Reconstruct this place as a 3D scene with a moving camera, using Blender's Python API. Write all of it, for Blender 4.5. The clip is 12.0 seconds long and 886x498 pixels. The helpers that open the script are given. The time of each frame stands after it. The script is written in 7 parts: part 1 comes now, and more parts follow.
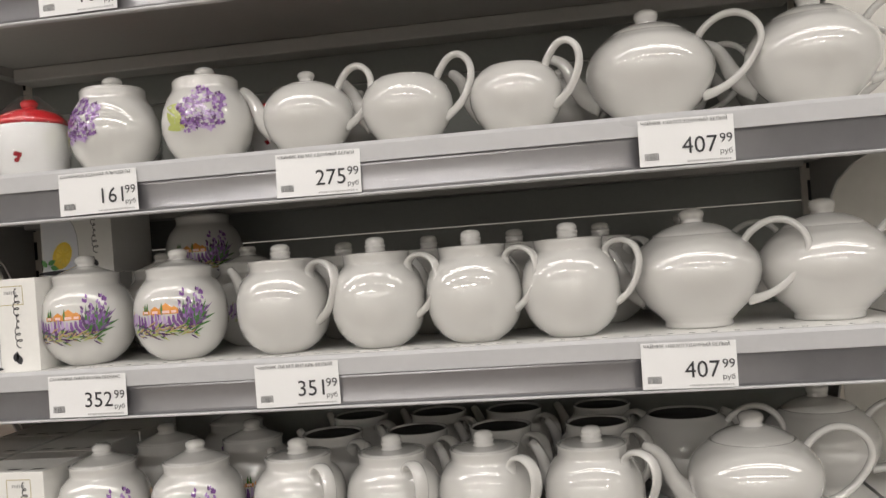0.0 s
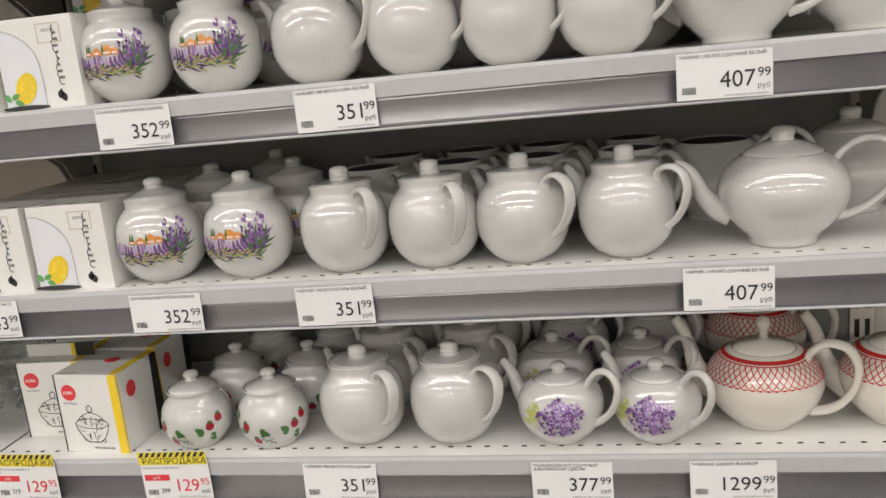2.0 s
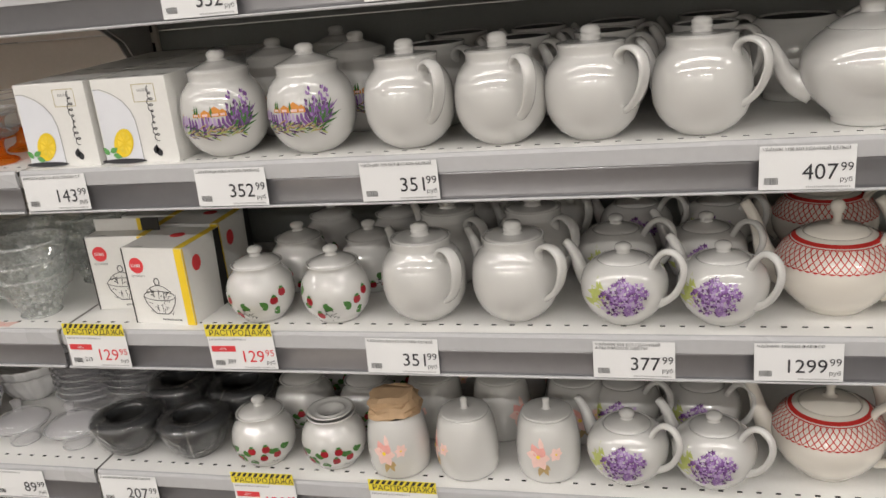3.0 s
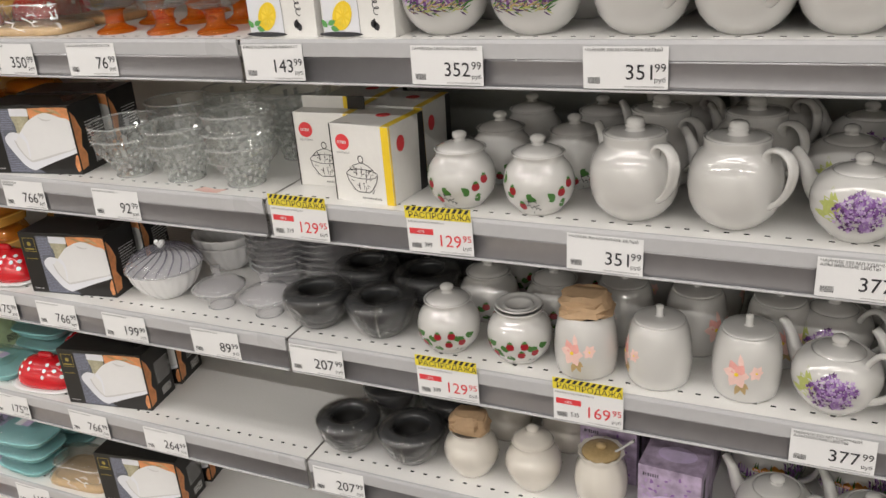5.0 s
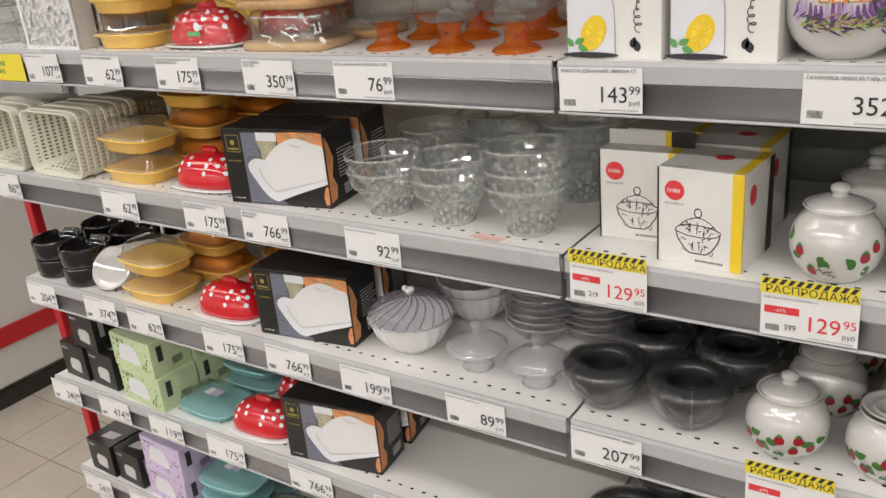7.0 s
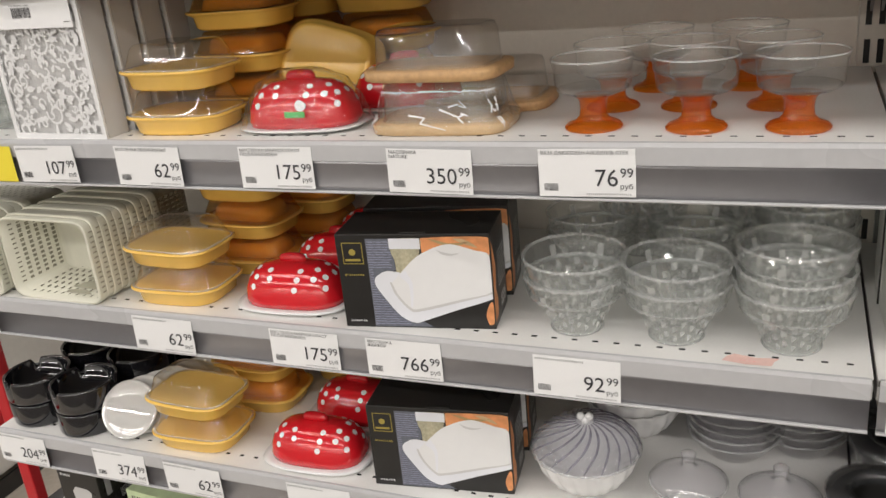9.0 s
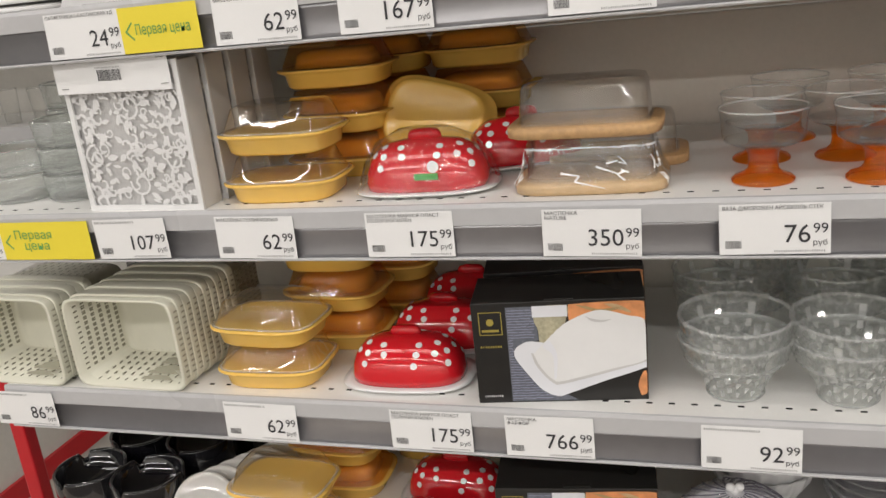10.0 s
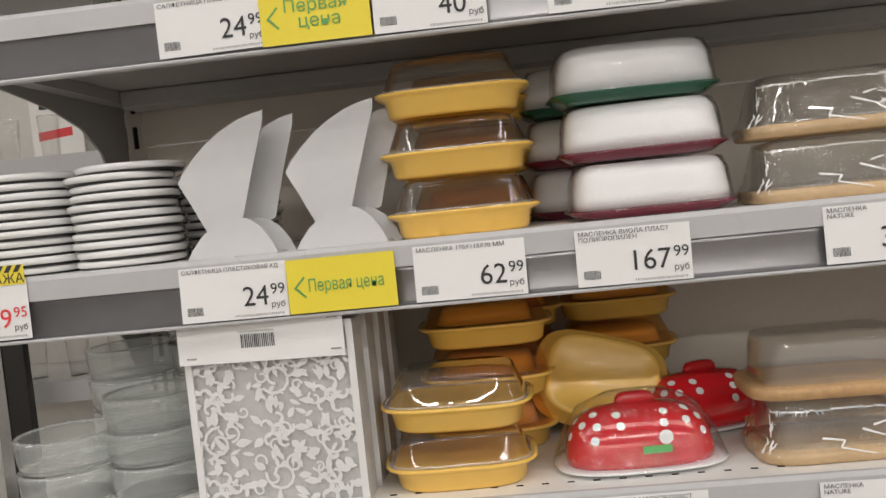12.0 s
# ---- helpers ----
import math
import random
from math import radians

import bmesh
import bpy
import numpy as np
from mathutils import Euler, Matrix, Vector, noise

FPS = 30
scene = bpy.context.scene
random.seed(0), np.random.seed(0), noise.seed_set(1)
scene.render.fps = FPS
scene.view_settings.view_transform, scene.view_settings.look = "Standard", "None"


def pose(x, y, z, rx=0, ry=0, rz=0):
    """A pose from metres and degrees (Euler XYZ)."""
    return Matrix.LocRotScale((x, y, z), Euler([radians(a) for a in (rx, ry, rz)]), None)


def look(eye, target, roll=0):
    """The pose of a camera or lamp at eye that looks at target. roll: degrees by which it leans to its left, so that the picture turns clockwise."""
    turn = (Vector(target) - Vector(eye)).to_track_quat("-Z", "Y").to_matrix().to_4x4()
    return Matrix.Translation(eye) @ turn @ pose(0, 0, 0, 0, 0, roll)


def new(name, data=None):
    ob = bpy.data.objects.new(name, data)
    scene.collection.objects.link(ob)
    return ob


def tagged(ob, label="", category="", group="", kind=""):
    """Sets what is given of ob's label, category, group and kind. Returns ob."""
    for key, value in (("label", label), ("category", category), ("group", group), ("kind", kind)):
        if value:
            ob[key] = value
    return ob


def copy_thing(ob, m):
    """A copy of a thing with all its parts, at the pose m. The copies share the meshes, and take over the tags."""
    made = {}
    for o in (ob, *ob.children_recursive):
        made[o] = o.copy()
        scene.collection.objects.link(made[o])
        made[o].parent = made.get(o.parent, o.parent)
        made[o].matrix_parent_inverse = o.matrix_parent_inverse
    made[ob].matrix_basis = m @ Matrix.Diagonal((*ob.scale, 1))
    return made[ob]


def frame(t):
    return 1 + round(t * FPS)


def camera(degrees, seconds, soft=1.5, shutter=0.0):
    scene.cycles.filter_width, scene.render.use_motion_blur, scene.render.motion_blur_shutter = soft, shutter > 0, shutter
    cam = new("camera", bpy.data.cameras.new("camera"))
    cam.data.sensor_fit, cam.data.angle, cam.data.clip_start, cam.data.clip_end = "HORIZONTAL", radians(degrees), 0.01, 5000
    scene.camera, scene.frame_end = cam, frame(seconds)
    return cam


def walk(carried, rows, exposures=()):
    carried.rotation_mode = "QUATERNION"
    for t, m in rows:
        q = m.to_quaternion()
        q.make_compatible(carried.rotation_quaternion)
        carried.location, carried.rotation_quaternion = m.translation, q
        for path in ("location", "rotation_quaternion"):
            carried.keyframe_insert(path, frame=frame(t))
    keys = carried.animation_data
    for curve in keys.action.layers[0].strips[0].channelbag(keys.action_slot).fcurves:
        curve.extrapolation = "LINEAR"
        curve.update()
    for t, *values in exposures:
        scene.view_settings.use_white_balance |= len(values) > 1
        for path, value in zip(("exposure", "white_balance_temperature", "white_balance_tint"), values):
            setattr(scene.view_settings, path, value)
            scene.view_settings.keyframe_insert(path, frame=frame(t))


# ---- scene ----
cam = camera(54.1, 12.0)
PATH = [
    (0, (0.097, -0.016, 1.58), (-0.197, 1.962, 1.587), -4.2),
    (0.5, (0.092, -0.032, 1.573), (-0.185, 1.948, 1.502), -4.6),
    (1, (0.106, -0.031, 1.547), (-0.188, 1.939, 1.363), -5.1),
    (1.5, (0.101, -0.033, 1.518), (-0.228, 1.915, 1.207), -5.4),
    (2, (0.084, -0.048, 1.494), (-0.301, 1.862, 1.045), -5.8),
    (2.5, (0.061, -0.054, 1.483), (-0.378, 1.812, 0.913), -5.9),
    (2.7, (0.057, -0.052, 1.475), (-0.403, 1.797, 0.867), -5.9),
    (4.3, (0.02, -0.07, 1.412), (-0.625, 1.664, 0.653), -4.7),
    (4.5, (0.006, -0.076, 1.419), (-0.67, 1.638, 0.642), -4.5),
    (5, (-0.032, -0.066, 1.411), (-0.831, 1.593, 0.629), -4.5),
    (5.5, (-0.096, -0.036, 1.41), (-1.018, 1.559, 0.632), -4.6),
    (6, (-0.18, 0.011, 1.42), (-1.196, 1.55, 0.648), -4.9),
    (6.5, (-0.274, 0.046, 1.409), (-1.345, 1.561, 0.661), -5.1),
    (7, (-0.373, 0.048, 1.401), (-1.442, 1.57, 0.666), -5.3),
    (7.2, (-0.421, 0.034, 1.394), (-1.482, 1.576, 0.689), -4.9),
    (8.8, (-0.875, 0.089, 1.448), (-1.652, 1.778, 0.71), -5.8),
    (9, (-0.935, 0.111, 1.453), (-1.675, 1.826, 0.738), -5.7),
    (9.5, (-1.068, 0.13, 1.453), (-1.724, 1.901, 0.795), -5.8),
    (10, (-1.195, 0.107, 1.464), (-1.792, 1.915, 0.852), -6.3),
    (10.5, (-1.335, 0.053, 1.498), (-1.744, 1.952, 1.023), -6.4),
    (11, (-1.422, 0.073, 1.5), (-1.687, 2.033, 1.204), -6.6),
    (11.5, (-1.551, 0.132, 1.528), (-1.733, 2.116, 1.36), -7.1),
    (12, (-1.627, 0.183, 1.5), (-1.788, 2.174, 1.391), -5.8),
]
walk(cam, [(t, look(eye, target, roll)) for t, eye, target, roll in PATH], exposures=[(0.0, 0.0), (4.5, -0.04), (6.0, -0.02), (9.2, -0.02), (10.5, -0.14), (12.0, -0.22)])

# ---- light ----
scene.view_settings.exposure = 0.0
world = bpy.data.worlds.new("store_air")
world.use_nodes = True
world.node_tree.nodes["Background"].inputs[0].default_value = (0.95, 0.97, 1.0, 1)
world.node_tree.nodes["Background"].inputs[1].default_value = 0.12
scene.world = world
LAMP = 5.1  # watts per metre of tube
LAMP_Z = 3.6


def tube_row(y, share):
    """A ceiling line of twin fluorescent tubes along the aisle."""
    for i in range(8):
        twin = (-0.17, 0.17) if y > -1 and y < 1 else (0.0,)
        for dy in twin:
            data = bpy.data.lights.new("tube_light", "AREA")
            data.shape, data.size, data.size_y = "RECTANGLE", 1.40, 0.09 if len(twin) > 1 else 0.10
            data.energy, data.color = LAMP * 2.9 * share / len(twin), (1.0, 0.955, 0.915)
            ob = new("tube_light", data)
            ob.matrix_world = pose(-6.15 + 1.5 * i, y + dy, LAMP_Z, 0, 0, 0)


# Rows -6.3 and 3.4 are unseen additions; -6.3 fills the deep shelves.
for row_y, share in ((-0.15, 0.80), (-2.35, 1.75), (-6.3, 3.0), (3.4, 0.9)):
    tube_row(row_y, share)


# ---- materials ----
def material(name, color, rough=0.5, metal=0.0, vary=0.04, scale=60.0, bump=0.0, coat=0.0, spec=0.5, wear=4.0):
    """Principled paint with grain and broad stains, and a fine relief."""
    m = bpy.data.materials.new(name)
    m.use_nodes = True
    nt = m.node_tree
    b = nt.nodes["Principled BSDF"]
    b.inputs["Roughness"].default_value, b.inputs["Metallic"].default_value = rough, metal
    b.inputs["Coat Weight"].default_value, b.inputs["Coat Roughness"].default_value = coat, 0.02
    b.inputs["Specular IOR Level"].default_value = spec
    co = nt.nodes.new("ShaderNodeTexCoord")
    fine, broad = nt.nodes.new("ShaderNodeTexNoise"), nt.nodes.new("ShaderNodeTexNoise")
    fine.inputs["Scale"].default_value, broad.inputs["Scale"].default_value = scale, wear
    fine.inputs["Detail"].default_value, broad.inputs["Detail"].default_value = 4, 3
    for n in (fine, broad):
        nt.links.new(co.outputs["Object"], n.inputs["Vector"])
    add = nt.nodes.new("ShaderNodeMath")
    add.operation = "ADD"
    nt.links.new(fine.outputs["Fac"], add.inputs[0]), nt.links.new(broad.outputs["Fac"], add.inputs[1])
    rng = nt.nodes.new("ShaderNodeMapRange")
    rng.inputs["From Min"].default_value, rng.inputs["From Max"].default_value = 0.6, 1.4
    rng.inputs["To Min"].default_value, rng.inputs["To Max"].default_value = 1 - vary, 1 + vary
    nt.links.new(add.outputs[0], rng.inputs["Value"])
    mul = nt.nodes.new("ShaderNodeVectorMath")
    mul.operation = "SCALE"
    mul.inputs[0].default_value = color
    nt.links.new(rng.outputs[0], mul.inputs["Scale"])
    nt.links.new(mul.outputs[0], b.inputs["Base Color"])
    r2 = nt.nodes.new("ShaderNodeMapRange")
    r2.inputs["To Min"].default_value, r2.inputs["To Max"].default_value = rough * 0.8, rough * 1.25
    nt.links.new(broad.outputs["Fac"], r2.inputs["Value"])
    nt.links.new(r2.outputs[0], b.inputs["Roughness"])
    if bump:
        bp = nt.nodes.new("ShaderNodeBump")
        bp.inputs["Strength"].default_value, bp.inputs["Distance"].default_value = 1.0, bump
        nt.links.new(fine.outputs["Fac"], bp.inputs["Height"])
        nt.links.new(bp.outputs[0], b.inputs["Normal"])
    return m


def film(name, tint, body=0.06, rough=0.05, wrinkle=0.0, scale=40.0, bend=0.0, gloss=0.9, deep=False, ior=1.12):
    """Thin clear plastic or glass wall: see-through, glossier where it is seen edge on, a little milky; wrinkled where it is
    wrapping film. bend: the share that bends the light as thick pressed glass does."""
    m = bpy.data.materials.new(name)
    m.use_nodes = True
    nt = m.node_tree
    b = nt.nodes["Principled BSDF"]
    b.inputs["Base Color"].default_value, b.inputs["Roughness"].default_value = (*tint, 1), 0.3
    tr = nt.nodes.new("ShaderNodeBsdfTransparent")
    tr.inputs[0].default_value = (*(tint if deep else [0.55 + 0.45 * c for c in tint]), 1)
    see = tr
    if bend:
        gb, mb = nt.nodes.new("ShaderNodeBsdfGlass"), nt.nodes.new("ShaderNodeMixShader")
        gb.inputs["Color"].default_value, gb.inputs["IOR"].default_value = (*[0.6 + 0.4 * c for c in tint], 1), ior
        gb.inputs["Roughness"].default_value = 0.02
        mb.inputs[0].default_value = bend
        nt.links.new(tr.outputs[0], mb.inputs[1]), nt.links.new(gb.outputs[0], mb.inputs[2])
        see = mb
    gl = nt.nodes.new("ShaderNodeBsdfGlossy")
    gl.inputs["Roughness"].default_value = rough
    lw = nt.nodes.new("ShaderNodeLayerWeight")
    lw.inputs["Blend"].default_value = 0.5
    pw = nt.nodes.new("ShaderNodeMath")
    pw.operation = "POWER"
    pw.inputs[1].default_value = 5.0
    sc = nt.nodes.new("ShaderNodeMath")
    sc.operation, sc.inputs[1].default_value, sc.inputs[2].default_value = "MULTIPLY_ADD", gloss * 0.5, 0.022 * gloss
    nt.links.new(lw.outputs["Facing"], pw.inputs[0]), nt.links.new(pw.outputs[0], sc.inputs[0])
    m1, m2 = nt.nodes.new("ShaderNodeMixShader"), nt.nodes.new("ShaderNodeMixShader")
    m1.inputs[0].default_value = body
    nt.links.new(see.outputs[0], m1.inputs[1]), nt.links.new(b.outputs[0], m1.inputs[2])
    nt.links.new(sc.outputs[0], m2.inputs[0]), nt.links.new(m1.outputs[0], m2.inputs[1]), nt.links.new(gl.outputs[0], m2.inputs[2])
    nt.links.new(m2.outputs[0], nt.nodes["Material Output"].inputs["Surface"])
    if wrinkle:
        co, n, bp = nt.nodes.new("ShaderNodeTexCoord"), nt.nodes.new("ShaderNodeTexNoise"), nt.nodes.new("ShaderNodeBump")
        n.inputs["Scale"].default_value, n.inputs["Distortion"].default_value = scale, 1.5
        nt.links.new(co.outputs["Object"], n.inputs["Vector"]), nt.links.new(n.outputs["Fac"], bp.inputs["Height"])
        bp.inputs["Distance"].default_value = wrinkle
        nt.links.new(bp.outputs[0], gl.inputs["Normal"]), nt.links.new(bp.outputs[0], lw.inputs["Normal"])
    return m


WHITE = material("white_porcelain", (0.60, 0.592, 0.57), 0.035, vary=0.015, scale=25, coat=1.0, spec=0.8)
CREAM = material("cream_porcelain", (0.70, 0.66, 0.59), 0.04, vary=0.02, scale=25, coat=1.0)
STEEL = material("white_painted_shelf_steel", (0.82, 0.81, 0.785), 0.35, vary=0.03, scale=220, bump=0.00004)
# Undersides and channels are coloured much darker than the white top sheet.
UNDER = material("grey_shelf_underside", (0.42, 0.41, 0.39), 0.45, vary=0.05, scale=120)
PANEL = material("beige_back_panel", (0.68, 0.635, 0.565), 0.45, vary=0.04, scale=140, bump=0.00005)
DARKPANEL = material("dark_grey_back_panel", (0.22, 0.23, 0.215), 0.4, vary=0.05, scale=140, bump=0.00005)
BRACKET = material("grey_bracket_paint", (0.36, 0.355, 0.34), 0.4, vary=0.05, scale=120)
LIPMAT = material("pale_rail_plastic", (0.50, 0.50, 0.51), 0.28, vary=0.04, scale=90)
STRIP = material("grey_rail_insert", (0.36, 0.355, 0.37), 0.30, metal=0.75, vary=0.05, scale=60, coat=0.3)
CLEARLIP = material("frosted_rail_edge", (0.52, 0.52, 0.53), 0.3, vary=0.04)
# Black for hollows: their shade is put into the colour.
BLACK = material("black_hollow_shade", (0.010, 0.009, 0.008), 0.6, vary=0.1)
CARD = material("white_label_card", (0.82, 0.82, 0.82), 0.55, vary=0.015, scale=400)
YCARD = material("yellow_label_card", (0.85, 0.70, 0.05), 0.55, vary=0.02, scale=300)
INK = material("black_ink", (0.03, 0.03, 0.035), 0.6, vary=0.1)
GREYINK = material("grey_print", (0.33, 0.33, 0.33), 0.6, vary=0.15, scale=500)
REDINK = material("red_ink", (0.75, 0.05, 0.06), 0.5, vary=0.05)
GREENINK = material("green_ink", (0.12, 0.36, 0.10), 0.5, vary=0.05)
RED = material("glossy_red_plastic", (0.62, 0.012, 0.02), 0.12, vary=0.04, coat=0.6)
YELLOW = material("yellow_plastic", (0.88, 0.56, 0.12), 0.25, vary=0.03, coat=0.3)
CLEAR = film("clear_plastic", (0.975, 0.955, 0.915), 0.02, 0.03, wrinkle=0.0008, scale=14, gloss=3.8)
# Amber tint puts the shade deep in the shelf into back-row covers.
SHADEDLID = film("amber_shaded_plastic", (0.93, 0.68, 0.36), 0.06, 0.04, gloss=1.8, deep=True)
WRAP = film("wrapping_film", (0.98, 0.98, 0.98), 0.008, 0.05, wrinkle=0.006, scale=34, gloss=2.4)
VIOLETCLEAR = film("violet_clear_plastic", (0.965, 0.96, 0.99), 0.15, 0.02, gloss=2.8)
RIBTINT = film("grey_violet_rib_plastic", (0.50, 0.48, 0.56), 0.25, 0.04, gloss=1.5, deep=True)
# White mixed into the edge glass stands for the light that rims catch.
GLASSEDGE = film("glass_edge_glint", (0.97, 0.985, 0.975), 0.24, 0.02, gloss=3.5)
PRESSED = film("pressed_clear_glass", (0.965, 0.99, 0.975), 0.07, 0.02, gloss=2.4, bend=0.15, ior=1.2)
# Facet glass with white mixed in as a painted reflection.
FACET = film("glass_facet_glint", (0.97, 0.99, 0.975), 0.28, 0.02, gloss=4.0)
# Near-white film in place of the highlights along creases.
CREASE = film("white_film_glint", (1.0, 1.0, 1.0), 0.85, 0.03, gloss=5.0)
GREENGLASS = film("greenish_thick_glass", (0.94, 0.98, 0.955), 0.20, 0.02, gloss=3.0, bend=0.10, ior=1.2)
ORANGEGLASS = film("orange_glass", (1.0, 0.42, 0.03), 0.10, 0.03, gloss=2.5, deep=True)
CLEARGLASS = film("thin_clear_glass", (0.99, 0.99, 0.98), 0.02, 0.02, gloss=1.8)
BLACKGLASS = material("black_glass", (0.008, 0.008, 0.01), 0.06, vary=0.1, coat=0.8)
DARKPLASTIC = material("dark_grey_plastic", (0.045, 0.046, 0.048), 0.18, vary=0.15, coat=0.5)
MAROON = material("maroon_plastic", (0.16, 0.01, 0.03), 0.2, vary=0.05, coat=0.3)
DARKGREEN = material("dark_green_plastic", (0.01, 0.10, 0.055), 0.2, vary=0.05, coat=0.3)
FANWHITE = material("milky_white_plastic", (0.60, 0.60, 0.61), 0.35, vary=0.03)
PLASTICWHITE = material("white_plastic", (0.80, 0.80, 0.80), 0.22, vary=0.02, coat=0.3)
BASKETSHADE = material("olive_slot_shade", (0.36, 0.35, 0.27), 0.5, vary=0.08)
BASKETMAT = material("cream_basket_plastic", (0.68, 0.67, 0.56), 0.4, vary=0.03)
WOOD = material("pale_bamboo_wood", (0.60, 0.42, 0.23), 0.45, vary=0.16, scale=90, wear=14, bump=0.0002)
CORK = material("brown_cork_wood", (0.52, 0.32, 0.15), 0.5, vary=0.2, scale=160, wear=20, bump=0.0004)
BOXWHITE = material("white_carton", (0.78, 0.77, 0.74), 0.4, vary=0.03, scale=120)
BOXBLACK = material("black_carton", (0.018, 0.017, 0.016), 0.28, vary=0.2, scale=60)
RIBPRINT = material("pale_rib_print", (0.26, 0.27, 0.36), 0.4, vary=0.2, scale=200)
BOXGREY = material("grey_ribbed_print", (0.13, 0.14, 0.17), 0.4, vary=0.4, scale=200)
OLIVEPRINT = material("olive_grain_print", (0.42, 0.39, 0.27), 0.4, vary=0.35, scale=260, wear=60)
ORANGE = material("baked_orange_print", (0.72, 0.30, 0.12), 0.4, vary=0.35, scale=70, wear=25)
PRINTWHITE = material("pale_print", (0.75, 0.76, 0.80), 0.35, vary=0.04, scale=20)
PALEGREY = material("pale_grey_print_and_hollow_shade", (0.58, 0.575, 0.57), 0.35, vary=0.05, scale=20)
GOLD = material("gold_print", (0.45, 0.36, 0.08), 0.35, metal=0.3, vary=0.1)
YELLOWPRINT = material("yellow_print", (0.88, 0.62, 0.03), 0.35, vary=0.03)
LEMON = material("lemon_print", (0.90, 0.66, 0.06), 0.4, vary=0.2, scale=80, wear=20)
GREENBOX = material("pale_green_carton", (0.55, 0.66, 0.40), 0.4, vary=0.08, wear=30)
LILACBOX = material("pale_lilac_carton", (0.60, 0.50, 0.70), 0.4, vary=0.15, wear=30)
PURPLEBOX = material("purple_carton", (0.42, 0.34, 0.47), 0.4, vary=0.45, wear=30)
TEAL = material("teal_plastic", (0.25, 0.50, 0.50), 0.3, vary=0.05)
PAPER = material("brown_wrapping_paper", (0.46, 0.31, 0.18), 0.75, vary=0.12, scale=90, bump=0.0003)
REDPAINT = material("red_frame_paint", (0.50, 0.012, 0.02), 0.3, vary=0.08)
LIGHTWALL = material("off_white_panel", (0.62, 0.60, 0.56), 0.5, vary=0.05)
TILE = material("beige_floor_tile", (0.50, 0.45, 0.38), 0.2, vary=0.10, scale=60, wear=5)
GROUT = material("dark_grout", (0.16, 0.14, 0.12), 0.8, vary=0.2)
CHROME = material("brushed_steel", (0.5, 0.5, 0.5), 0.25, metal=0.9, vary=0.1)
WALLPAINT = material("store_wall_paint", (0.60, 0.59, 0.56), 0.7, vary=0.08, wear=1.5)
CEILPAINT = material("dark_ceiling_paint", (0.30, 0.30, 0.30), 0.8, vary=0.1, wear=1.0)
PURPLES = [material("lilac_petal_print", c, 0.12, vary=0.08, scale=300) for c in ((0.20, 0.09, 0.28), (0.31, 0.18, 0.42), (0.48, 0.35, 0.58), (0.10, 0.045, 0.13))]
GREENS = [material("leaf_print", c, 0.12, vary=0.15, scale=200) for c in ((0.06, 0.17, 0.04), (0.42, 0.46, 0.14))]
BERRY = material("berry_print", (0.32, 0.015, 0.025), 0.12, vary=0.15, scale=300)
HOUSE = material("orange_house_print", (0.66, 0.27, 0.06), 0.12, vary=0.15, scale=200)
PINK = material("pink_petal_print", (0.82, 0.40, 0.36), 0.14, vary=0.12, scale=150)
PALEPINK = material("pale_pink_print", (0.84, 0.58, 0.52), 0.14, vary=0.08, scale=150)
BROWNLEAF = material("brown_leaf_print", (0.46, 0.33, 0.16), 0.14, vary=0.15, scale=200)
LATTICERED = material("lattice_red_print", (0.50, 0.035, 0.03), 0.12, vary=0.08)


# ---- mesh helpers ----
def link(name, bm, mats, parent=None, label="", smooth=True):
    me = bpy.data.meshes.new(name)
    bm.normal_update()
    bm.to_mesh(me)
    bm.free()
    for m in (mats if isinstance(mats, (list, tuple)) else [mats]):
        me.materials.append(m)
    if smooth:
        me.shade_smooth()
    ob = new(name, me)
    if parent is not None:
        ob.parent = parent
    return tagged(ob, label)


def part(name, bm, mats, parent, label="", smooth=True):
    return link(name, bm, mats, parent, label, smooth)


def thing(name, label, category, group="", m=None):
    ob = new(name)
    ob.empty_display_size = 0.02
    if m is not None:
        ob.matrix_basis = m
    return tagged(ob, label, category, group)


def ring_loft(bm, rings, cap0=True, cap1=True, mat=0):
    """Joins rings of points, all with one count, to a skin."""
    rows = [[bm.verts.new(p) for p in r] for r in rings]
    n = len(rows[0])
    for a, b in zip(rows, rows[1:]):
        for i in range(n):
            bm.faces.new((a[i], a[(i + 1) % n], b[(i + 1) % n], b[i])).material_index = mat
    if cap0:
        bm.faces.new(list(reversed(rows[0]))).material_index = mat
    if cap1:
        bm.faces.new(rows[-1]).material_index = mat
    return rows


def lathe(prof, seg=40, wave=None, bm=None, cap=True):
    """A turned shape. wave(angle, i) scales the radius."""
    bm = bm or bmesh.new()
    prof = [(max(r, 0.0002), z) for r, z in prof]
    rings = []
    for i, (r, z) in enumerate(prof):
        rings.append([(r * (wave(2 * math.pi * k / seg, i) if wave else 1) * math.cos(2 * math.pi * k / seg),
                       r * (wave(2 * math.pi * k / seg, i) if wave else 1) * math.sin(2 * math.pi * k / seg), z) for k in range(seg)])
    ring_loft(bm, rings, prof[0][0] < 0.001, cap and prof[-1][0] < 0.05)
    return bm


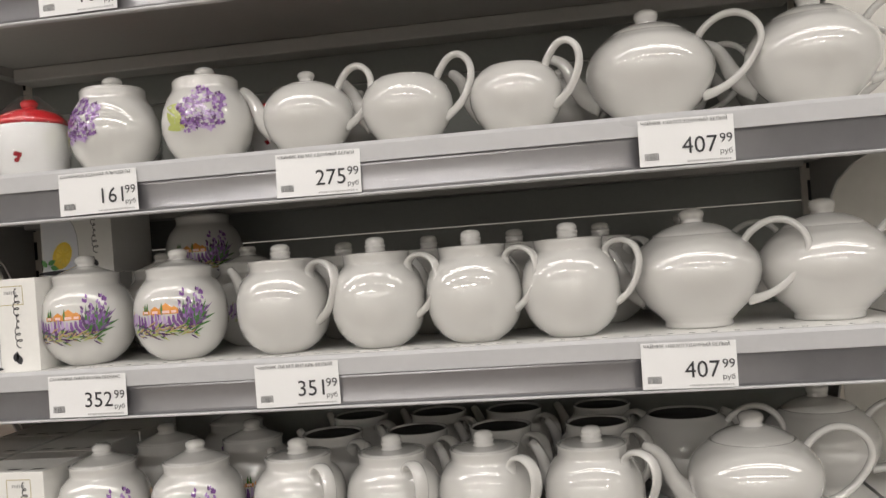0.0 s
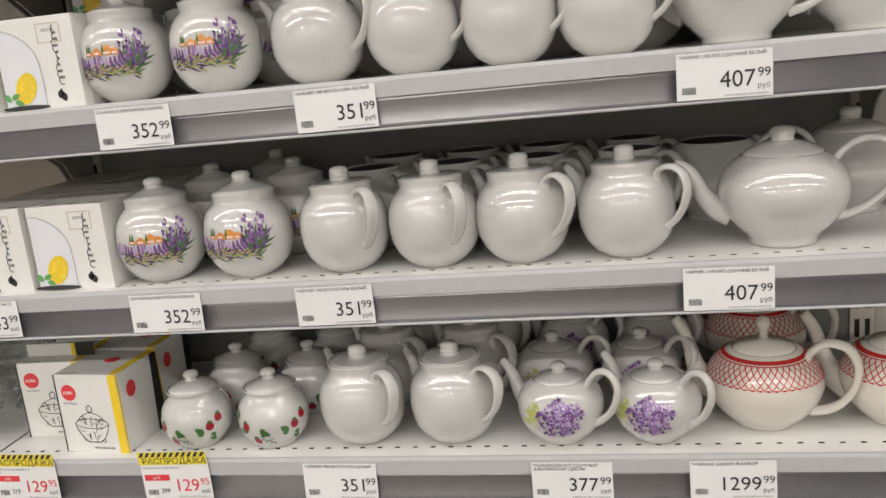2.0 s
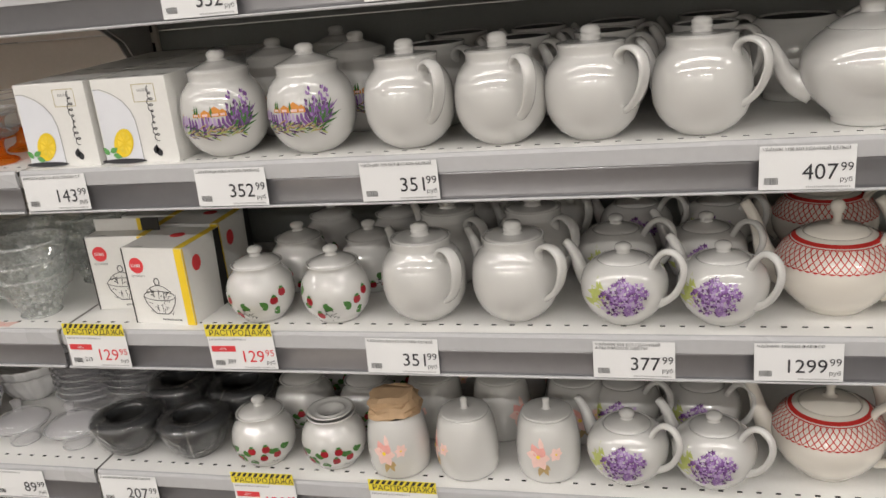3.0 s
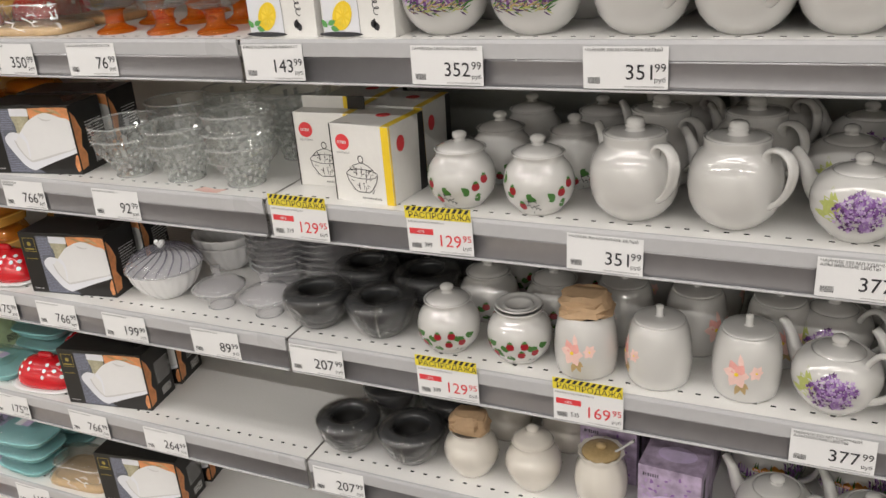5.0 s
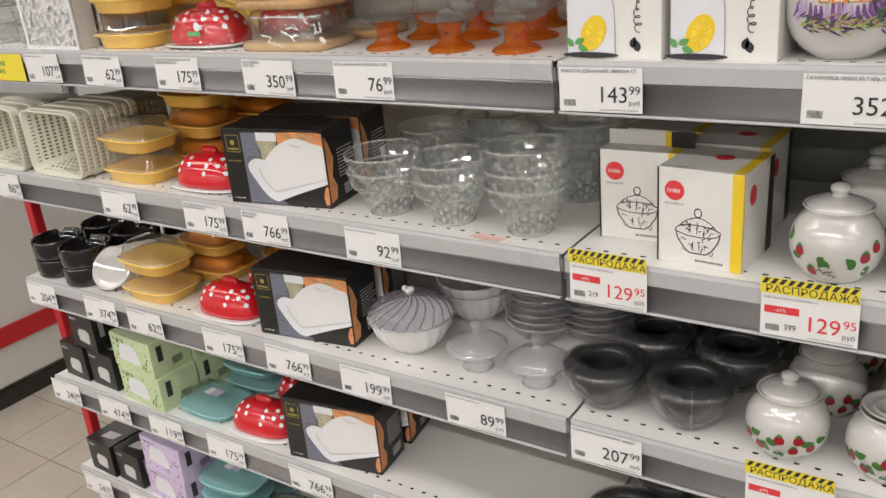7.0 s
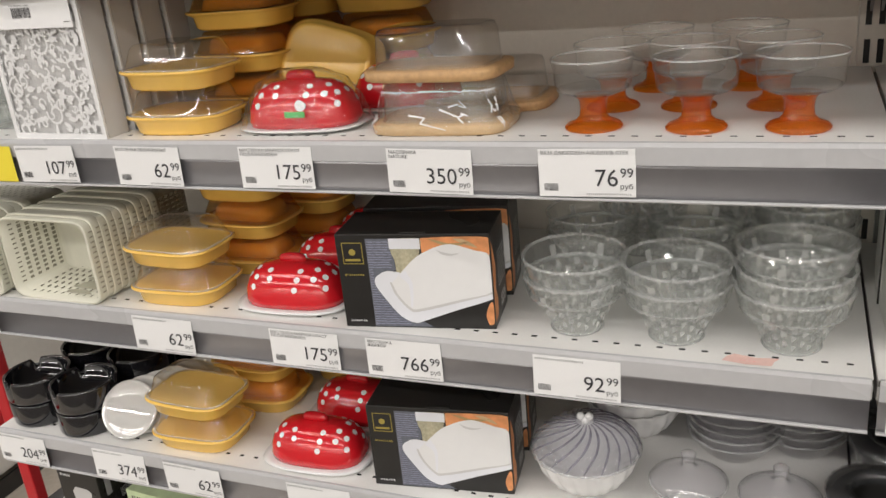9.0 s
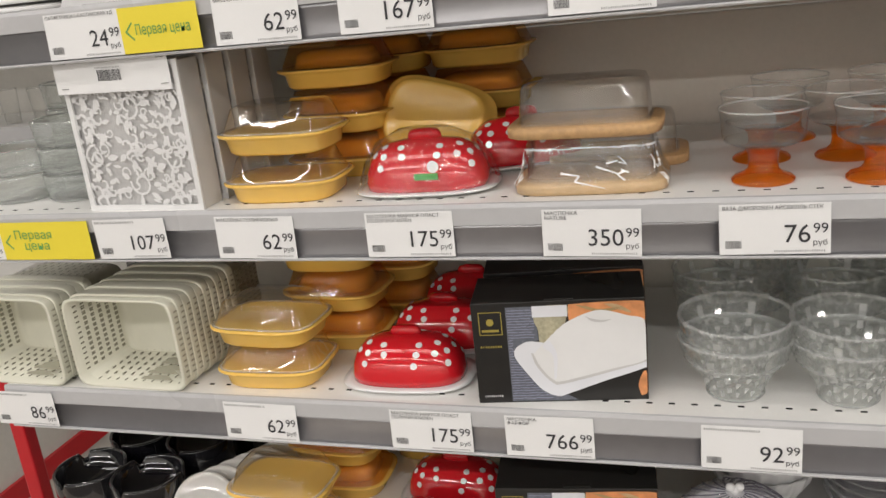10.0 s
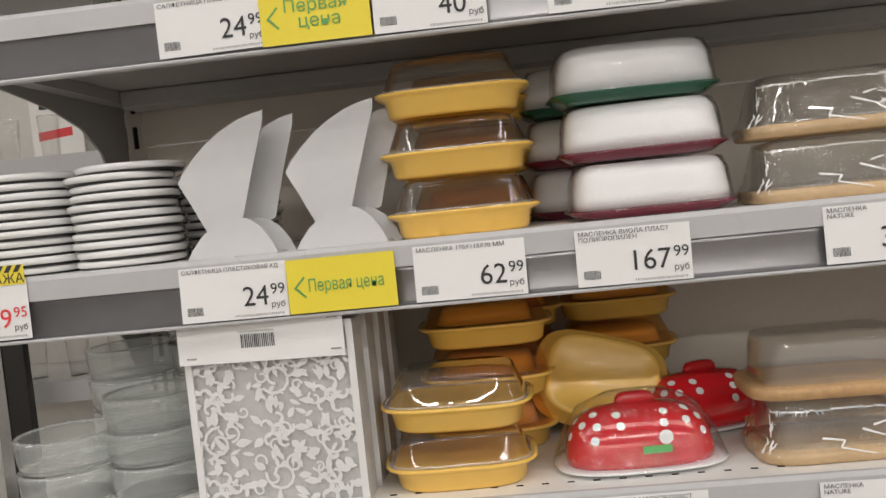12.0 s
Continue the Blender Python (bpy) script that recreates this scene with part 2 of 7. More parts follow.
def curve_through(pts, n=5):
    """Catmull-Rom points between rows of numbers."""
    pts = [np.array(p, float) for p in pts]
    out = []
    ext = [2 * pts[0] - pts[1]] + pts + [2 * pts[-1] - pts[-2]]
    for i in range(1, len(ext) - 2):
        a, b, c, d = ext[i - 1:i + 3]
        for k in range(n):
            t = k / n
            out.append(0.5 * (2 * b + (c - a) * t + (2 * a - 5 * b + 4 * c - d) * t * t + (3 * b - a - 3 * c + d) * t ** 3))
    out.append(pts[-1])
    return out


def sweep(rows, seg=10, n=5, bm=None):
    """A tube along a path in the xz plane; rows of x, z, half thickness, half width."""
    bm = bm or bmesh.new()
    pts = curve_through(rows, n)
    rings = []
    for i, p in enumerate(pts):
        q0, q1 = pts[max(i - 1, 0)], pts[min(i + 1, len(pts) - 1)]
        t = Vector((q1[0] - q0[0], 0, q1[1] - q0[1])).normalized()
        nrm = Vector((-t.z, 0, t.x))
        rings.append([Vector((p[0], 0, p[1])) + nrm * p[2] * math.cos(2 * math.pi * k / seg) + Vector((0, 1, 0)) * p[3] * math.sin(2 * math.pi * k / seg) for k in range(seg)])
    ring_loft(bm, rings)
    bmesh.ops.recalc_face_normals(bm, faces=bm.faces)
    return bm


def rounded(hx, hy, power, seg=40):
    """A rounded rectangle as a superellipse."""
    out = []
    for k in range(seg):
        a = 2 * math.pi * (k + 0.5) / seg
        c, s = math.cos(a), math.sin(a)
        out.append((hx * math.copysign(abs(c) ** (2 / power), c), hy * math.copysign(abs(s) ** (2 / power), s)))
    return out


def rect_loft(rows, power=5, seg=40, bm=None, cap0=True, cap1=True):
    """Rows of half x, half y, z."""
    bm = bm or bmesh.new()
    ring_loft(bm, [[(x, y, z) for x, y in rounded(hx, hy, power, seg)] for hx, hy, z in rows], cap0, cap1)
    bmesh.ops.recalc_face_normals(bm, faces=bm.faces)
    return bm


def box_into(bm, x0, x1, y0, y1, z0, z1, mat=0, bevel=0.0):
    v = [bm.verts.new((x, y, z)) for x in (x0, x1) for y in (y0, y1) for z in (z0, z1)]
    fs = [bm.faces.new([v[i] for i in q]) for q in ((0, 1, 3, 2), (4, 6, 7, 5), (0, 4, 5, 1), (2, 3, 7, 6), (0, 2, 6, 4), (1, 5, 7, 3))]
    for f in fs:
        f.material_index = mat
    if bevel:
        es = list({e for f in fs for e in f.edges})
        bmesh.ops.bevel(bm, geom=es, offset=bevel, segments=2, affect="EDGES", profile=0.5)
    return bm


def box_bm(x0, x1, y0, y1, z0, z1, bevel=0.0):
    return box_into(bmesh.new(), x0, x1, y0, y1, z0, z1, 0, bevel)


def extrude_poly(pts, axis, a0, a1, bm=None, mat=0):
    """A flat outline given thickness along x, y or z."""
    bm = bm or bmesh.new()
    place = {"x": lambda p, a: (a, p[0], p[1]), "y": lambda p, a: (p[0], a, p[1]), "z": lambda p, a: (p[0], p[1], a)}[axis]
    ring_loft(bm, [[place(p, a0) for p in pts], [place(p, a1) for p in pts]], mat=mat)
    bmesh.ops.recalc_face_normals(bm, faces=bm.faces)
    return bm


def flat(bm, pts, mat=0, depth=0.0, y=0.0):
    """A printed patch on a front face (x, z outline), facing -y."""
    f = bm.faces.new([bm.verts.new((px, y - depth, pz)) for px, pz in pts])
    f.material_index = mat
    if f.normal.y > 0:
        f.normal_flip()
    return f


def disc_pts(cx, cz, rx, rz, n=16, turn=0.0):
    out = []
    for k in range(n):
        a = 2 * math.pi * k / n
        x, z = rx * math.cos(a), rz * math.sin(a)
        out.append((cx + x * math.cos(turn) - z * math.sin(turn), cz + x * math.sin(turn) + z * math.cos(turn)))
    return out


class Print:
    """Fired-on decoration lying on a turned body: shapes given as arc length and height, seen from the front."""

    def __init__(self, prof, facing=0.0):
        self.prof = [p for p in prof if p[0] > 0.0]
        self.facing = facing
        self.bm = bmesh.new()
        self.grow, self.grow_z = 1.0, 0.0
        zs = [z for r, z in self.prof]
        top = zs.index(max(zs))
        self.zs, self.rs = zs[: top + 1], [r for r, z in self.prof][: top + 1]

    def shape(self, pts, mat, lift=0.0004):
        rmax = max(self.rs)
        pts = [(s * self.grow, self.grow_z + (z - self.grow_z) * self.grow) for s, z in pts]
        vs = []
        for s, z in pts:
            r = float(np.interp(z, self.zs, self.rs)) + lift
            a = self.facing + s / rmax
            vs.append(self.bm.verts.new((r * math.sin(a), -r * math.cos(a), z)))
        c = Vector((0, 0, 0))
        for v in vs:
            c += v.co
        mid_s, mid_z = sum(p[0] for p in pts) / len(pts), sum(p[1] for p in pts) / len(pts)
        r = float(np.interp(mid_z, self.zs, self.rs)) + lift
        a = self.facing + mid_s / rmax
        hub = self.bm.verts.new((r * math.sin(a), -r * math.cos(a), mid_z))
        for i in range(len(vs)):
            self.bm.faces.new((hub, vs[i], vs[(i + 1) % len(vs)])).material_index = mat


def leaf_pts(cx, cz, length, width, turn):
    pts = []
    for t in (0, 0.2, 0.45, 0.7, 0.9, 1.0):
        pts.append((length * t, width * math.sin(math.pi * t ** 0.8)))
    pts += [(length * t, -width * math.sin(math.pi * t ** 0.8)) for t in (0.9, 0.7, 0.45, 0.2)]
    c, s = math.cos(turn), math.sin(turn)
    return [(cx + x * c - z * s, cz + x * s + z * c) for x, z in pts]


TEXTS = {}


def text_mesh(s, size, mat):
    """Lettering in the built-in font as a mesh, shared between alike pieces; it stands upright and faces -y."""
    key = (s, size, mat.name)
    if key not in TEXTS:
        cu = bpy.data.curves.new("lettering", "FONT")
        cu.body, cu.size, cu.extrude = s, size, 0.0
        cu.resolution_u = 3
        ob = bpy.data.objects.new("lettering", cu)
        scene.collection.objects.link(ob)
        dg = bpy.context.evaluated_depsgraph_get()
        me = bpy.data.meshes.new_from_object(ob.evaluated_get(dg))
        bpy.data.objects.remove(ob)
        me.transform(Matrix.Rotation(math.pi / 2, 4, "X"))
        me.materials.clear()
        me.materials.append(mat)
        TEXTS[key] = me
    return TEXTS[key]


def lettering(name, s, size, mat, parent, x, z, y=-0.0009, right=False, wide=1.0, label="", most=0.0):
    me = text_mesh(s, size, mat)
    ob = new(name, me)
    ob.parent = parent
    w = max((v.co.x for v in me.vertices), default=0) * wide
    if most and w > most:
        wide, w = wide * most / w, most
    ob.location = (x - w if right else x, y, z)
    ob.scale = (wide, 1, 1)
    return tagged(ob, label)


# ---- the store around ----
SHELF = dict(Z=1.966, A=1.716, B=1.466, C=1.216, D=0.966, E=0.716, F=0.466, G=0.216)
FRONT, BACK = 0.990, 1.385
JOINT, LEFT_END, RIGHT_END = -0.845, -2.166, 0.474
BAYS = ((LEFT_END, JOINT), (JOINT, RIGHT_END))

tagged(link("ground", box_bm(-7.5, 4.5, -7.0, 6.5, -0.06, -0.003), GROUT, smooth=False), "dark grouted store floor under the tiles", "floor", kind="structure")
ceiling = tagged(link("ceiling", box_bm(-7.6, 4.6, -7.1, 6.6, 4.2, 4.3), CEILPAINT, smooth=False), "dark painted store ceiling", "ceiling", kind="structure")
# Unseen walls added as closure; their pale paint bounces light to the shelves.
for wname, (a, b, c, d) in dict(wall_south=(-7.6, 4.6, -7.1, -7.0), wall_north=(-7.6, 4.6, 6.5, 6.6), wall_west=(-7.6, -7.5, -7.0, 6.5), wall_east=(4.5, 4.6, -7.0, 6.5)).items():
    tagged(link(wname, box_bm(a, b, c, d, -0.06, 4.2), WALLPAINT, smooth=False), "plain pale wall added to close the store", "wall", kind="structure")


def lamp_fixture(x, y, half=0.12):
    t = thing("ceiling_lamp", "white metal ceiling lamp in a long row", "lamp", "rows of ceiling lamps", pose(x, y, LAMP_Z + 0.03))
    part("housing", box_bm(-0.70, 0.70, -half, half, 0.0, 0.06, 0.006), STEEL, t)
    for s in (-1, 1):
        part("wire", box_bm(0.6 * s - 0.003, 0.6 * s + 0.003, -0.003, 0.003, 0.06, 0.57), CHROME, t, smooth=False)
    return t


wide_lamp, first_lamp = lamp_fixture(-6.15, -0.15, 0.29), lamp_fixture(-6.15, -2.35)
# Housings at -6.3 and 3.4 go with the added, unseen lights.
for row_y in (-0.15, -2.35, -6.3, 3.4):
    for i in range(8):
        if i or row_y not in (-0.15, -2.35):
            copy_thing(wide_lamp if row_y == -0.15 else first_lamp, pose(-6.15 + 1.5 * i, row_y, LAMP_Z + 0.03))


# ---- shelving ----
def slotted_top(bm, x0, x1, z):
    """The shelf's top sheet, with a real row of slots behind the front edge."""
    ya, yb, yc, yd = FRONT, FRONT + 0.0275, FRONT + 0.0315, BACK
    n = int((x1 - x0) / 0.025)
    edge = (x1 - x0 - n * 0.025) / 2
    xs = [x0]
    for i in range(n):
        c = x0 + edge + 0.0125 + i * 0.025
        xs += [c - 0.0035, c + 0.0035]
    xs.append(x1)
    rows = [[bm.verts.new((x, y, z)) for x in xs] for y in (ya, yb, yc, yd)]
    for j in range(3):
        for i in range(len(xs) - 1):
            if j == 1 and i % 2 == 1:
                # Slot walls and floor are black, so their shade is painted in.
                low = [bm.verts.new((v.co.x, v.co.y, z - 0.006)) for v in (rows[1][i], rows[1][i + 1], rows[2][i + 1], rows[2][i])]
                top = (rows[1][i], rows[1][i + 1], rows[2][i + 1], rows[2][i])
                for k in range(4):
                    bm.faces.new((top[k], low[k], low[(k + 1) % 4], top[(k + 1) % 4])).material_index = 1
                bm.faces.new(low).material_index = 1
            else:
                bm.faces.new((rows[j][i], rows[j][i + 1], rows[j + 1][i + 1], rows[j + 1][i]))


def rail_profile():
    """Front rail from its top lip down, as y outwards (negative is towards the aisle) and z below the shelf."""
    return [(0.0, 0.0015), (-0.003, 0.002), (-0.0045, 0.0), (-0.005, -0.010), (-0.0045, -0.0215)]


def shelf(level, bay, x0, x1):
    z = SHELF[level]
    t = thing("gondola_shelf", "white painted steel store shelf with slots and grey price rail", "shelf", "gondola shelves", pose(0, 0, z))
    bm = bmesh.new()
    slotted_top(bm, x0 + 0.002, x1 - 0.002, 0.0)
    part("shelf_plate", bm, [STEEL, BLACK], t, smooth=False)
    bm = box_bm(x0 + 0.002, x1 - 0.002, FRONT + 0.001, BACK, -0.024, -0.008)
    part("underside", bm, UNDER, t, "underside, greyer than the white top", smooth=False)
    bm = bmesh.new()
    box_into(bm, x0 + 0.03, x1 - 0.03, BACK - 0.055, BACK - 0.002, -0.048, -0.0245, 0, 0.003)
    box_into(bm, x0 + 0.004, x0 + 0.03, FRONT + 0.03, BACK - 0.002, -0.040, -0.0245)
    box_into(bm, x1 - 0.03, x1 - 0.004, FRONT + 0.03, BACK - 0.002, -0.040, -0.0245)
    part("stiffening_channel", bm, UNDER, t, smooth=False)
    # price rail: pale top lip, grey insert behind clear plastic, thin lower lip
    lip = [(FRONT - 0.0001, 0.002), (FRONT - 0.0035, 0.0015), (FRONT - 0.0050, -0.003), (FRONT - 0.0046, -0.0225), (FRONT - 0.0001, -0.0225)]
    part("rail_lip", extrude_poly(lip, "x", x0 + 0.004, x1 - 0.004), LIPMAT, t, "pale upper rail lip", smooth=False)
    strip = [(FRONT, -0.0226)] + [(FRONT - 0.0030 + 0.0022 * math.sin(math.pi * k / 8), -0.0226 - 0.0365 * k / 8) for k in range(9)] + [(FRONT, -0.0591)]
    part("rail_insert", extrude_poly(strip, "x", x0 + 0.004, x1 - 0.004), STRIP, t, "dark grey rail insert")
    low = [(FRONT, -0.0592), (FRONT - 0.0062, -0.0592), (FRONT - 0.0068, -0.0606), (FRONT - 0.0062, -0.0622), (FRONT, -0.0632)]
    part("rail_edge", extrude_poly(low, "x", x0 + 0.004, x1 - 0.004), CLEARLIP, t, "thin pale lower rail edge", smooth=False)
    for sx in (x0 + 0.005, x1 - 0.008):
        prof = [(FRONT + 0.012, -0.025), (FRONT + 0.012, -0.040), (FRONT + 0.10, -0.048), (FRONT + 0.20, -0.060), (FRONT + 0.27, -0.078),
                (FRONT + 0.315, -0.105), (FRONT + 0.345, -0.15), (BACK + 0.004, -0.18), (BACK + 0.004, -0.025)]
        part("bracket", extrude_poly(prof, "x", sx, sx + 0.003), BRACKET, t, "grey curved shelf bracket", smooth=False)
    return t


def build_shelf_row():
    for k, (x0, x1) in enumerate(BAYS):
        for level in "ZABCDEFG":
            shelf(level, k, x0, x1)


build_shelf_row()


def upright(x, y0, y1, label="grey slotted steel upright post", m=PANEL):
    t = thing("upright_post", label, "post", "gondola posts", pose(x, 0, 0))
    bm = box_bm(-0.019, 0.019, y0 + 0.0045, y1, 0.0, 2.3)
    part("post_body", bm, m, t, smooth=False)
    bm, sl = bmesh.new(), bmesh.new()
    # the pierced face plate is a ladder of strips round two columns of slots
    box_into(bm, -0.019, -0.012, y0, y0 + 0.004, 0, 2.3)
    box_into(bm, -0.004, 0.004, y0, y0 + 0.004, 0, 2.3)
    box_into(bm, 0.012, 0.019, y0, y0 + 0.004, 0, 2.3)
    for i in range(46):
        z = 0.05 * i
        for xa, xb in ((-0.012, -0.004), (0.004, 0.012)):
            box_into(bm, xa, xb, y0, y0 + 0.004, z, z + 0.018)
            # Black insets fill the slots in place of the shade inside.
            box_into(sl, xa + 0.0003, xb - 0.0003, y0 + 0.003, y0 + 0.0042, z + 0.0183, z + 0.0497)
    part("slotted_face", bm, m, t, smooth=False)
    part("slot_shade", sl, BLACK, t, "black insets for the shaded slots", smooth=False)
    return t


for px in (LEFT_END + 0.012, JOINT, RIGHT_END):
    upright(px, BACK + 0.006, BACK + 0.07)
for x0, x1 in BAYS:
    for i in range(9):
        z0 = 0.12 + 0.25 * i
        t = thing("back_panel", "painted steel back panel of the shelving", "panel", "back panels", pose((x0 + x1) / 2, 0, z0))
        w = (x1 - x0) / 2 - 0.0205
        # Right bay panels get a darker, greyer tone than the left bay's.
        part("panel_sheet", box_bm(-w, w, BACK + 0.010, BACK + 0.022, 0.001, 0.249, 0.0015), PANEL if x0 < -1 else DARKPANEL, t, smooth=False)
    t = thing("plinth", "grey steel plinth under the lowest shelf", "plinth", "plinths", pose((x0 + x1) / 2, 0, 0))
    w = (x1 - x0) / 2
    part("plinth_sheet", box_bm(-w + 0.01, w - 0.01, FRONT + 0.02, FRONT + 0.03, 0.0, 0.150), STEEL, t, smooth=False)

# right-hand bay beyond the last upright
for level in "ABC":
    t = thing("neighbour_shelf", "white steel shelf of the next shelving bay", "shelf", "neighbouring shelves", pose(0, 0, SHELF[level]))
    part("shelf_plate", box_bm(RIGHT_END + 0.004, RIGHT_END + 0.75, FRONT, BACK, -0.024, 0.0), STEEL, t, smooth=False)
    part("price_rail", box_bm(RIGHT_END + 0.004, RIGHT_END + 0.75, FRONT - 0.005, FRONT - 0.0002, -0.062, 0.002), LIPMAT, t, smooth=False)
    part("bracket", extrude_poly([(FRONT + 0.012, -0.025), (FRONT + 0.012, -0.040), (FRONT + 0.20, -0.060), (FRONT + 0.315, -0.105), (BACK, -0.18), (BACK, -0.025)], "x", RIGHT_END + 0.74, RIGHT_END + 0.743), BRACKET, t, smooth=False)
tagged(link("neighbour_panel", box_bm(RIGHT_END + 0.021, RIGHT_END + 0.75, BACK + 0.010, BACK + 0.022, 0.12, 2.37), LIGHTWALL, smooth=False), "plain pale back panel of the next shelving bay", "panel", kind="structure")


# ---- price labels ----
def bars_bm(x0, x1, z0, z1, n, seed, gap=0.35, y=-0.0007):
    rnd = random.Random(seed)
    bm = bmesh.new()
    w = (x1 - x0) / n
    for i in range(n):
        a = x0 + i * w
        flat(bm, [(a, z0), (a + w * rnd.uniform(0.3, 1 - gap), z0), (a + w * rnd.uniform(0.3, 1 - gap), z1), (a, z1)], 0, 0, y)
    return bm


CARD_W, CARD_H = 0.104, 0.052
TAG_MESH = {}


def shared(key, make, mats):
    if key not in TAG_MESH:
        bm = make()
        me = bpy.data.meshes.new(key.split("#")[0])
        bm.normal_update(), bm.to_mesh(me), bm.free()
        for m in (mats if isinstance(mats, (list, tuple)) else [mats]):
            me.materials.append(m)
        TAG_MESH[key] = me
    return TAG_MESH[key]


def add_shared(name, key, make, mats, parent, label="", loc=(0, 0, 0)):
    ob = new(name, shared(key, make, mats))
    ob.parent, ob.location = parent, loc
    return tagged(ob, label)


def price_tag(level, right, price, cents="99", title=(), sale=False, old="", off="", lean=None):
    """A label in the rail; right is the x of its lower right corner."""
    rnd = random.Random(int(right * 1000) + ord(level))
    lean = rnd.uniform(-0.7, 0.7) if lean is None else lean
    z = SHELF[level] - 0.0575
    t = thing("price_tag", "white paper price label reading " + price + (" roubles under a yellow sale header" if sale else " roubles in the shelf rail"), "price tag", "price labels in the rails",
              pose(right - CARD_W, FRONT - 0.0075, z, rnd.uniform(-3, 1), lean))
    h = 0.058 if sale else CARD_H
    add_shared("card", "card#%s" % sale, lambda: box_bm(0, CARD_W, -0.0002, 0.0002, 0, h), CARD, t)
    ink = REDINK if sale else INK
    lettering("cents_number", cents, 0.0145, ink, t, CARD_W - 0.0025, 0.0215, right=True)
    lettering("price_number", price, 0.0265, ink, t, CARD_W - 0.0185, 0.0120, right=True, wide=0.98)
    lettering("unit_text", "руб", 0.0080, INK, t, CARD_W - 0.003, 0.0090, right=True)
    for i, line in enumerate(title):
        lettering("title_text", line, 0.0056, GREYINK if sale else INK, t, 0.003, (0.0462 if not sale else 0.044) - 0.0052 * i, wide=1.1, most=0.094)
    if not title:
        add_shared("title_line", "title_bars#", lambda: bars_bm(0.003, 0.062, 0.0465, 0.0492, 24, 5), GREYINK, t, "unreadable grey title line")
    add_shared("barcode", "barcode#", lambda: bars_bm(0.006, 0.0215, 0.0065, 0.0145, 14, 3), INK, t, "small black bar code")
    add_shared("small_print", "small_print#", lambda: bars_bm(0.052, CARD_W - 0.004, 0.0022, 0.0042, 22, 9), GREYINK, t, "unreadable small print")
    if sale:
        hz = 0.053

        def header():
            return box_bm(-0.001, CARD_W - 0.001, -0.0012, -0.0004, hz, hz + 0.019)

        add_shared("sale_header", "sale_header#", header, YCARD, t, "yellow plastic sale header")

        def stripes():
            bm = bmesh.new()
            for i in range(11):
                a = 0.0005 + i * 0.0092
                flat(bm, [(a, hz + 0.012), (a + 0.005, hz + 0.012), (min(a + 0.0095, CARD_W - 0.0015), hz + 0.0188), (min(a + 0.0045, CARD_W - 0.0015), hz + 0.0188)], 0, 0, -0.0016)
            return bm

        add_shared("warning_stripe", "warning_stripes#", stripes, INK, t, "black slanting stripes")
        lettering("sale_text", "РАСПРОДАЖА", 0.0125, INK, t, 0.0045, hz + 0.0018, -0.0017, wide=1.08)
        add_shared("discount_patch", "discount_patch#", lambda: extrude_poly([(0.004, 0.0285), (0.042, 0.0285), (0.042, 0.0375), (0.004, 0.0375)], "y", -0.0008, -0.0004), REDINK, t, "red discount patch")
        lettering("discount_text", "-" + off + "%", 0.0062, CARD, t, 0.016, 0.0308, -0.0012)
        lettering("old_price", old, 0.0105, INK, t, 0.026, 0.009, wide=0.85)
    return t


def first_price(level, left, width, lines, big):
    t = thing("first_price_tag", "yellow label card with green lettering beside a price label", "price tag", "yellow label cards", pose(left, FRONT - 0.0085, SHELF[level] - 0.0575))
    part("card", box_bm(0, width, -0.0002, 0.0002, 0, 0.051), YCARD, t, smooth=False)
    bm = bmesh.new()
    flat(bm, [(0.006, 0.024), (0.0165, 0.014), (0.0175, 0.0155), (0.009, 0.0245), (0.0175, 0.0335), (0.0165, 0.035)], 0, 0, -0.0006)
    part("arrow", bm, GREENINK, t, "green arrow", smooth=False)
    for i, s in enumerate(lines):
        lettering("green_text", s, big, GREENINK, t, (0.0195 if len(lines) == 1 else 0.022) + 0.013 * i, (0.020 if len(lines) == 1 else 0.0285) - 0.0145 * i, wide=1.08, most=0.072 if len(lines) == 1 else 0.06)
    return t


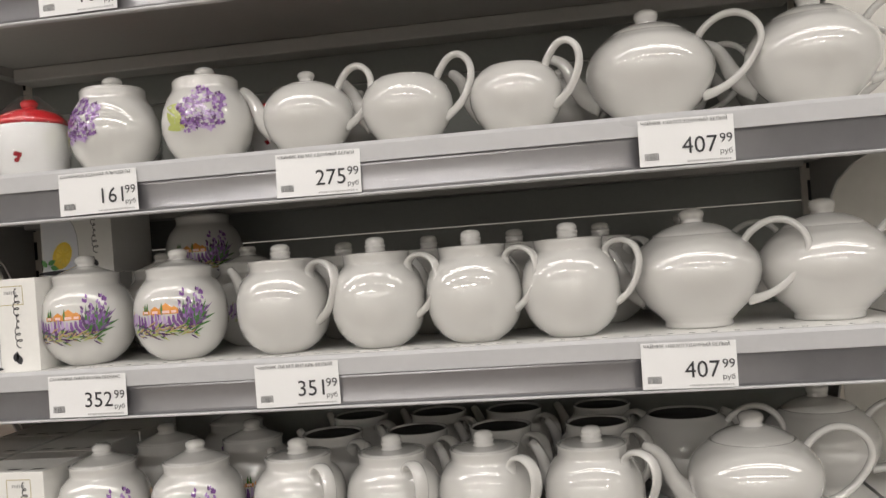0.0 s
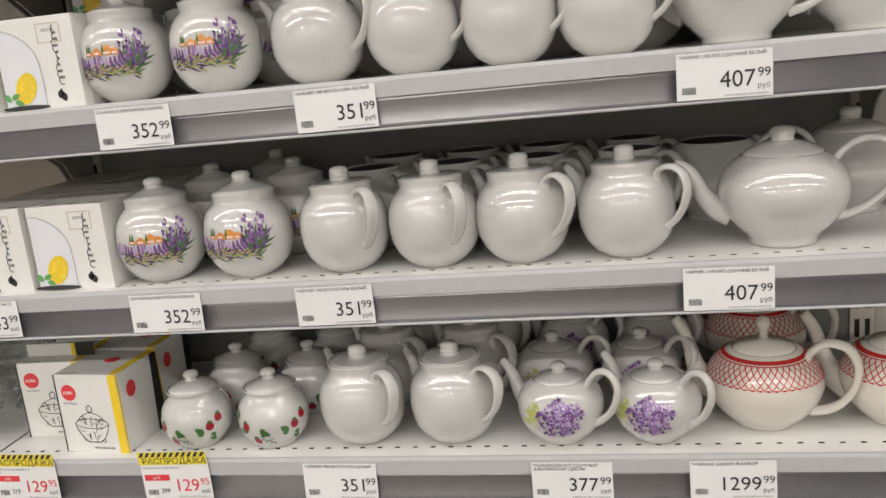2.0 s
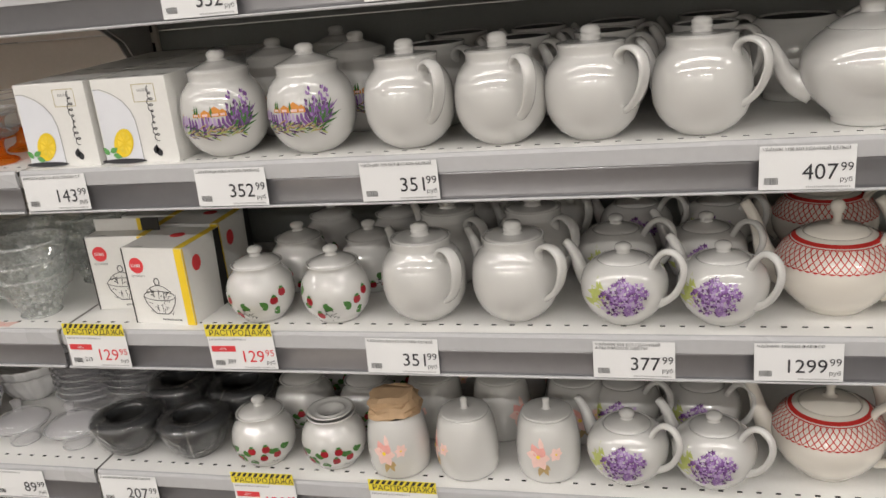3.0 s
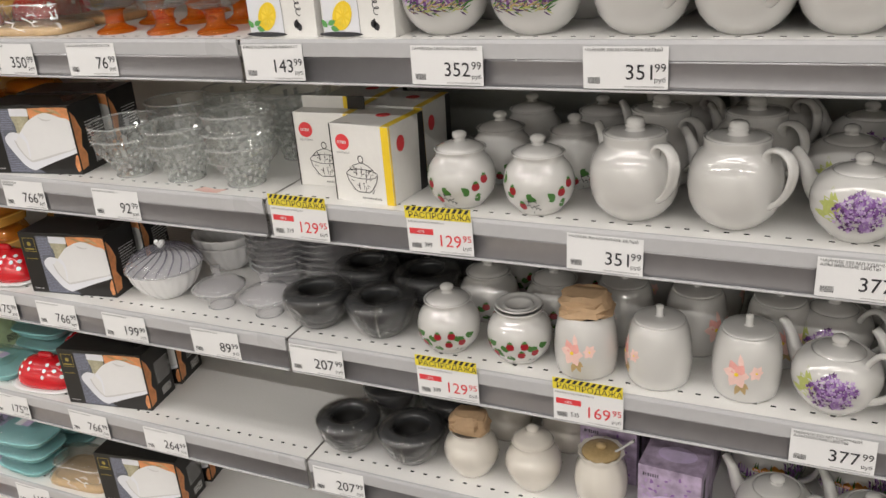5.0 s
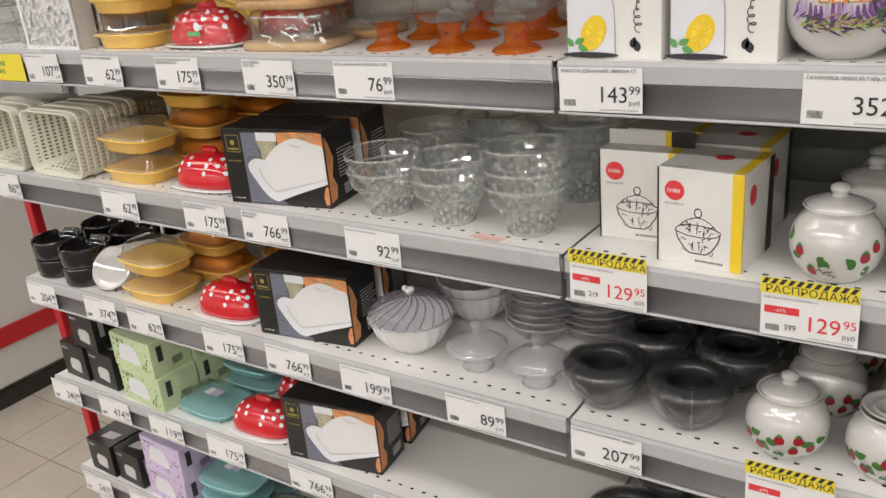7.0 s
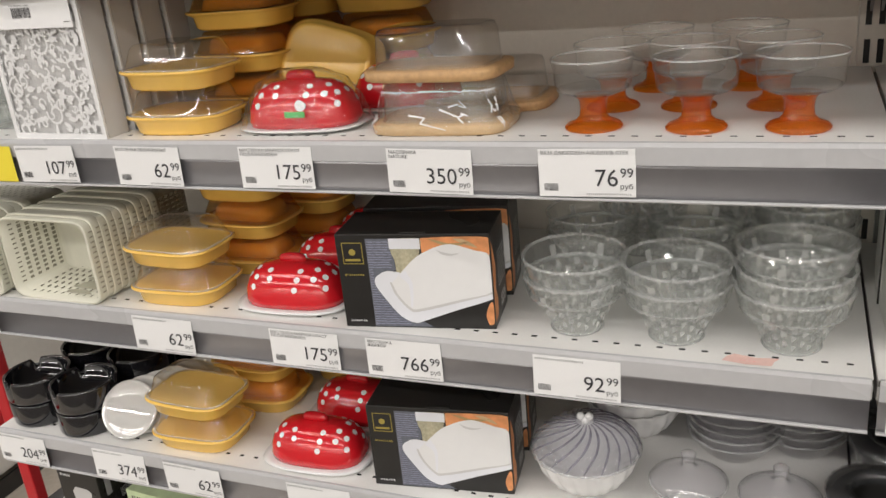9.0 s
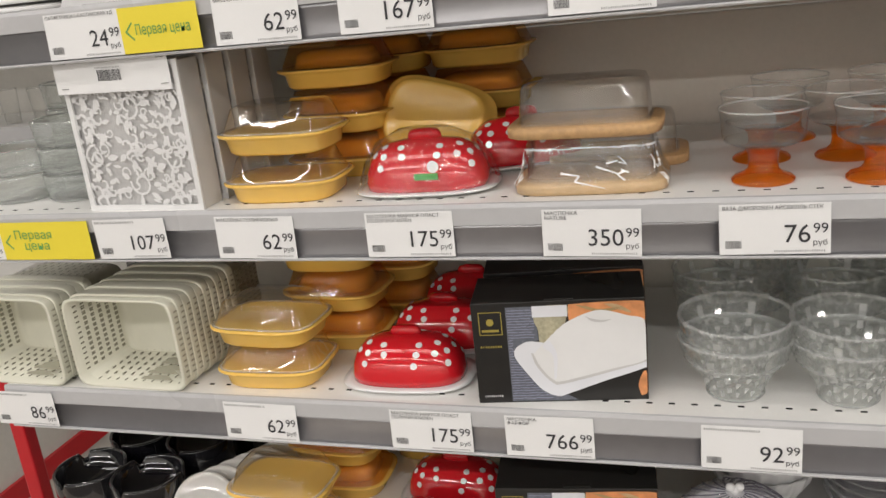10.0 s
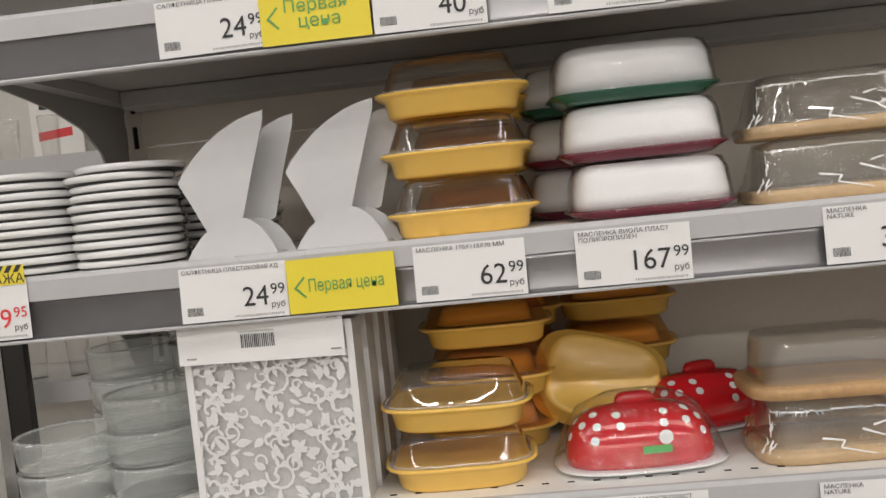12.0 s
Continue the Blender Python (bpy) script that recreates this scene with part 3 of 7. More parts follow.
POT700, POT1100, POT550 = ("ЧАЙНИК 700 МЛ ЯНТАРЬ БЕЛЫЙ",), ("ЧАЙНИК 1100 МЛ УДАЧНЫЙ БЕЛЫЙ",), ("ЧАЙНИК 550 МЛ УДАЧНЫЙ БЕЛЫЙ",)
SUGAR, NATURE, ALPINE = ("САХАРНИЦА 750МЛ ЯНТАРЬ ПРОВАНС",), ("МАСЛЕНКА", "NATURE"), ("ЧАЙНИК 550 МЛ УДАЧНЫЙ", "АЛЬПИЙСКИЕ ЦВЕТЫ")
for row in (
    ("Z", -0.433, "161"), ("Z", -0.175, "275"), ("A", -0.424, "161", ("САХАРНИЦА УДАЧНАЯ 'АЛЬПЦВЕТЫ'",)), ("A", -0.143, "275", POT550), ("A", 0.283, "407", POT1100),
    ("B", -0.458, "352", SUGAR), ("B", -0.187, "351", POT700), ("B", 0.268, "407", POT1100),
    ("C", -0.734, "143", ("ЕМКОСТЬ ДЛЯ КАНАПЕ ЛИМОНА СТ",)), ("C", -0.459, "352", SUGAR), ("C", -0.221, "351", POT700), ("C", 0.267, "407", POT1100),
    ("D", -0.247, "351", POT700), ("D", 0.067, "377", ALPINE), ("D", 0.267, "1299", ("ЧАЙНИК 1200МЛ ФАРФОР",)),
    ("E", -0.736, "207", ("САХАРНИЦА 'ИНФИНИ' 200МЛ",)), ("E", 0.057, "377", ALPINE), ("E", 0.276, "1299", ("ЧАЙНИК 1200МЛ ФАРФОР",)), ("F", -0.728, "207"),
    ("A", -1.834, "24", ("САЛФЕТНИЦА ПЛАСТИКОВАЯ",)), ("A", -1.630, "40"), ("A", -1.471, "167"),
    ("B", -1.842, "24", ("САЛФЕТНИЦА ПЛАСТИКОВАЯ ХД",)), ("B", -1.617, "62", ("МАСЛЕНКА 170Х115Х70 ММ",)), ("B", -1.467, "167", ("МАСЛЕНКА ВИОЛА ПЛАСТ", "ПОЛИПРОПИЛЕН")), ("B", -1.245, "350", NATURE),
    ("B", -1.055, "76", ("ВАЗА Д/МОРОЖЕН АЙСВИЛЛЬ СТЕК",)),
    ("C", -2.092, "38"), ("C", -1.838, "107"), ("C", -1.665, "62", ("МАСЛЕНКА ПОЛИПРОПИЛ",)), ("C", -1.470, "175", ("МАСЛЕНКА МАРУСЯ ПЛАСТ", "ПОЛИПРОПИЛЕН")), ("C", -1.267, "350", NATURE),
    ("C", -1.086, "76", ("ВАЗА Д/МОРОЖЕН АЙСВИЛЛЬ СТЕК",)),
    ("D", -2.079, "86"), ("D", -1.705, "62"), ("D", -1.473, "175", ("МАСЛЕНКА МАРУСЯ ПЛАСТ", "ПОЛИПРОПИЛЕН")), ("D", -1.328, "766", ("МАСЛЕНКА", "ФАРФОР")), ("D", -1.107, "92"),
    ("E", -2.061, "204"), ("E", -1.855, "374"), ("E", -1.712, "62"), ("E", -1.491, "175"), ("E", -1.330, "766"), ("E", -1.157, "199"), ("E", -0.946, "89"),
    ("F", -2.072, "241"), ("F", -1.896, "474"), ("F", -1.726, "119"), ("F", -1.548, "175"), ("F", -1.323, "766"), ("F", -1.123, "264"),
    ("G", -2.046, "241"), ("G", -1.874, "474"), ("G", -1.570, "119"),
):
    price_tag(row[0], row[1], row[2], title=row[3] if len(row) > 3 else ())
for level, right, price, old, off in (("D", -0.729, "129", "219", "40"), ("D", -0.488, "129", "399", "67"), ("E", -0.495, "129", "399", "67"), ("E", -0.271, "169", "535", "68"), ("B", -2.096, "129", "299", "55")):
    price_tag(level, right, price, "95", sale=True, old=old, off=off)
first_price("B", -1.841, 0.103, ("Первая цена",), 0.0165)
first_price("A", -1.839, 0.103, ("Первая", "цена"), 0.0165)
first_price("C", -2.091, 0.140, ("Первая", "цена"), 0.0165)


# ---- pots ----
def solid_pot(root, body_prof, lid_prof, label_mat=WHITE, lid=True, knob_at=None, lid_tilt=None, opening=None):
    part("body", lathe(body_prof), label_mat, root)
    if lid:
        cut = knob_at
        low = [p for p in lid_prof if p[1] <= cut] if cut else lid_prof
        lid_ob = part("lid", lathe(low), label_mat, root, "matching lid")
        if cut:
            part("knob", lathe([(low[-1][0], low[-1][1] - 0.0003)] + [p for p in lid_prof if p[1] > cut], 20), label_mat, lid_ob)
        if lid_tilt:
            lid_ob.matrix_basis = lid_tilt
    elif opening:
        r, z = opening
        # A black disc caps the mouth, standing in for the shade inside.
        part("inside", lathe([(r, z - 0.0005), (r * 0.97, z - 0.0004), (r * 0.95, z + 0.0005), (0.0, z + 0.0006)], 28), BLACK, root, "black disc for the shaded mouth")
    return root


YANTAR = [(0, 0), (0.027, 0), (0.030, 0.001), (0.034, 0.004), (0.045, 0.012), (0.054, 0.024), (0.0592, 0.038), (0.0608, 0.053), (0.0605, 0.067), (0.0585, 0.080), (0.0545, 0.091), (0.0485, 0.0995), (0.0442, 0.1035), (0.0425, 0.1055),
          (0.0420, 0.1075), (0.0425, 0.1150), (0.0432, 0.1180), (0.0428, 0.1190), (0.0405, 0.1190), (0.0395, 0.1165)]
PROVENCE_LID = [(0.0, 0.1165), (0.0400, 0.1172), (0.0405, 0.1195), (0.036, 0.1215), (0.024, 0.1262), (0.0150, 0.1300), (0.0120, 0.1318), (0.0112, 0.1335), (0.0125, 0.1350), (0.0128, 0.1385), (0.0110, 0.1420), (0.0070, 0.1440), (0, 0.1446)]
YANTAR_LID = [(0.0, 0.1165), (0.0395, 0.1170), (0.0400, 0.1192), (0.034, 0.1203), (0.022, 0.1212), (0.0150, 0.1218), (0.0128, 0.1228), (0.0124, 0.1255), (0.0136, 0.1272), (0.0133, 0.1292), (0.0118, 0.1302), (0.0126, 0.1318), (0.0124, 0.1350), (0.0100, 0.1380), (0.0055, 0.1396), (0, 0.14)]
YANTAR_HANDLE = [(0.050, 0.090, 0.0040, 0.0075), (0.047, 0.103, 0.0040, 0.0085), (0.056, 0.112, 0.0040, 0.0088), (0.071, 0.113, 0.0040, 0.0088), (0.084, 0.104, 0.0040, 0.0088), (0.088, 0.087, 0.0040, 0.0088), (0.083, 0.067, 0.0040, 0.0085), (0.073, 0.051, 0.0042, 0.0080), (0.061, 0.041, 0.0045, 0.0078), (0.052, 0.036, 0.005, 0.007)]
YANTAR_SPOUT = [(-0.050, 0.045, 0.017, 0.014), (-0.062, 0.055, 0.014, 0.012), (-0.071, 0.072, 0.0105, 0.0095), (-0.078, 0.090, 0.008, 0.0075), (-0.087, 0.104, 0.0065, 0.0065), (-0.094, 0.110, 0.0058, 0.006)]
SMALL = [(0, 0), (0.027, 0), (0.0295, 0.0015), (0.031, 0.004), (0.041, 0.011), (0.051, 0.024), (0.0568, 0.038), (0.0582, 0.049), (0.0572, 0.060), (0.0525, 0.0715), (0.045, 0.0800), (0.0380, 0.0852), (0.0355, 0.0868), (0.0338, 0.0868), (0.0330, 0.084)]
SMALL_LID = [(0, 0.084), (0.0332, 0.0845), (0.0330, 0.0870), (0.028, 0.0898), (0.018, 0.0930), (0.0100, 0.0950), (0.0088, 0.0972), (0.0104, 0.0990), (0.0114, 0.1020), (0.0100, 0.1055), (0.0058, 0.1078), (0, 0.1084)]
SMALL_HANDLE = [(0.040, 0.076, 0.0045, 0.006), (0.049, 0.092, 0.0045, 0.006), (0.061, 0.104, 0.0045, 0.006), (0.075, 0.105, 0.0045, 0.006), (0.086, 0.094, 0.0045, 0.006), (0.0875, 0.076, 0.0045, 0.006), (0.079, 0.055, 0.0048, 0.006), (0.067, 0.041, 0.005, 0.006), (0.050, 0.030, 0.006, 0.006)]
SMALL_SPOUT = [(-0.046, 0.038, 0.019, 0.015), (-0.060, 0.048, 0.0145, 0.012), (-0.070, 0.062, 0.0105, 0.0095), (-0.077, 0.078, 0.0082, 0.008), (-0.087, 0.090, 0.007, 0.007), (-0.093, 0.094, 0.006, 0.0065)]
BIG = [(0, 0), (0.038, 0), (0.0405, 0.001), (0.0415, 0.003), (0.0410, 0.006), (0.0415, 0.0085), (0.049, 0.0155), (0.060, 0.026), (0.0705, 0.040), (0.0770, 0.054), (0.0792, 0.066), (0.0785, 0.077), (0.0745, 0.088), (0.067, 0.0985), (0.058, 0.1065), (0.0525, 0.1100), (0.0505, 0.1125), (0.0490, 0.1130), (0.0485, 0.110)]
BIG_LID = [(0, 0.110), (0.0482, 0.1105), (0.0480, 0.1135), (0.044, 0.1172), (0.035, 0.1222), (0.024, 0.1262), (0.0148, 0.1285), (0.0132, 0.1305), (0.0138, 0.1330), (0.0152, 0.1360), (0.0150, 0.1405), (0.0118, 0.1440), (0.0065, 0.1458), (0, 0.1462)]
BIG_HANDLE = [(0.056, 0.095, 0.005, 0.007), (0.070, 0.112, 0.0045, 0.007), (0.090, 0.123, 0.0045, 0.007), (0.112, 0.122, 0.0045, 0.007), (0.129, 0.108, 0.0045, 0.007), (0.133, 0.088, 0.0045, 0.007), (0.121, 0.065, 0.0045, 0.0068), (0.101, 0.045, 0.0048, 0.0068), (0.080, 0.034, 0.0055, 0.007), (0.062, 0.030, 0.007, 0.007)]
BIG_SPOUT = [(-0.062, 0.040, 0.019, 0.015), (-0.080, 0.048, 0.0155, 0.0125), (-0.094, 0.063, 0.0115, 0.0100), (-0.103, 0.083, 0.0090, 0.0088), (-0.113, 0.098, 0.0076, 0.0078), (-0.130, 0.107, 0.0062, 0.0068)]
ROUND = [(0, 0), (0.036, 0), (0.040, 0.001), (0.041, 0.003), (0.052, 0.012), (0.065, 0.027), (0.0735, 0.044), (0.0760, 0.058), (0.0735, 0.073), (0.066, 0.087), (0.055, 0.097), (0.0455, 0.103), (0.0425, 0.1045), (0.0410, 0.1045), (0.0405, 0.102)]
ROUND_LID = [(0, 0.102), (0.0403, 0.1025), (0.0398, 0.1050), (0.034, 0.1090), (0.022, 0.1130), (0.011, 0.1148), (0.0065, 0.1165), (0.0052, 0.1215), (0.0058, 0.1280), (0.0088, 0.1320), (0.0098, 0.1370), (0.0080, 0.1425), (0.0040, 0.1455), (0, 0.146)]
ROUND_HANDLE = [(0.052, 0.084, 0.006, 0.010), (0.061, 0.104, 0.0055, 0.011), (0.080, 0.117, 0.0055, 0.011), (0.103, 0.113, 0.0055, 0.011), (0.115, 0.093, 0.0055, 0.011), (0.113, 0.067, 0.0055, 0.0105), (0.101, 0.044, 0.0055, 0.0100), (0.083, 0.029, 0.006, 0.0095), (0.058, 0.022, 0.007, 0.009)]
ROUND_SPOUT = [(-0.060, 0.036, 0.024, 0.019), (-0.079, 0.046, 0.019, 0.0155), (-0.092, 0.066, 0.013, 0.012), (-0.099, 0.090, 0.0098, 0.0098), (-0.108, 0.114, 0.0085, 0.0085), (-0.120, 0.132, 0.0075, 0.0075)]
BERRYPOT = [(0, 0), (0.029, 0), (0.0315, 0.001), (0.032, 0.0035), (0.040, 0.010), (0.0475, 0.022), (0.0510, 0.036), (0.0510, 0.047), (0.0480, 0.060), (0.0420, 0.070), (0.0375, 0.0745), (0.0362, 0.078), (0.0365, 0.0825), (0.0385, 0.0850), (0.0380, 0.0862), (0.0362, 0.0862), (0.0355, 0.084)]
BERRY_LID = [(0, 0.084), (0.0350, 0.0845), (0.0345, 0.0868), (0.029, 0.0905), (0.018, 0.0945), (0.0100, 0.0962), (0.0082, 0.0978), (0.0078, 0.0998), (0.0102, 0.1015), (0.0112, 0.1045), (0.0100, 0.1080), (0.0055, 0.1103), (0, 0.1110)]
SUGARPOT = [(0, 0), (0.033, 0), (0.0355, 0.001), (0.036, 0.004), (0.044, 0.011), (0.053, 0.025), (0.0582, 0.041), (0.0590, 0.055), (0.0565, 0.071), (0.0510, 0.085), (0.0455, 0.0935), (0.0435, 0.0965), (0.0430, 0.100), (0.0428, 0.1075), (0.0420, 0.1090), (0.0400, 0.1092)]
SUGAR_LID = [(0, 0.107), (0.0400, 0.1075), (0.0415, 0.1093), (0.0400, 0.1112), (0.025, 0.1128), (0.0125, 0.1140), (0.0105, 0.1155), (0.0125, 0.1175), (0.0135, 0.1210), (0.0120, 0.1250), (0.0075, 0.1278), (0, 0.1288)]
ROSEJAR = [(0, 0), (0.038, 0), (0.0425, 0.0015), (0.0455, 0.007), (0.0475, 0.022), (0.0480, 0.042), (0.0462, 0.064), (0.0425, 0.084), (0.0385, 0.0945), (0.0365, 0.0965), (0.0355, 0.0965), (0.0350, 0.0945)]
ROSE_LID = [(0, 0.095), (0.0345, 0.0953), (0.0365, 0.0972), (0.0365, 0.0985), (0.0345, 0.0998), (0.020, 0.1010), (0.0075, 0.1018), (0.0052, 0.1035), (0.0050, 0.1120), (0.0056, 0.1160), (0.0045, 0.1180), (0, 0.1186)]


def lilac_print(prof, facing=0.0, cz=0.052, seed=1, w=0.027, h=0.025, leaf=-1):
    rnd = random.Random(seed)
    p = Print(prof, facing)
    for i in range(5):
        p.shape(leaf_pts(leaf * rnd.uniform(0.018, 0.030), cz + rnd.uniform(-0.026, 0.012), rnd.uniform(0.022, 0.036), rnd.uniform(0.005, 0.009), (math.pi if leaf < 0 else 0) + rnd.uniform(-1.1, 1.1)), 5, 0.0003)
    n = 0
    while n < 230:
        x, z = rnd.uniform(-1, 1), rnd.uniform(-1, 1)
        edge = 1.0 + 0.16 * math.sin(5 * math.atan2(z, x)) + 0.08 * math.sin(9 * math.atan2(z, x) + 1)
        if math.hypot(x, z) > edge * rnd.uniform(0.85, 1.0):
            continue
        n += 1
        cx, cy = x * w, cz + z * h + 0.10 * x * h
        shade = 3 if rnd.random() < 0.22 else (0 if rnd.random() < 0.35 else (1 if rnd.random() < 0.6 else 2))
        s, a = rnd.uniform(0.0028, 0.0042), rnd.uniform(0, 1.5)
        lift = rnd.uniform(0.00045, 0.0012)
        pts = []
        for k in range(8):
            rr = s * (1.0 if k % 2 == 0 else 0.42)
            pts.append((cx + rr * math.cos(a + k * math.pi / 4), cy + rr * math.sin(a + k * math.pi / 4)))
        p.shape(pts, shade, lift)
    return p.bm


def provence_print(prof, facing=0.0, cz=0.058, seed=2):
    rnd = random.Random(seed)
    p = Print(prof, facing)
    p.grow, p.grow_z = 1.28, cz
    p.shape([(-0.042, cz - 0.006), (-0.040, cz + 0.006), (-0.022, cz + 0.011), (0.004, cz + 0.012), (0.026, cz + 0.012), (0.024, cz + 0.002), (-0.010, cz - 0.001)], 8, 0.0003)
    p.shape([(-0.043, cz - 0.010), (-0.030, cz - 0.016), (0.0, cz - 0.018), (0.022, cz - 0.014), (0.036, cz - 0.004), (0.032, cz + 0.006), (-0.004, cz + 0.003), (-0.040, cz + 0.004)], 3, 0.0003)
    for i in range(15):
        x = -0.043 + 0.0044 * i
        top = cz + 0.003 + 0.002 * math.sin(i)
        tip = cz - 0.014 + 0.003 * math.sin(0.5 * i + 1) + rnd.uniform(-0.002, 0.002)
        bend = 0.006 * (i - 7) / 7
        p.shape([(x + bend, tip), (x + 0.0034 + bend, tip + 0.001), (x + 0.0036, (tip + top) / 2), (x + 0.0022, top), (x + 0.0004, top), (x - 0.0002, (tip + top) / 2)], rnd.choice((1, 0, 2, 0)), 0.0005)
    for i in range(110):
        x, z = rnd.uniform(-0.040, 0.030), cz - 0.012 + rnd.uniform(-0.007, 0.004)
        p.shape(leaf_pts(x, z, rnd.uniform(0.005, 0.012), 0.0008, rnd.uniform(-0.6, 0.9)), rnd.choice((3, 4, 3, 8, 5)), 0.0008)
    for x, w, h in ((-0.012, 0.010, 0.008), (-0.002, 0.012, 0.011), (0.008, 0.008, 0.008), (-0.022, 0.009, 0.006)):
        p.shape([(x, cz + 0.003), (x + w, cz + 0.003), (x + w, cz + 0.003 + h * 0.6), (x + w * 0.5, cz + 0.003 + h), (x, cz + 0.003 + h * 0.6)], 6, 0.0007)
        p.shape([(x + w * 0.2, cz + 0.004), (x + w * 0.8, cz + 0.004), (x + w * 0.8, cz + 0.0065), (x + w * 0.2, cz + 0.0065)], 7, 0.0009)
    for x in (-0.019, -0.016, 0.0):
        p.shape(leaf_pts(x, cz + 0.002, 0.013, 0.0012, math.pi / 2), 4, 0.0009)
    for i in range(80):
        a, l = rnd.uniform(0.2, 2.0), rnd.uniform(0.010, 0.026)
        p.shape(leaf_pts(0.026 + rnd.uniform(-0.006, 0.010), cz - 0.012 + rnd.uniform(0, 0.010), l, 0.0011, a), rnd.choice((0, 3, 4, 1, 4)), 0.0007 + 0.0003 * rnd.random())
    for i in range(34):
        p.shape(leaf_pts(0.020 + rnd.uniform(-0.002, 0.022), cz + 0.006 + rnd.uniform(-0.008, 0.018), 0.005, 0.0014, rnd.uniform(0.6, 2.4)), rnd.choice((0, 1, 3)), 0.001)
    return p.bm


PROVENCE_MATS = PURPLES + GREENS + [HOUSE, PALEPINK, BROWNLEAF]


def berry_print(prof, facing=0.0, band=False, seed=3):
    rnd = random.Random(seed)
    p = Print(prof, facing)
    p.grow, p.grow_z = (1.22, 0.034)
    spots = [(-0.030, 0.040), (-0.018, 0.022), (0.030, 0.038), (0.042, 0.046)] if not band else [(-0.040, 0.034), (-0.004, 0.040), (0.010, 0.028), (0.014, 0.041), (0.028, 0.030), (-0.026, 0.026)]
    leaves = [(-0.036, 0.030, 0.9), (-0.012, 0.034, -0.3), (0.022, 0.030, 2.4), (0.030, 0.026, -0.8), (-0.044, 0.046, 2.0)] if not band else [(-0.034, 0.036, 0.6), (-0.024, 0.030, -0.6), (-0.016, 0.034, 0.2), (0.018, 0.034, 0.3), (0.034, 0.036, 0.2), (-0.046, 0.028, 2.0), (0.000, 0.024, -2.8)]
    for x, z, a in leaves:
        p.shape(leaf_pts(x, z, 0.013, 0.0042, a), 1, 0.0003)
        p.shape(leaf_pts(x, z, 0.008, 0.0028, a + 0.9), 1, 0.0004)
    for x, z in spots:
        p.shape([(x + 0.0052 * math.cos(t) * (1 - 0.15 * math.sin(t)), z + 0.0056 * math.sin(t)) for t in [2 * math.pi * k / 10 for k in range(10)]], 0, 0.0006)
        for k in range(5):
            p.shape(leaf_pts(x, z + 0.004, 0.0038, 0.0009, math.pi / 2 + (k - 2) * 0.7), 1, 0.0009)
    for i in range(14):
        p.shape(leaf_pts(rnd.uniform(-0.010, 0.004) if not band else rnd.uniform(-0.04, 0.036), rnd.uniform(0.014, 0.028), 0.006, 0.0006, rnd.uniform(0, 6)), 2, 0.0004)
    return p.bm


def rose_print(prof, facing=0.0, seed=4):
    rnd = random.Random(seed)
    p = Print(prof, facing)
    for x, z, s in ((-0.012, 0.048, 1.0), (0.014, 0.052, 0.55)):
        for k in range(6):
            a = k * 1.05 + rnd.uniform(-0.2, 0.2)
            p.shape(leaf_pts(x, z, 0.020 * s * rnd.uniform(0.85, 1.1), 0.0075 * s, a), rnd.choice((0, 1)), 0.0003 + 0.0001 * k)
        p.shape([(x + 0.003 * s * math.cos(t), z + 0.003 * s * math.sin(t)) for t in [2 * math.pi * k / 8 for k in range(8)]], 3, 0.0012)
    for a, l in ((-1.9, 0.022), (-1.2, 0.020), (-0.7, 0.014), (1.75, 0.020)):
        p.shape(leaf_pts(-0.006, 0.036 if a < 0 else 0.058, l, 0.0042, a), 2 if a < 0 else 1, 0.0003)
    return p.bm


def lattice_print(prof):
    p = Print(prof, 0.0)
    rmax = max(p.rs)
    half = math.pi * rmax
    n, z0, z1, zc = 48, 0.071, 0.0955, 0.1005
    for sgn in (1, -1):
        for i in range(n):
            s0 = -half + 2 * half * i / n
            segs = 6
            for k in range(segs):
                za, zb = z0 + (z1 - z0) * k / segs, z0 + (z1 - z0) * (k + 1) / segs
                sa, sb = s0 + sgn * 0.022 * k / segs, s0 + sgn * 0.022 * (k + 1) / segs
                w = 0.0009
                p.shape([(sa - w, za), (sa + w, za), (sb + w, zb), (sb - w, zb)], 0, 0.0004)
    m = 48
    for i in range(m):
        a, b = -half + 2 * half * i / m, -half + 2 * half * (i + 1) / m
        p.shape([(a, z1), (b, z1), (b, z1 + 0.0010), (a, z1 + 0.0010)], 0, 0.0005)
        p.shape([(a, zc - 0.0030), (b, zc - 0.0030), (b, zc + 0.0005), (a, zc + 0.0005)], 0, 0.0005)
        p.shape([(a, z0 - 0.0004), ((a + b) / 2, z0 - 0.0022), (b, z0 - 0.0004), ((a + b) / 2, z0 + 0.0006)], 0, 0.0005)
    return p.bm


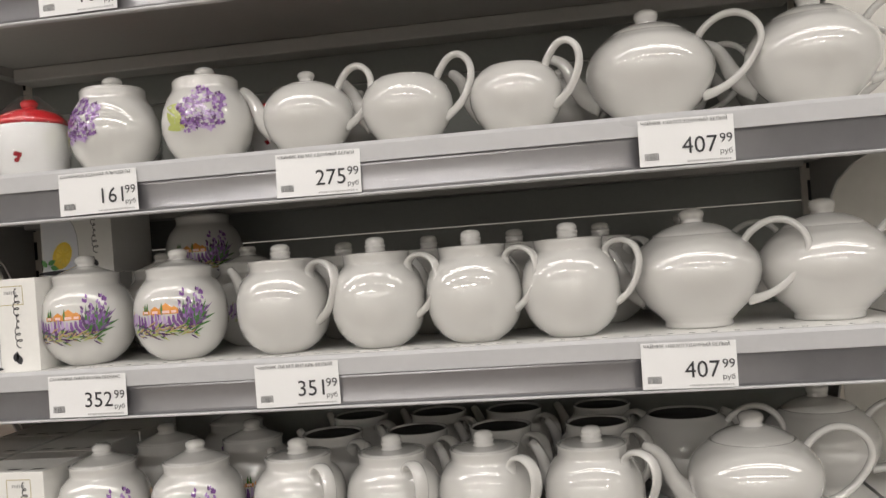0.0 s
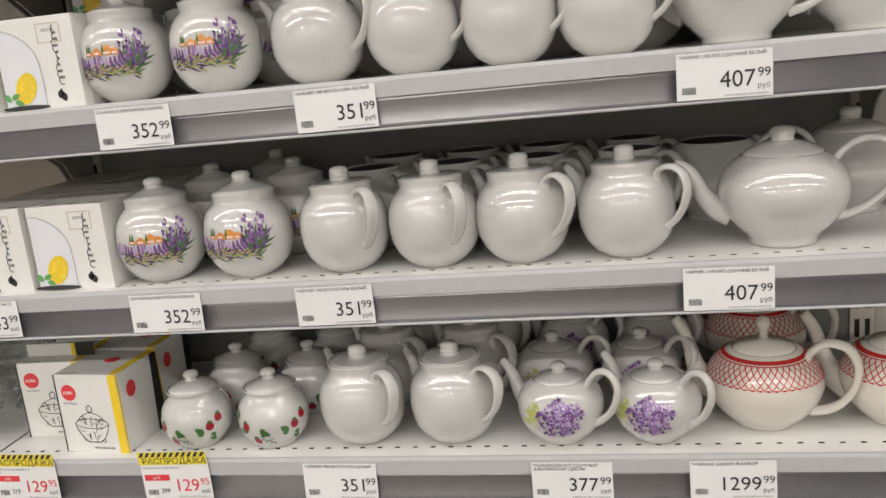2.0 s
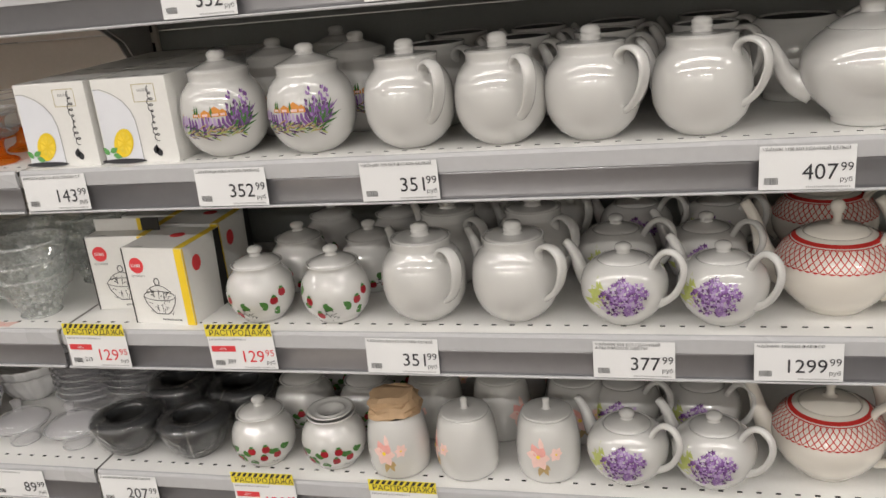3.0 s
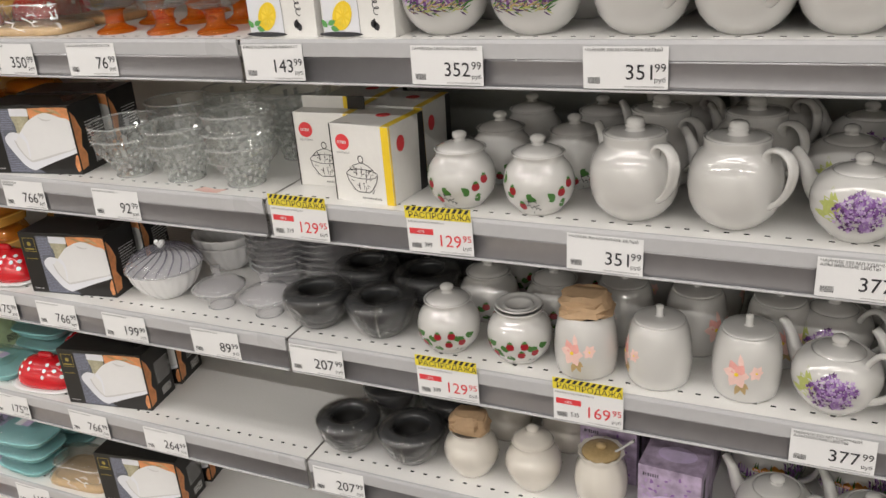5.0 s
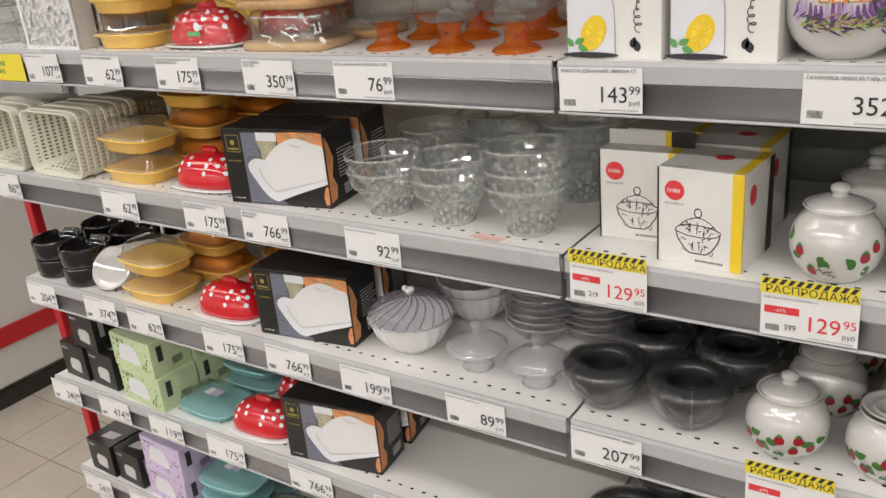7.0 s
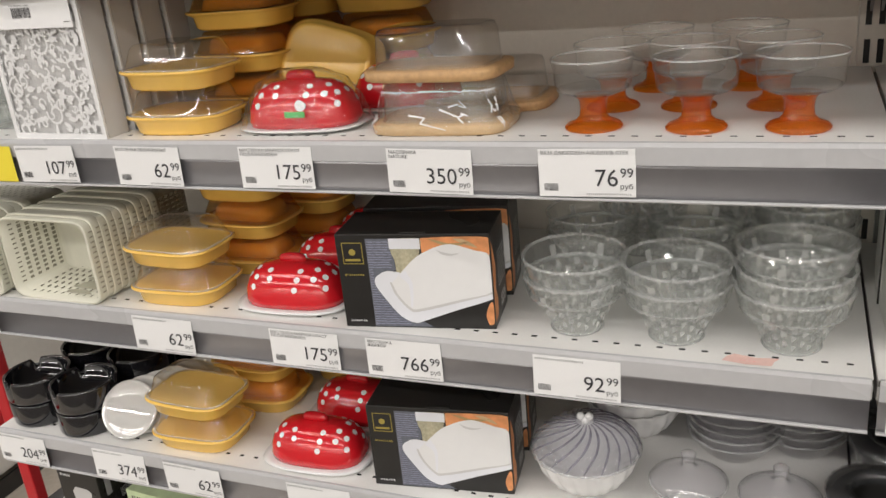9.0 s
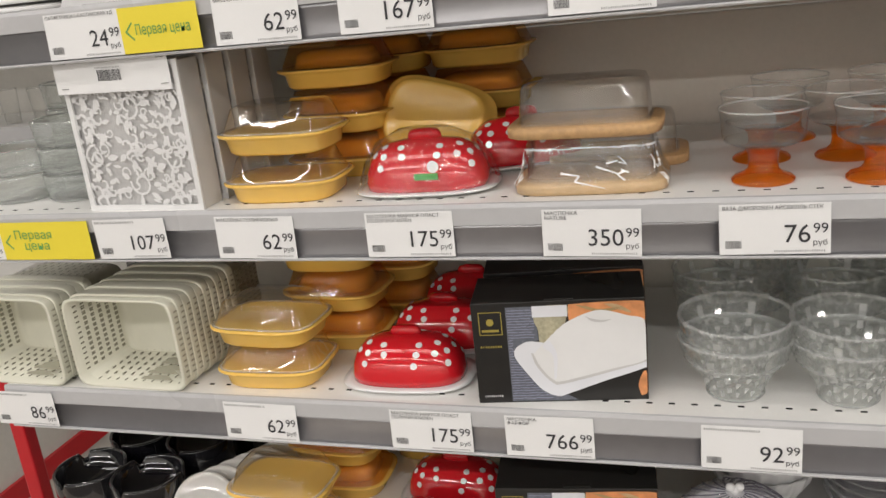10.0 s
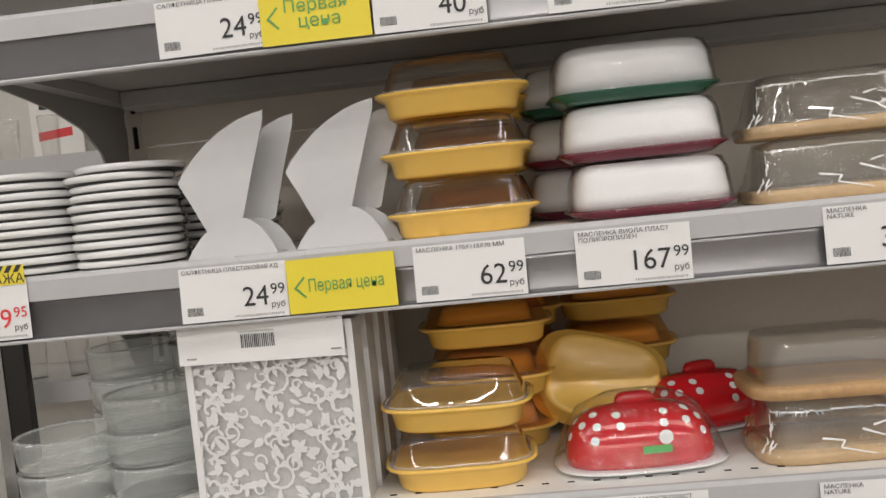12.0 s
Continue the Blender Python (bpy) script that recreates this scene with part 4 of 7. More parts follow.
def make_pot(kind):
    """One master of each kind of pot, built at the origin: handle towards +x, spout towards -x."""
    specs = {
        "yantar": ("teapot", "plain glossy white porcelain teapot with a straight collar and knobbed lid", YANTAR, YANTAR_LID, 0.1218, YANTAR_HANDLE, YANTAR_SPOUT, None),
        "yantar_open": ("teapot", "plain glossy white porcelain teapot without its lid", YANTAR, None, None, YANTAR_HANDLE, YANTAR_SPOUT, None),
        "small": ("teapot", "small round glossy white porcelain teapot with a knobbed lid", SMALL, SMALL_LID, 0.0950, SMALL_HANDLE, SMALL_SPOUT, None),
        "small_open": ("teapot", "small round glossy white porcelain teapot without its lid", SMALL, None, None, SMALL_HANDLE, SMALL_SPOUT, None),
        "big": ("teapot", "large squat glossy white porcelain teapot with a loop handle", BIG, BIG_LID, 0.1285, BIG_HANDLE, BIG_SPOUT, None),
        "big_open": ("teapot", "large squat glossy white porcelain teapot without its lid", BIG, None, None, BIG_HANDLE, BIG_SPOUT, None),
        "lilac": ("teapot", "small round porcelain teapot painted with purple lilac flowers", SMALL, SMALL_LID, 0.0950, SMALL_HANDLE, SMALL_SPOUT, "lilac"),
        "lattice": ("teapot", "round cream porcelain teapot with a red lattice pattern round its shoulder", ROUND, ROUND_LID, 0.1148, ROUND_HANDLE, ROUND_SPOUT, "lattice"),
        "provence": ("sugar_bowl", "white porcelain sugar bowl painted with a lavender field and orange houses", YANTAR, PROVENCE_LID, 0.1300, None, None, "provence"),
        "provence_pot": ("teapot", "small porcelain teapot painted with a lavender field", SMALL, SMALL_LID, 0.0950, SMALL_HANDLE, SMALL_SPOUT, "provence_small"),
        "lilac_bowl": ("sugar_bowl", "tall white porcelain sugar bowl painted with purple lilac and green leaves", SUGARPOT, SUGAR_LID, 0.1140, None, None, "lilac_tall"),
        "berry": ("sugar_bowl", "round white porcelain sugar bowl painted with red strawberries and green leaves", BERRYPOT, BERRY_LID, 0.0962, None, None, "berry"),
        "berry_band": ("sugar_bowl", "round white porcelain sugar bowl with a band of strawberries and leaves", BERRYPOT, BERRY_LID, 0.0962, None, None, "berry_band"),
        "rose": ("jar", "white porcelain jar with a flat pin-knobbed lid painted with pink flowers", ROSEJAR, ROSE_LID, 0.1018, None, None, "rose"),
        "rose_open": ("jar", "white porcelain jar with pink flowers, its mouth stuffed with brown paper", ROSEJAR, None, None, None, None, "rose"),
    }
    name, label, prof, lid, knob, handle, spout, decor = specs[kind]
    root = thing(name, label, "teapot" if name == "teapot" else name.replace("_", " "), {"teapot": "teapots on the shelves", "sugar_bowl": "sugar bowls on the shelves", "jar": "flower jars"}[name])
    china = CREAM if kind == "lattice" else WHITE
    top_r, top_z = prof[-1]
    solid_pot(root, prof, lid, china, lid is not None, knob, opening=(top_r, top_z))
    if handle:
        part("handle", sweep(handle, 10, 5), china, root)
    if spout:
        part("spout", sweep(spout, 14, 4), china, root)
    # decoration faces the aisle; pots are turned, so it is set for a turn of -45 degrees
    if decor == "lilac":
        part("flower_print", lilac_print(prof, radians(30), 0.049, 1, 0.034, 0.027), PURPLES + GREENS, root, "purple lilac flower print")
    if decor == "provence_small":
        part("field_print", provence_print([p for p in prof], radians(38), 0.052), PROVENCE_MATS, root, "lavender field print")
    if decor == "lilac_tall":
        part("flower_print", lilac_print(prof, 0.0, 0.066, 7, 0.034, 0.031), PURPLES + GREENS, root, "purple lilac flower print")
    if decor == "provence":
        part("field_print", provence_print(prof, -0.10), PROVENCE_MATS, root, "lavender field and house print")
    if decor in ("berry", "berry_band"):
        part("berry_print", berry_print(prof, 0.0, decor == "berry_band"), [BERRY, GREENS[0], INK], root, "strawberry and leaf print")
    if decor == "rose":
        part("rose_print", rose_print(prof), [PINK, PALEPINK, BROWNLEAF, YELLOWPRINT], root, "pink flower print")
    if decor == "lattice":
        part("lattice_band", lattice_print(prof), LATTICERED, root, "red lattice band")
    return root


MASTERS = {}


def along(x):
    """The place along the shelf of a thing in the lists below, from the joint of the two bays."""
    return -0.734 + (x + 0.734) * (1.0125 if x < -0.734 else 1.0095)


def place(kind, x, y, level, turn=0.0, up=0.0, maker=None, label="", tilt=0.0, scale=1.0):
    """Puts one more of a kind on a shelf; the first one is the master itself."""
    m = pose(along(x), y, SHELF[level] + up, tilt, 0, turn)
    if scale != 1.0:
        m = m @ Matrix.Scale(scale, 4)
    if kind not in MASTERS:
        MASTERS[kind] = (maker or make_pot)(kind)
        MASTERS[kind].matrix_basis = m
        ob = MASTERS[kind]
    else:
        ob = copy_thing(MASTERS[kind], m)
    return tagged(ob, label)


# shelf A, right bay
for x, a in ((-0.495, -22), (-0.366, 16)):
    place("lilac_bowl", x, 1.066, "A", a)
for kind, x, a in (("small", -0.229, -8), ("small_open", -0.101, -14), ("small_open", 0.035, -26)):
    place(kind, x, 1.062, "A", a)
for x, a in ((0.199, -18), (0.390, -22)):
    place("big", x, 1.092, "A", a)
    place("big", x + 0.02, 1.270, "A", a)
for x in (-0.20, 0.09):
    place("small", x, 1.215, "A", -20)
# shelf B, right bay
for x in (-0.552, -0.421):
    place("provence", x, 1.066, "B", 8)
    place("provence", x + 0.045, 1.200, "B", 50)
for x, a in ((-0.282, -24), (-0.157, -20), (-0.035, -22), (0.084, -20)):
    place("yantar", x, 1.068, "B", a)
    place("yantar", x + 0.045, 1.215, "B", -45)
place("big", 0.236, 1.092, "B", -24)
place("big", 0.390, 1.098, "B", -24)
place("provence", -0.485, 1.300, "B", 12, up=0.080)
place("big", 0.25, 1.285, "B", -24)
# shelf C, right bay
for x, a in ((-0.541, 16), (-0.411, 0)):
    place("provence", x, 1.056, "C", a)
    place("provence", x + 0.03, 1.180, "C", 40)
for x, a in ((-0.274, -48), (-0.152, -56), (-0.036, -42), (0.095, -36)):
    place("yantar", x, 1.057, "C", a)
    place("yantar_open", x + 0.01, 1.185, "C", -42)
    place("yantar_open", x + 0.02, 1.312, "C", -42)
place("big", 0.285, 1.075, "C", -4)
place("provence", -0.46, 1.318, "C", -20, up=0.0)
place("big_open", 0.225, 1.250, "C", -20)
place("big", 0.405, 1.245, "C", -18)
# shelf D, right bay
for x, a in ((-0.531, 4), (-0.413, 14)):
    place("berry", x, 1.050, "D", a)
    place("berry", x + 0.02, 1.165, "D", 40)
    place("berry", x + 0.032, 1.285, "D", 60)
for x, a in ((-0.280, -44), (-0.150, -36)):
    place("yantar", x, 1.056, "D", a)
    place("yantar", x + 0.01, 1.185, "D", -40)
    place("yantar", x + 0.02, 1.310, "D", -40)
for x, a in ((-0.004, -30), (0.121, -44)):
    place("lilac", x, 1.047, "D", a)
    place("lilac", x - 0.015, 1.172, "D", a + 8)
    place("lilac", x + 0.01, 1.300, "D", a)
for x, a in ((0.262, -24), (0.430, -24)):
    place("lattice", x, 1.092, "D", a)
place("lattice", 0.28, 1.285, "D", -24)
# shelf E, right bay
place("berry_band", -0.570, 1.050, "E", 8)
for x in (-0.545, -0.430):
    place("berry_band", x, 1.165, "E", 20)
    place("berry_band", x + 0.01, 1.280, "E", 50)
place("rose", -0.240, 1.050, "E", -52)
place("rose", -0.120, 1.056, "E", 4)
for x, a in ((-0.345, -30), (-0.235, 60), (-0.118, 26)):
    place("rose", x + 0.03, 1.160, "E", a)
    place("rose", x + 0.04, 1.272, "E", a + 40)
for x, a in ((-0.006, -36), (0.111, -36)):
    place("lilac", x, 1.048, "E", a)
    place("lilac", x - 0.01, 1.172, "E", a)
place("lattice", 0.265, 1.092, "E", -20)
place("lattice", 0.430, 1.095, "E", -24)
# shelf F, right bay
for x, a in ((-0.066, -30), (0.060, -40)):
    place("provence_pot", x, 1.060, "F", a)
    place("provence_pot", x - 0.02, 1.185, "F", a)
place("lattice", 0.205, 1.090, "F", -24)
place("lattice", 0.375, 1.095, "F", -24)


# ---- other goods ----
def berry_flipped(kind):
    root = thing("sugar_bowl", "strawberry painted sugar bowl with its lid lying upside down", "sugar bowl", "sugar bowls on the shelves")
    part("body", lathe(BERRYPOT), WHITE, root)
    lid = part("lid", lathe([(0, 0.079), (0.010, 0.0795), (0.022, 0.0820), (0.031, 0.0865), (0.0350, 0.0895), (0.0365, 0.0915), (0.0355, 0.0925), (0.031, 0.0915), (0.024, 0.0880), (0.0235, 0.0885), (0.0215, 0.0905), (0.019, 0.0885), (0.0, 0.0850)], 36), WHITE, root, "upturned lid")
    part("berry_print", berry_print(BERRYPOT, 0.0, True), [BERRY, GREENS[0], INK], root, "strawberry and leaf print")
    return root


def crumpled_paper(w, d, h, z, seed):
    rnd = random.Random(seed)
    bm = bmesh.new()
    rings = []
    for k in range(7):
        t = k / 6
        ring = []
        for i in range(16):
            a = 2 * math.pi * i / 16
            f = (1.12 - 0.30 * t ** 2) * rnd.uniform(0.86, 1.1)
            ring.append((w * f * math.copysign(abs(math.cos(a)) ** 0.7, math.cos(a)), d * f * math.copysign(abs(math.sin(a)) ** 0.7, math.sin(a)), z + h * t + rnd.uniform(-0.003, 0.003)))
        rings.append(ring)
    ring_loft(bm, rings)
    return bm


def rose_paper(kind):
    root = thing("jar", "flower painted porcelain jar stuffed with crumpled brown paper", "jar", "flower jars")
    part("body", lathe(ROSEJAR), WHITE, root)
    # Under the paper, a black disc replaces the shaded inside.
    part("inside", lathe([(0.0350, 0.0940), (0.034, 0.0955), (0.0, 0.0958)], 28), BLACK, root, "black disc for the shaded mouth")
    part("rose_print", rose_print(ROSEJAR), [PINK, PALEPINK, BROWNLEAF, YELLOWPRINT], root, "pink flower print")
    part("paper_wad", crumpled_paper(0.037, 0.032, 0.028, 0.099, 5), PAPER, root, "crumpled brown paper", smooth=False)
    return root


EMBOSSED = [(0, 0), (0.028, 0), (0.031, 0.002), (0.036, 0.010), (0.044, 0.026), (0.0475, 0.042), (0.0460, 0.056), (0.0400, 0.068), (0.0340, 0.074), (0.0325, 0.079), (0.0345, 0.084), (0.0355, 0.0855), (0.0330, 0.0855), (0.0320, 0.083)]


def embossed(kind):
    paper = kind == "embossed_paper"
    root = thing("sugar_bowl", "cream porcelain sugar bowl with raised leaf relief, " + ("stuffed with brown paper" if paper else "with knobbed lid"), "sugar bowl", "relief sugar bowls")
    part("body", lathe(EMBOSSED), CREAM, root)
    p = Print(EMBOSSED, 0.0)
    r = random.Random(8)
    for i in range(46):
        a = -0.14 + 0.28 * i / 46
        p.shape(leaf_pts(a, 0.030 + 0.022 * r.random(), r.uniform(0.008, 0.016), 0.0022, r.uniform(0, 6.28)), 0, 0.0011)
    part("relief", p.bm, CREAM, root, "raised leaf relief")
    if paper:
        part("paper_wad", crumpled_paper(0.033, 0.026, 0.030, 0.0865, 9), PAPER, root, "crumpled brown paper", smooth=False)
    else:
        lid = part("lid", lathe([(0, 0.083), (0.0320, 0.0835), (0.0350, 0.0865), (0.0300, 0.0930), (0.018, 0.0990), (0.0085, 0.1015), (0.0080, 0.1035)]), CREAM, root, "domed lid")
        part("knob", lathe([(0.0080, 0.1033), (0.0105, 0.1060), (0.0105, 0.1095), (0.006, 0.1125), (0, 0.1130)], 20), CREAM, lid)
    return root


def honey_jar(kind):
    root = thing("honey_jar", "cream porcelain honey jar with a gold top and a white spoon", "honey jar")
    prof = [(0, 0), (0.032, 0), (0.036, 0.003), (0.041, 0.025), (0.043, 0.050), (0.040, 0.072), (0.034, 0.084), (0.0325, 0.090), (0.0370, 0.098), (0.0360, 0.099), (0.031, 0.094)]
    part("body", lathe(prof, 48, lambda a, i: 1 + (0.045 * math.cos(12 * a) if i >= 8 else 0.012 * math.cos(12 * a))), CREAM, root)
    lid = part("lid", lathe([(0, 0.092), (0.030, 0.093), (0.0305, 0.097), (0.027, 0.101), (0.015, 0.103), (0, 0.1035)], 32), BROWNLEAF, root, "honey coloured lid")
    part("knob", lathe([(0.0068, 0.1032), (0.0085, 0.106), (0.0075, 0.110), (0, 0.112)], 16), BROWNLEAF, lid)
    part("spoon", sweep([(0.020, 0.098, 0.002, 0.003), (0.034, 0.110, 0.002, 0.003), (0.046, 0.122, 0.0022, 0.004), (0.052, 0.127, 0.002, 0.005)], 8, 3), WHITE, root, "white spoon handle")
    return root


def lidded_red_bowl(kind):
    root = thing("sugar_bowl", "white porcelain bowl with a glossy red lid wrapped in clear film", "sugar bowl")
    part("body", lathe([(0, 0), (0.034, 0), (0.037, 0.002), (0.044, 0.012), (0.0475, 0.030), (0.0485, 0.055), (0.0475, 0.070), (0.046, 0.072)]), PLASTICWHITE, root)
    lid = part("lid", lathe([(0, 0.0715), (0.0470, 0.0722), (0.0465, 0.078), (0.040, 0.086), (0.026, 0.093), (0.012, 0.096), (0.010, 0.099)]), RED, root, "glossy red lid")
    part("knob", lathe([(0.010, 0.0988), (0.012, 0.103), (0.009, 0.108), (0, 0.1095)], 18), RED, lid)
    p = Print([(0.0440, 0.012), (0.0475, 0.030), (0.0485, 0.055), (0.0475, 0.070)], 0.0)
    for x, z in ((0.004, 0.022), (0.009, 0.026), (0.004, 0.030), (-0.040, 0.030)):
        p.shape(leaf_pts(x, z, 0.009, 0.0032, x * 90), 0, 0.0006)
    part("red_motif", p.bm, BERRY, root, "small red flower motif")
    part("wrapping", lathe([(0.0350, 0.0005), (0.0465, 0.010), (0.0505, 0.055), (0.0480, 0.080), (0.030, 0.098), (0.014, 0.112), (0.004, 0.116)], 28, lambda a, i: 1 + 0.012 * math.cos(7 * a + i), cap=False), WRAP, root, "clear wrapping film")
    return root


def dark_bowl(kind):
    root = thing("dark_bowl", "dark grey bowl with a wide rolled-in rim wrapped in clear film", "bowl", "dark wrapped bowls")
    part("body", lathe([(0, 0), (0.030, 0), (0.033, 0.002), (0.044, 0.016), (0.0535, 0.034), (0.0585, 0.052), (0.0595, 0.058), (0.0575, 0.062), (0.048, 0.0655), (0.040, 0.0665), (0.0340, 0.0655), (0.0320, 0.060), (0.0315, 0.050)], 44, cap=False), DARKPLASTIC, root)
    # This lining is blacker than the bowl to paint the hollow's shade.
    part("inside", lathe([(0.0336, 0.0640), (0.0312, 0.0500), (0.030, 0.020), (0.0, 0.018)], 36), BLACK, root, "black lining for the shaded inside")
    part("wrapping", lathe([(0.0315, 0.001), (0.046, 0.016), (0.0555, 0.034), (0.0605, 0.052), (0.0612, 0.059), (0.058, 0.0640), (0.048, 0.0672), (0.038, 0.0682), (0.032, 0.0672)], 44, lambda a, i: 1 + 0.008 * math.sin(11 * a + i) + 0.006 * math.sin(23 * a), cap=False), WRAP, root, "clear wrapping film")
    part("film_seam", sweep([(0.0335, 0.0690, 0.0005, 0.0014), (0.050, 0.0680, 0.0005, 0.0016), (0.0618, 0.0590, 0.0005, 0.0014), (0.0575, 0.034, 0.0005, 0.0014), (0.046, 0.012, 0.0005, 0.0012)], 6, 3), CLEAR, root, "creased film seam")
    return root


def sale_box(kind):
    """Carton of a lidded glass bowl: white faces, yellow corner band, black back edge."""
    root = thing("glass_bowl_carton", "white carton with yellow band, red dot and lidded bowl drawing", "box", "glass bowl cartons")
    w, d, h = 0.106, 0.100, 0.122
    part("carton", box_bm(0, w, 0, d, 0, h, 0.0008), BOXWHITE, root, smooth=False)
    bm = bmesh.new()
    flat(bm, [(w - 0.0135, 0.0005), (w - 0.0003, 0.0005), (w - 0.0003, h - 0.0005), (w - 0.0135, h - 0.0005)], 0, 0.0003)
    for y0, y1, x in ((0.0, 0.0035, w + 0.0003),):
        v = [bm.verts.new(p) for p in ((x, y0, 0.0005), (x, y1, 0.0005), (x, y1, h - 0.0005), (x, y0, h - 0.0005))]
        bm.faces.new(v)
    v = [bm.verts.new(p) for p in ((w - 0.0135, 0.0, h + 0.0003), (w - 0.0003, 0.0, h + 0.0003), (w - 0.0003, d, h + 0.0003), (w - 0.0135, d, h + 0.0003))]
    bm.faces.new(v)
    part("yellow_band", bm, YELLOWPRINT, root, "yellow corner band", smooth=False)
    bm = bmesh.new()
    v = [bm.verts.new(p) for p in ((w + 0.0004, d - 0.022, 0.0), (w + 0.0004, d, 0.0), (w + 0.0004, d, h), (w + 0.0004, d - 0.016, h))]
    bm.faces.new(v)
    part("side_edge", bm, BOXBLACK, root, "black printed side edge", smooth=False)
    bm = bmesh.new()
    flat(bm, [(0.0, 0.0), (0.0022, 0.0), (0.0022, h), (0.0, h)], 0, 0.0004)
    part("front_edge", bm, BOXBLACK, root, "black printed front edge", smooth=False)
    bm = bmesh.new()
    v = [bm.verts.new(p) for p in ((0.004, 0.004, h + 0.0004), (0.040, 0.006, h + 0.0004), (0.030, 0.0075, h + 0.0004))]
    bm.faces.new(v)
    part("top_mark", bm, BOXBLACK, root, "black mark on the top", smooth=False)
    bm = bmesh.new()
    flat(bm, disc_pts(0.022, 0.094, 0.0125, 0.0125, 24), 0, 0.0003)
    part("front_dot", bm, REDINK, root, "red round emblem", smooth=False)
    bm = bmesh.new()
    ring = [bm.verts.new((w + 0.0004, 0.030 + 0.011 * math.cos(2 * math.pi * k / 20), 0.090 + 0.0125 * math.sin(2 * math.pi * k / 20))) for k in range(20)]
    bm.faces.new(ring)
    part("side_dot", bm, REDINK, root, "red round emblem on the side", smooth=False)
    bm = bmesh.new()
    ring = [bm.verts.new((0.060 + 0.012 * math.cos(2 * math.pi * k / 20), 0.060 + 0.011 * math.sin(2 * math.pi * k / 20), h + 0.0004)) for k in range(20)]
    bm.faces.new(ring)
    part("top_dot", bm, REDINK, root, "red round emblem", smooth=False)
    bm = bars_bm(0.0135, 0.0305, 0.0915, 0.0965, 6, 4, y=-0.0008)
    part("emblem_bars", bm, CARD, root, "white bars on the emblem", smooth=False)
    # line drawing of a footed bowl with knobbed lid
    bm = bmesh.new()

    def stroke(pts, w2=0.0005):
        for (xa, za), (xb, zb) in zip(pts, pts[1:]):
            dx, dz = xb - xa, zb - za
            l = math.hypot(dx, dz) or 1
            nx, nz = -dz / l * w2, dx / l * w2
            flat(bm, [(xa + nx, za + nz), (xb + nx, zb + nz), (xb - nx, zb - nz), (xa - nx, za - nz)], 0, 0.0005)

    cx, cz = 0.052, 0.038
    r = random.Random(2)
    stroke([(cx + 0.028 * math.cos(a) * (1 + 0.04 * math.sin(6 * a)), cz + 0.008 + 0.0075 * math.sin(a)) for a in [2 * math.pi * k / 28 for k in range(29)]])
    stroke([(cx - 0.028, cz + 0.007), (cx - 0.025, cz - 0.004), (cx - 0.016, cz - 0.016), (cx - 0.010, cz - 0.021), (cx + 0.010, cz - 0.021), (cx + 0.017, cz - 0.016), (cx + 0.025, cz - 0.004), (cx + 0.028, cz + 0.007)], 0.0007)
    stroke([(cx - 0.026, cz + 0.010), (cx - 0.014, cz + 0.021), (cx - 0.003, cz + 0.025), (cx + 0.004, cz + 0.025), (cx + 0.014, cz + 0.021), (cx + 0.026, cz + 0.010)])
    stroke([(cx + 0.0045 * math.cos(a), cz + 0.031 + 0.0055 * math.sin(a)) for a in [2 * math.pi * k / 12 for k in range(13)]], 0.0007)
    for i in range(26):
        a = r.uniform(-0.022, 0.022)
        z = cz + r.uniform(-0.017, 0.018)
        stroke([(cx + a, z), (cx + a * 0.8 + r.uniform(-0.004, 0.004), z + r.uniform(-0.006, 0.006)), (cx + a * 0.7, z - r.uniform(0.0, 0.008))], 0.0004)
    part("bowl_drawing", bm, INK, root, "black line drawing of a lidded bowl", smooth=False)
    part("caption_bars", bars_bm(0.050, 0.085, 0.0065, 0.0095, 12, 6, y=-0.0006), INK, root, "small black caption", smooth=False)
    part("fine_print", bars_bm(0.010, 0.034, 0.076, 0.079, 14, 7, y=-0.0006), GREYINK, root, "fine print under the emblem", smooth=False)
    return root


def open_sale_box(kind):
    root = sale_box(kind)
    tagged(root, "opened white carton with raised flap and a red dot emblem")
    part("raised_flap", box_bm(0.004, 0.108, 0.030, 0.031, 0.1225, 0.142), BOXWHITE, root, "raised white flap", smooth=False)
    part("flap_edge", box_bm(0.080, 0.088, 0.0285, 0.0298, 0.1225, 0.142), YELLOWPRINT, root, smooth=False)
    part("black_flap", box_bm(0.0885, 0.118, 0.026, 0.0285, 0.1225, 0.143), BOXBLACK, root, "black flap", smooth=False)
    return root


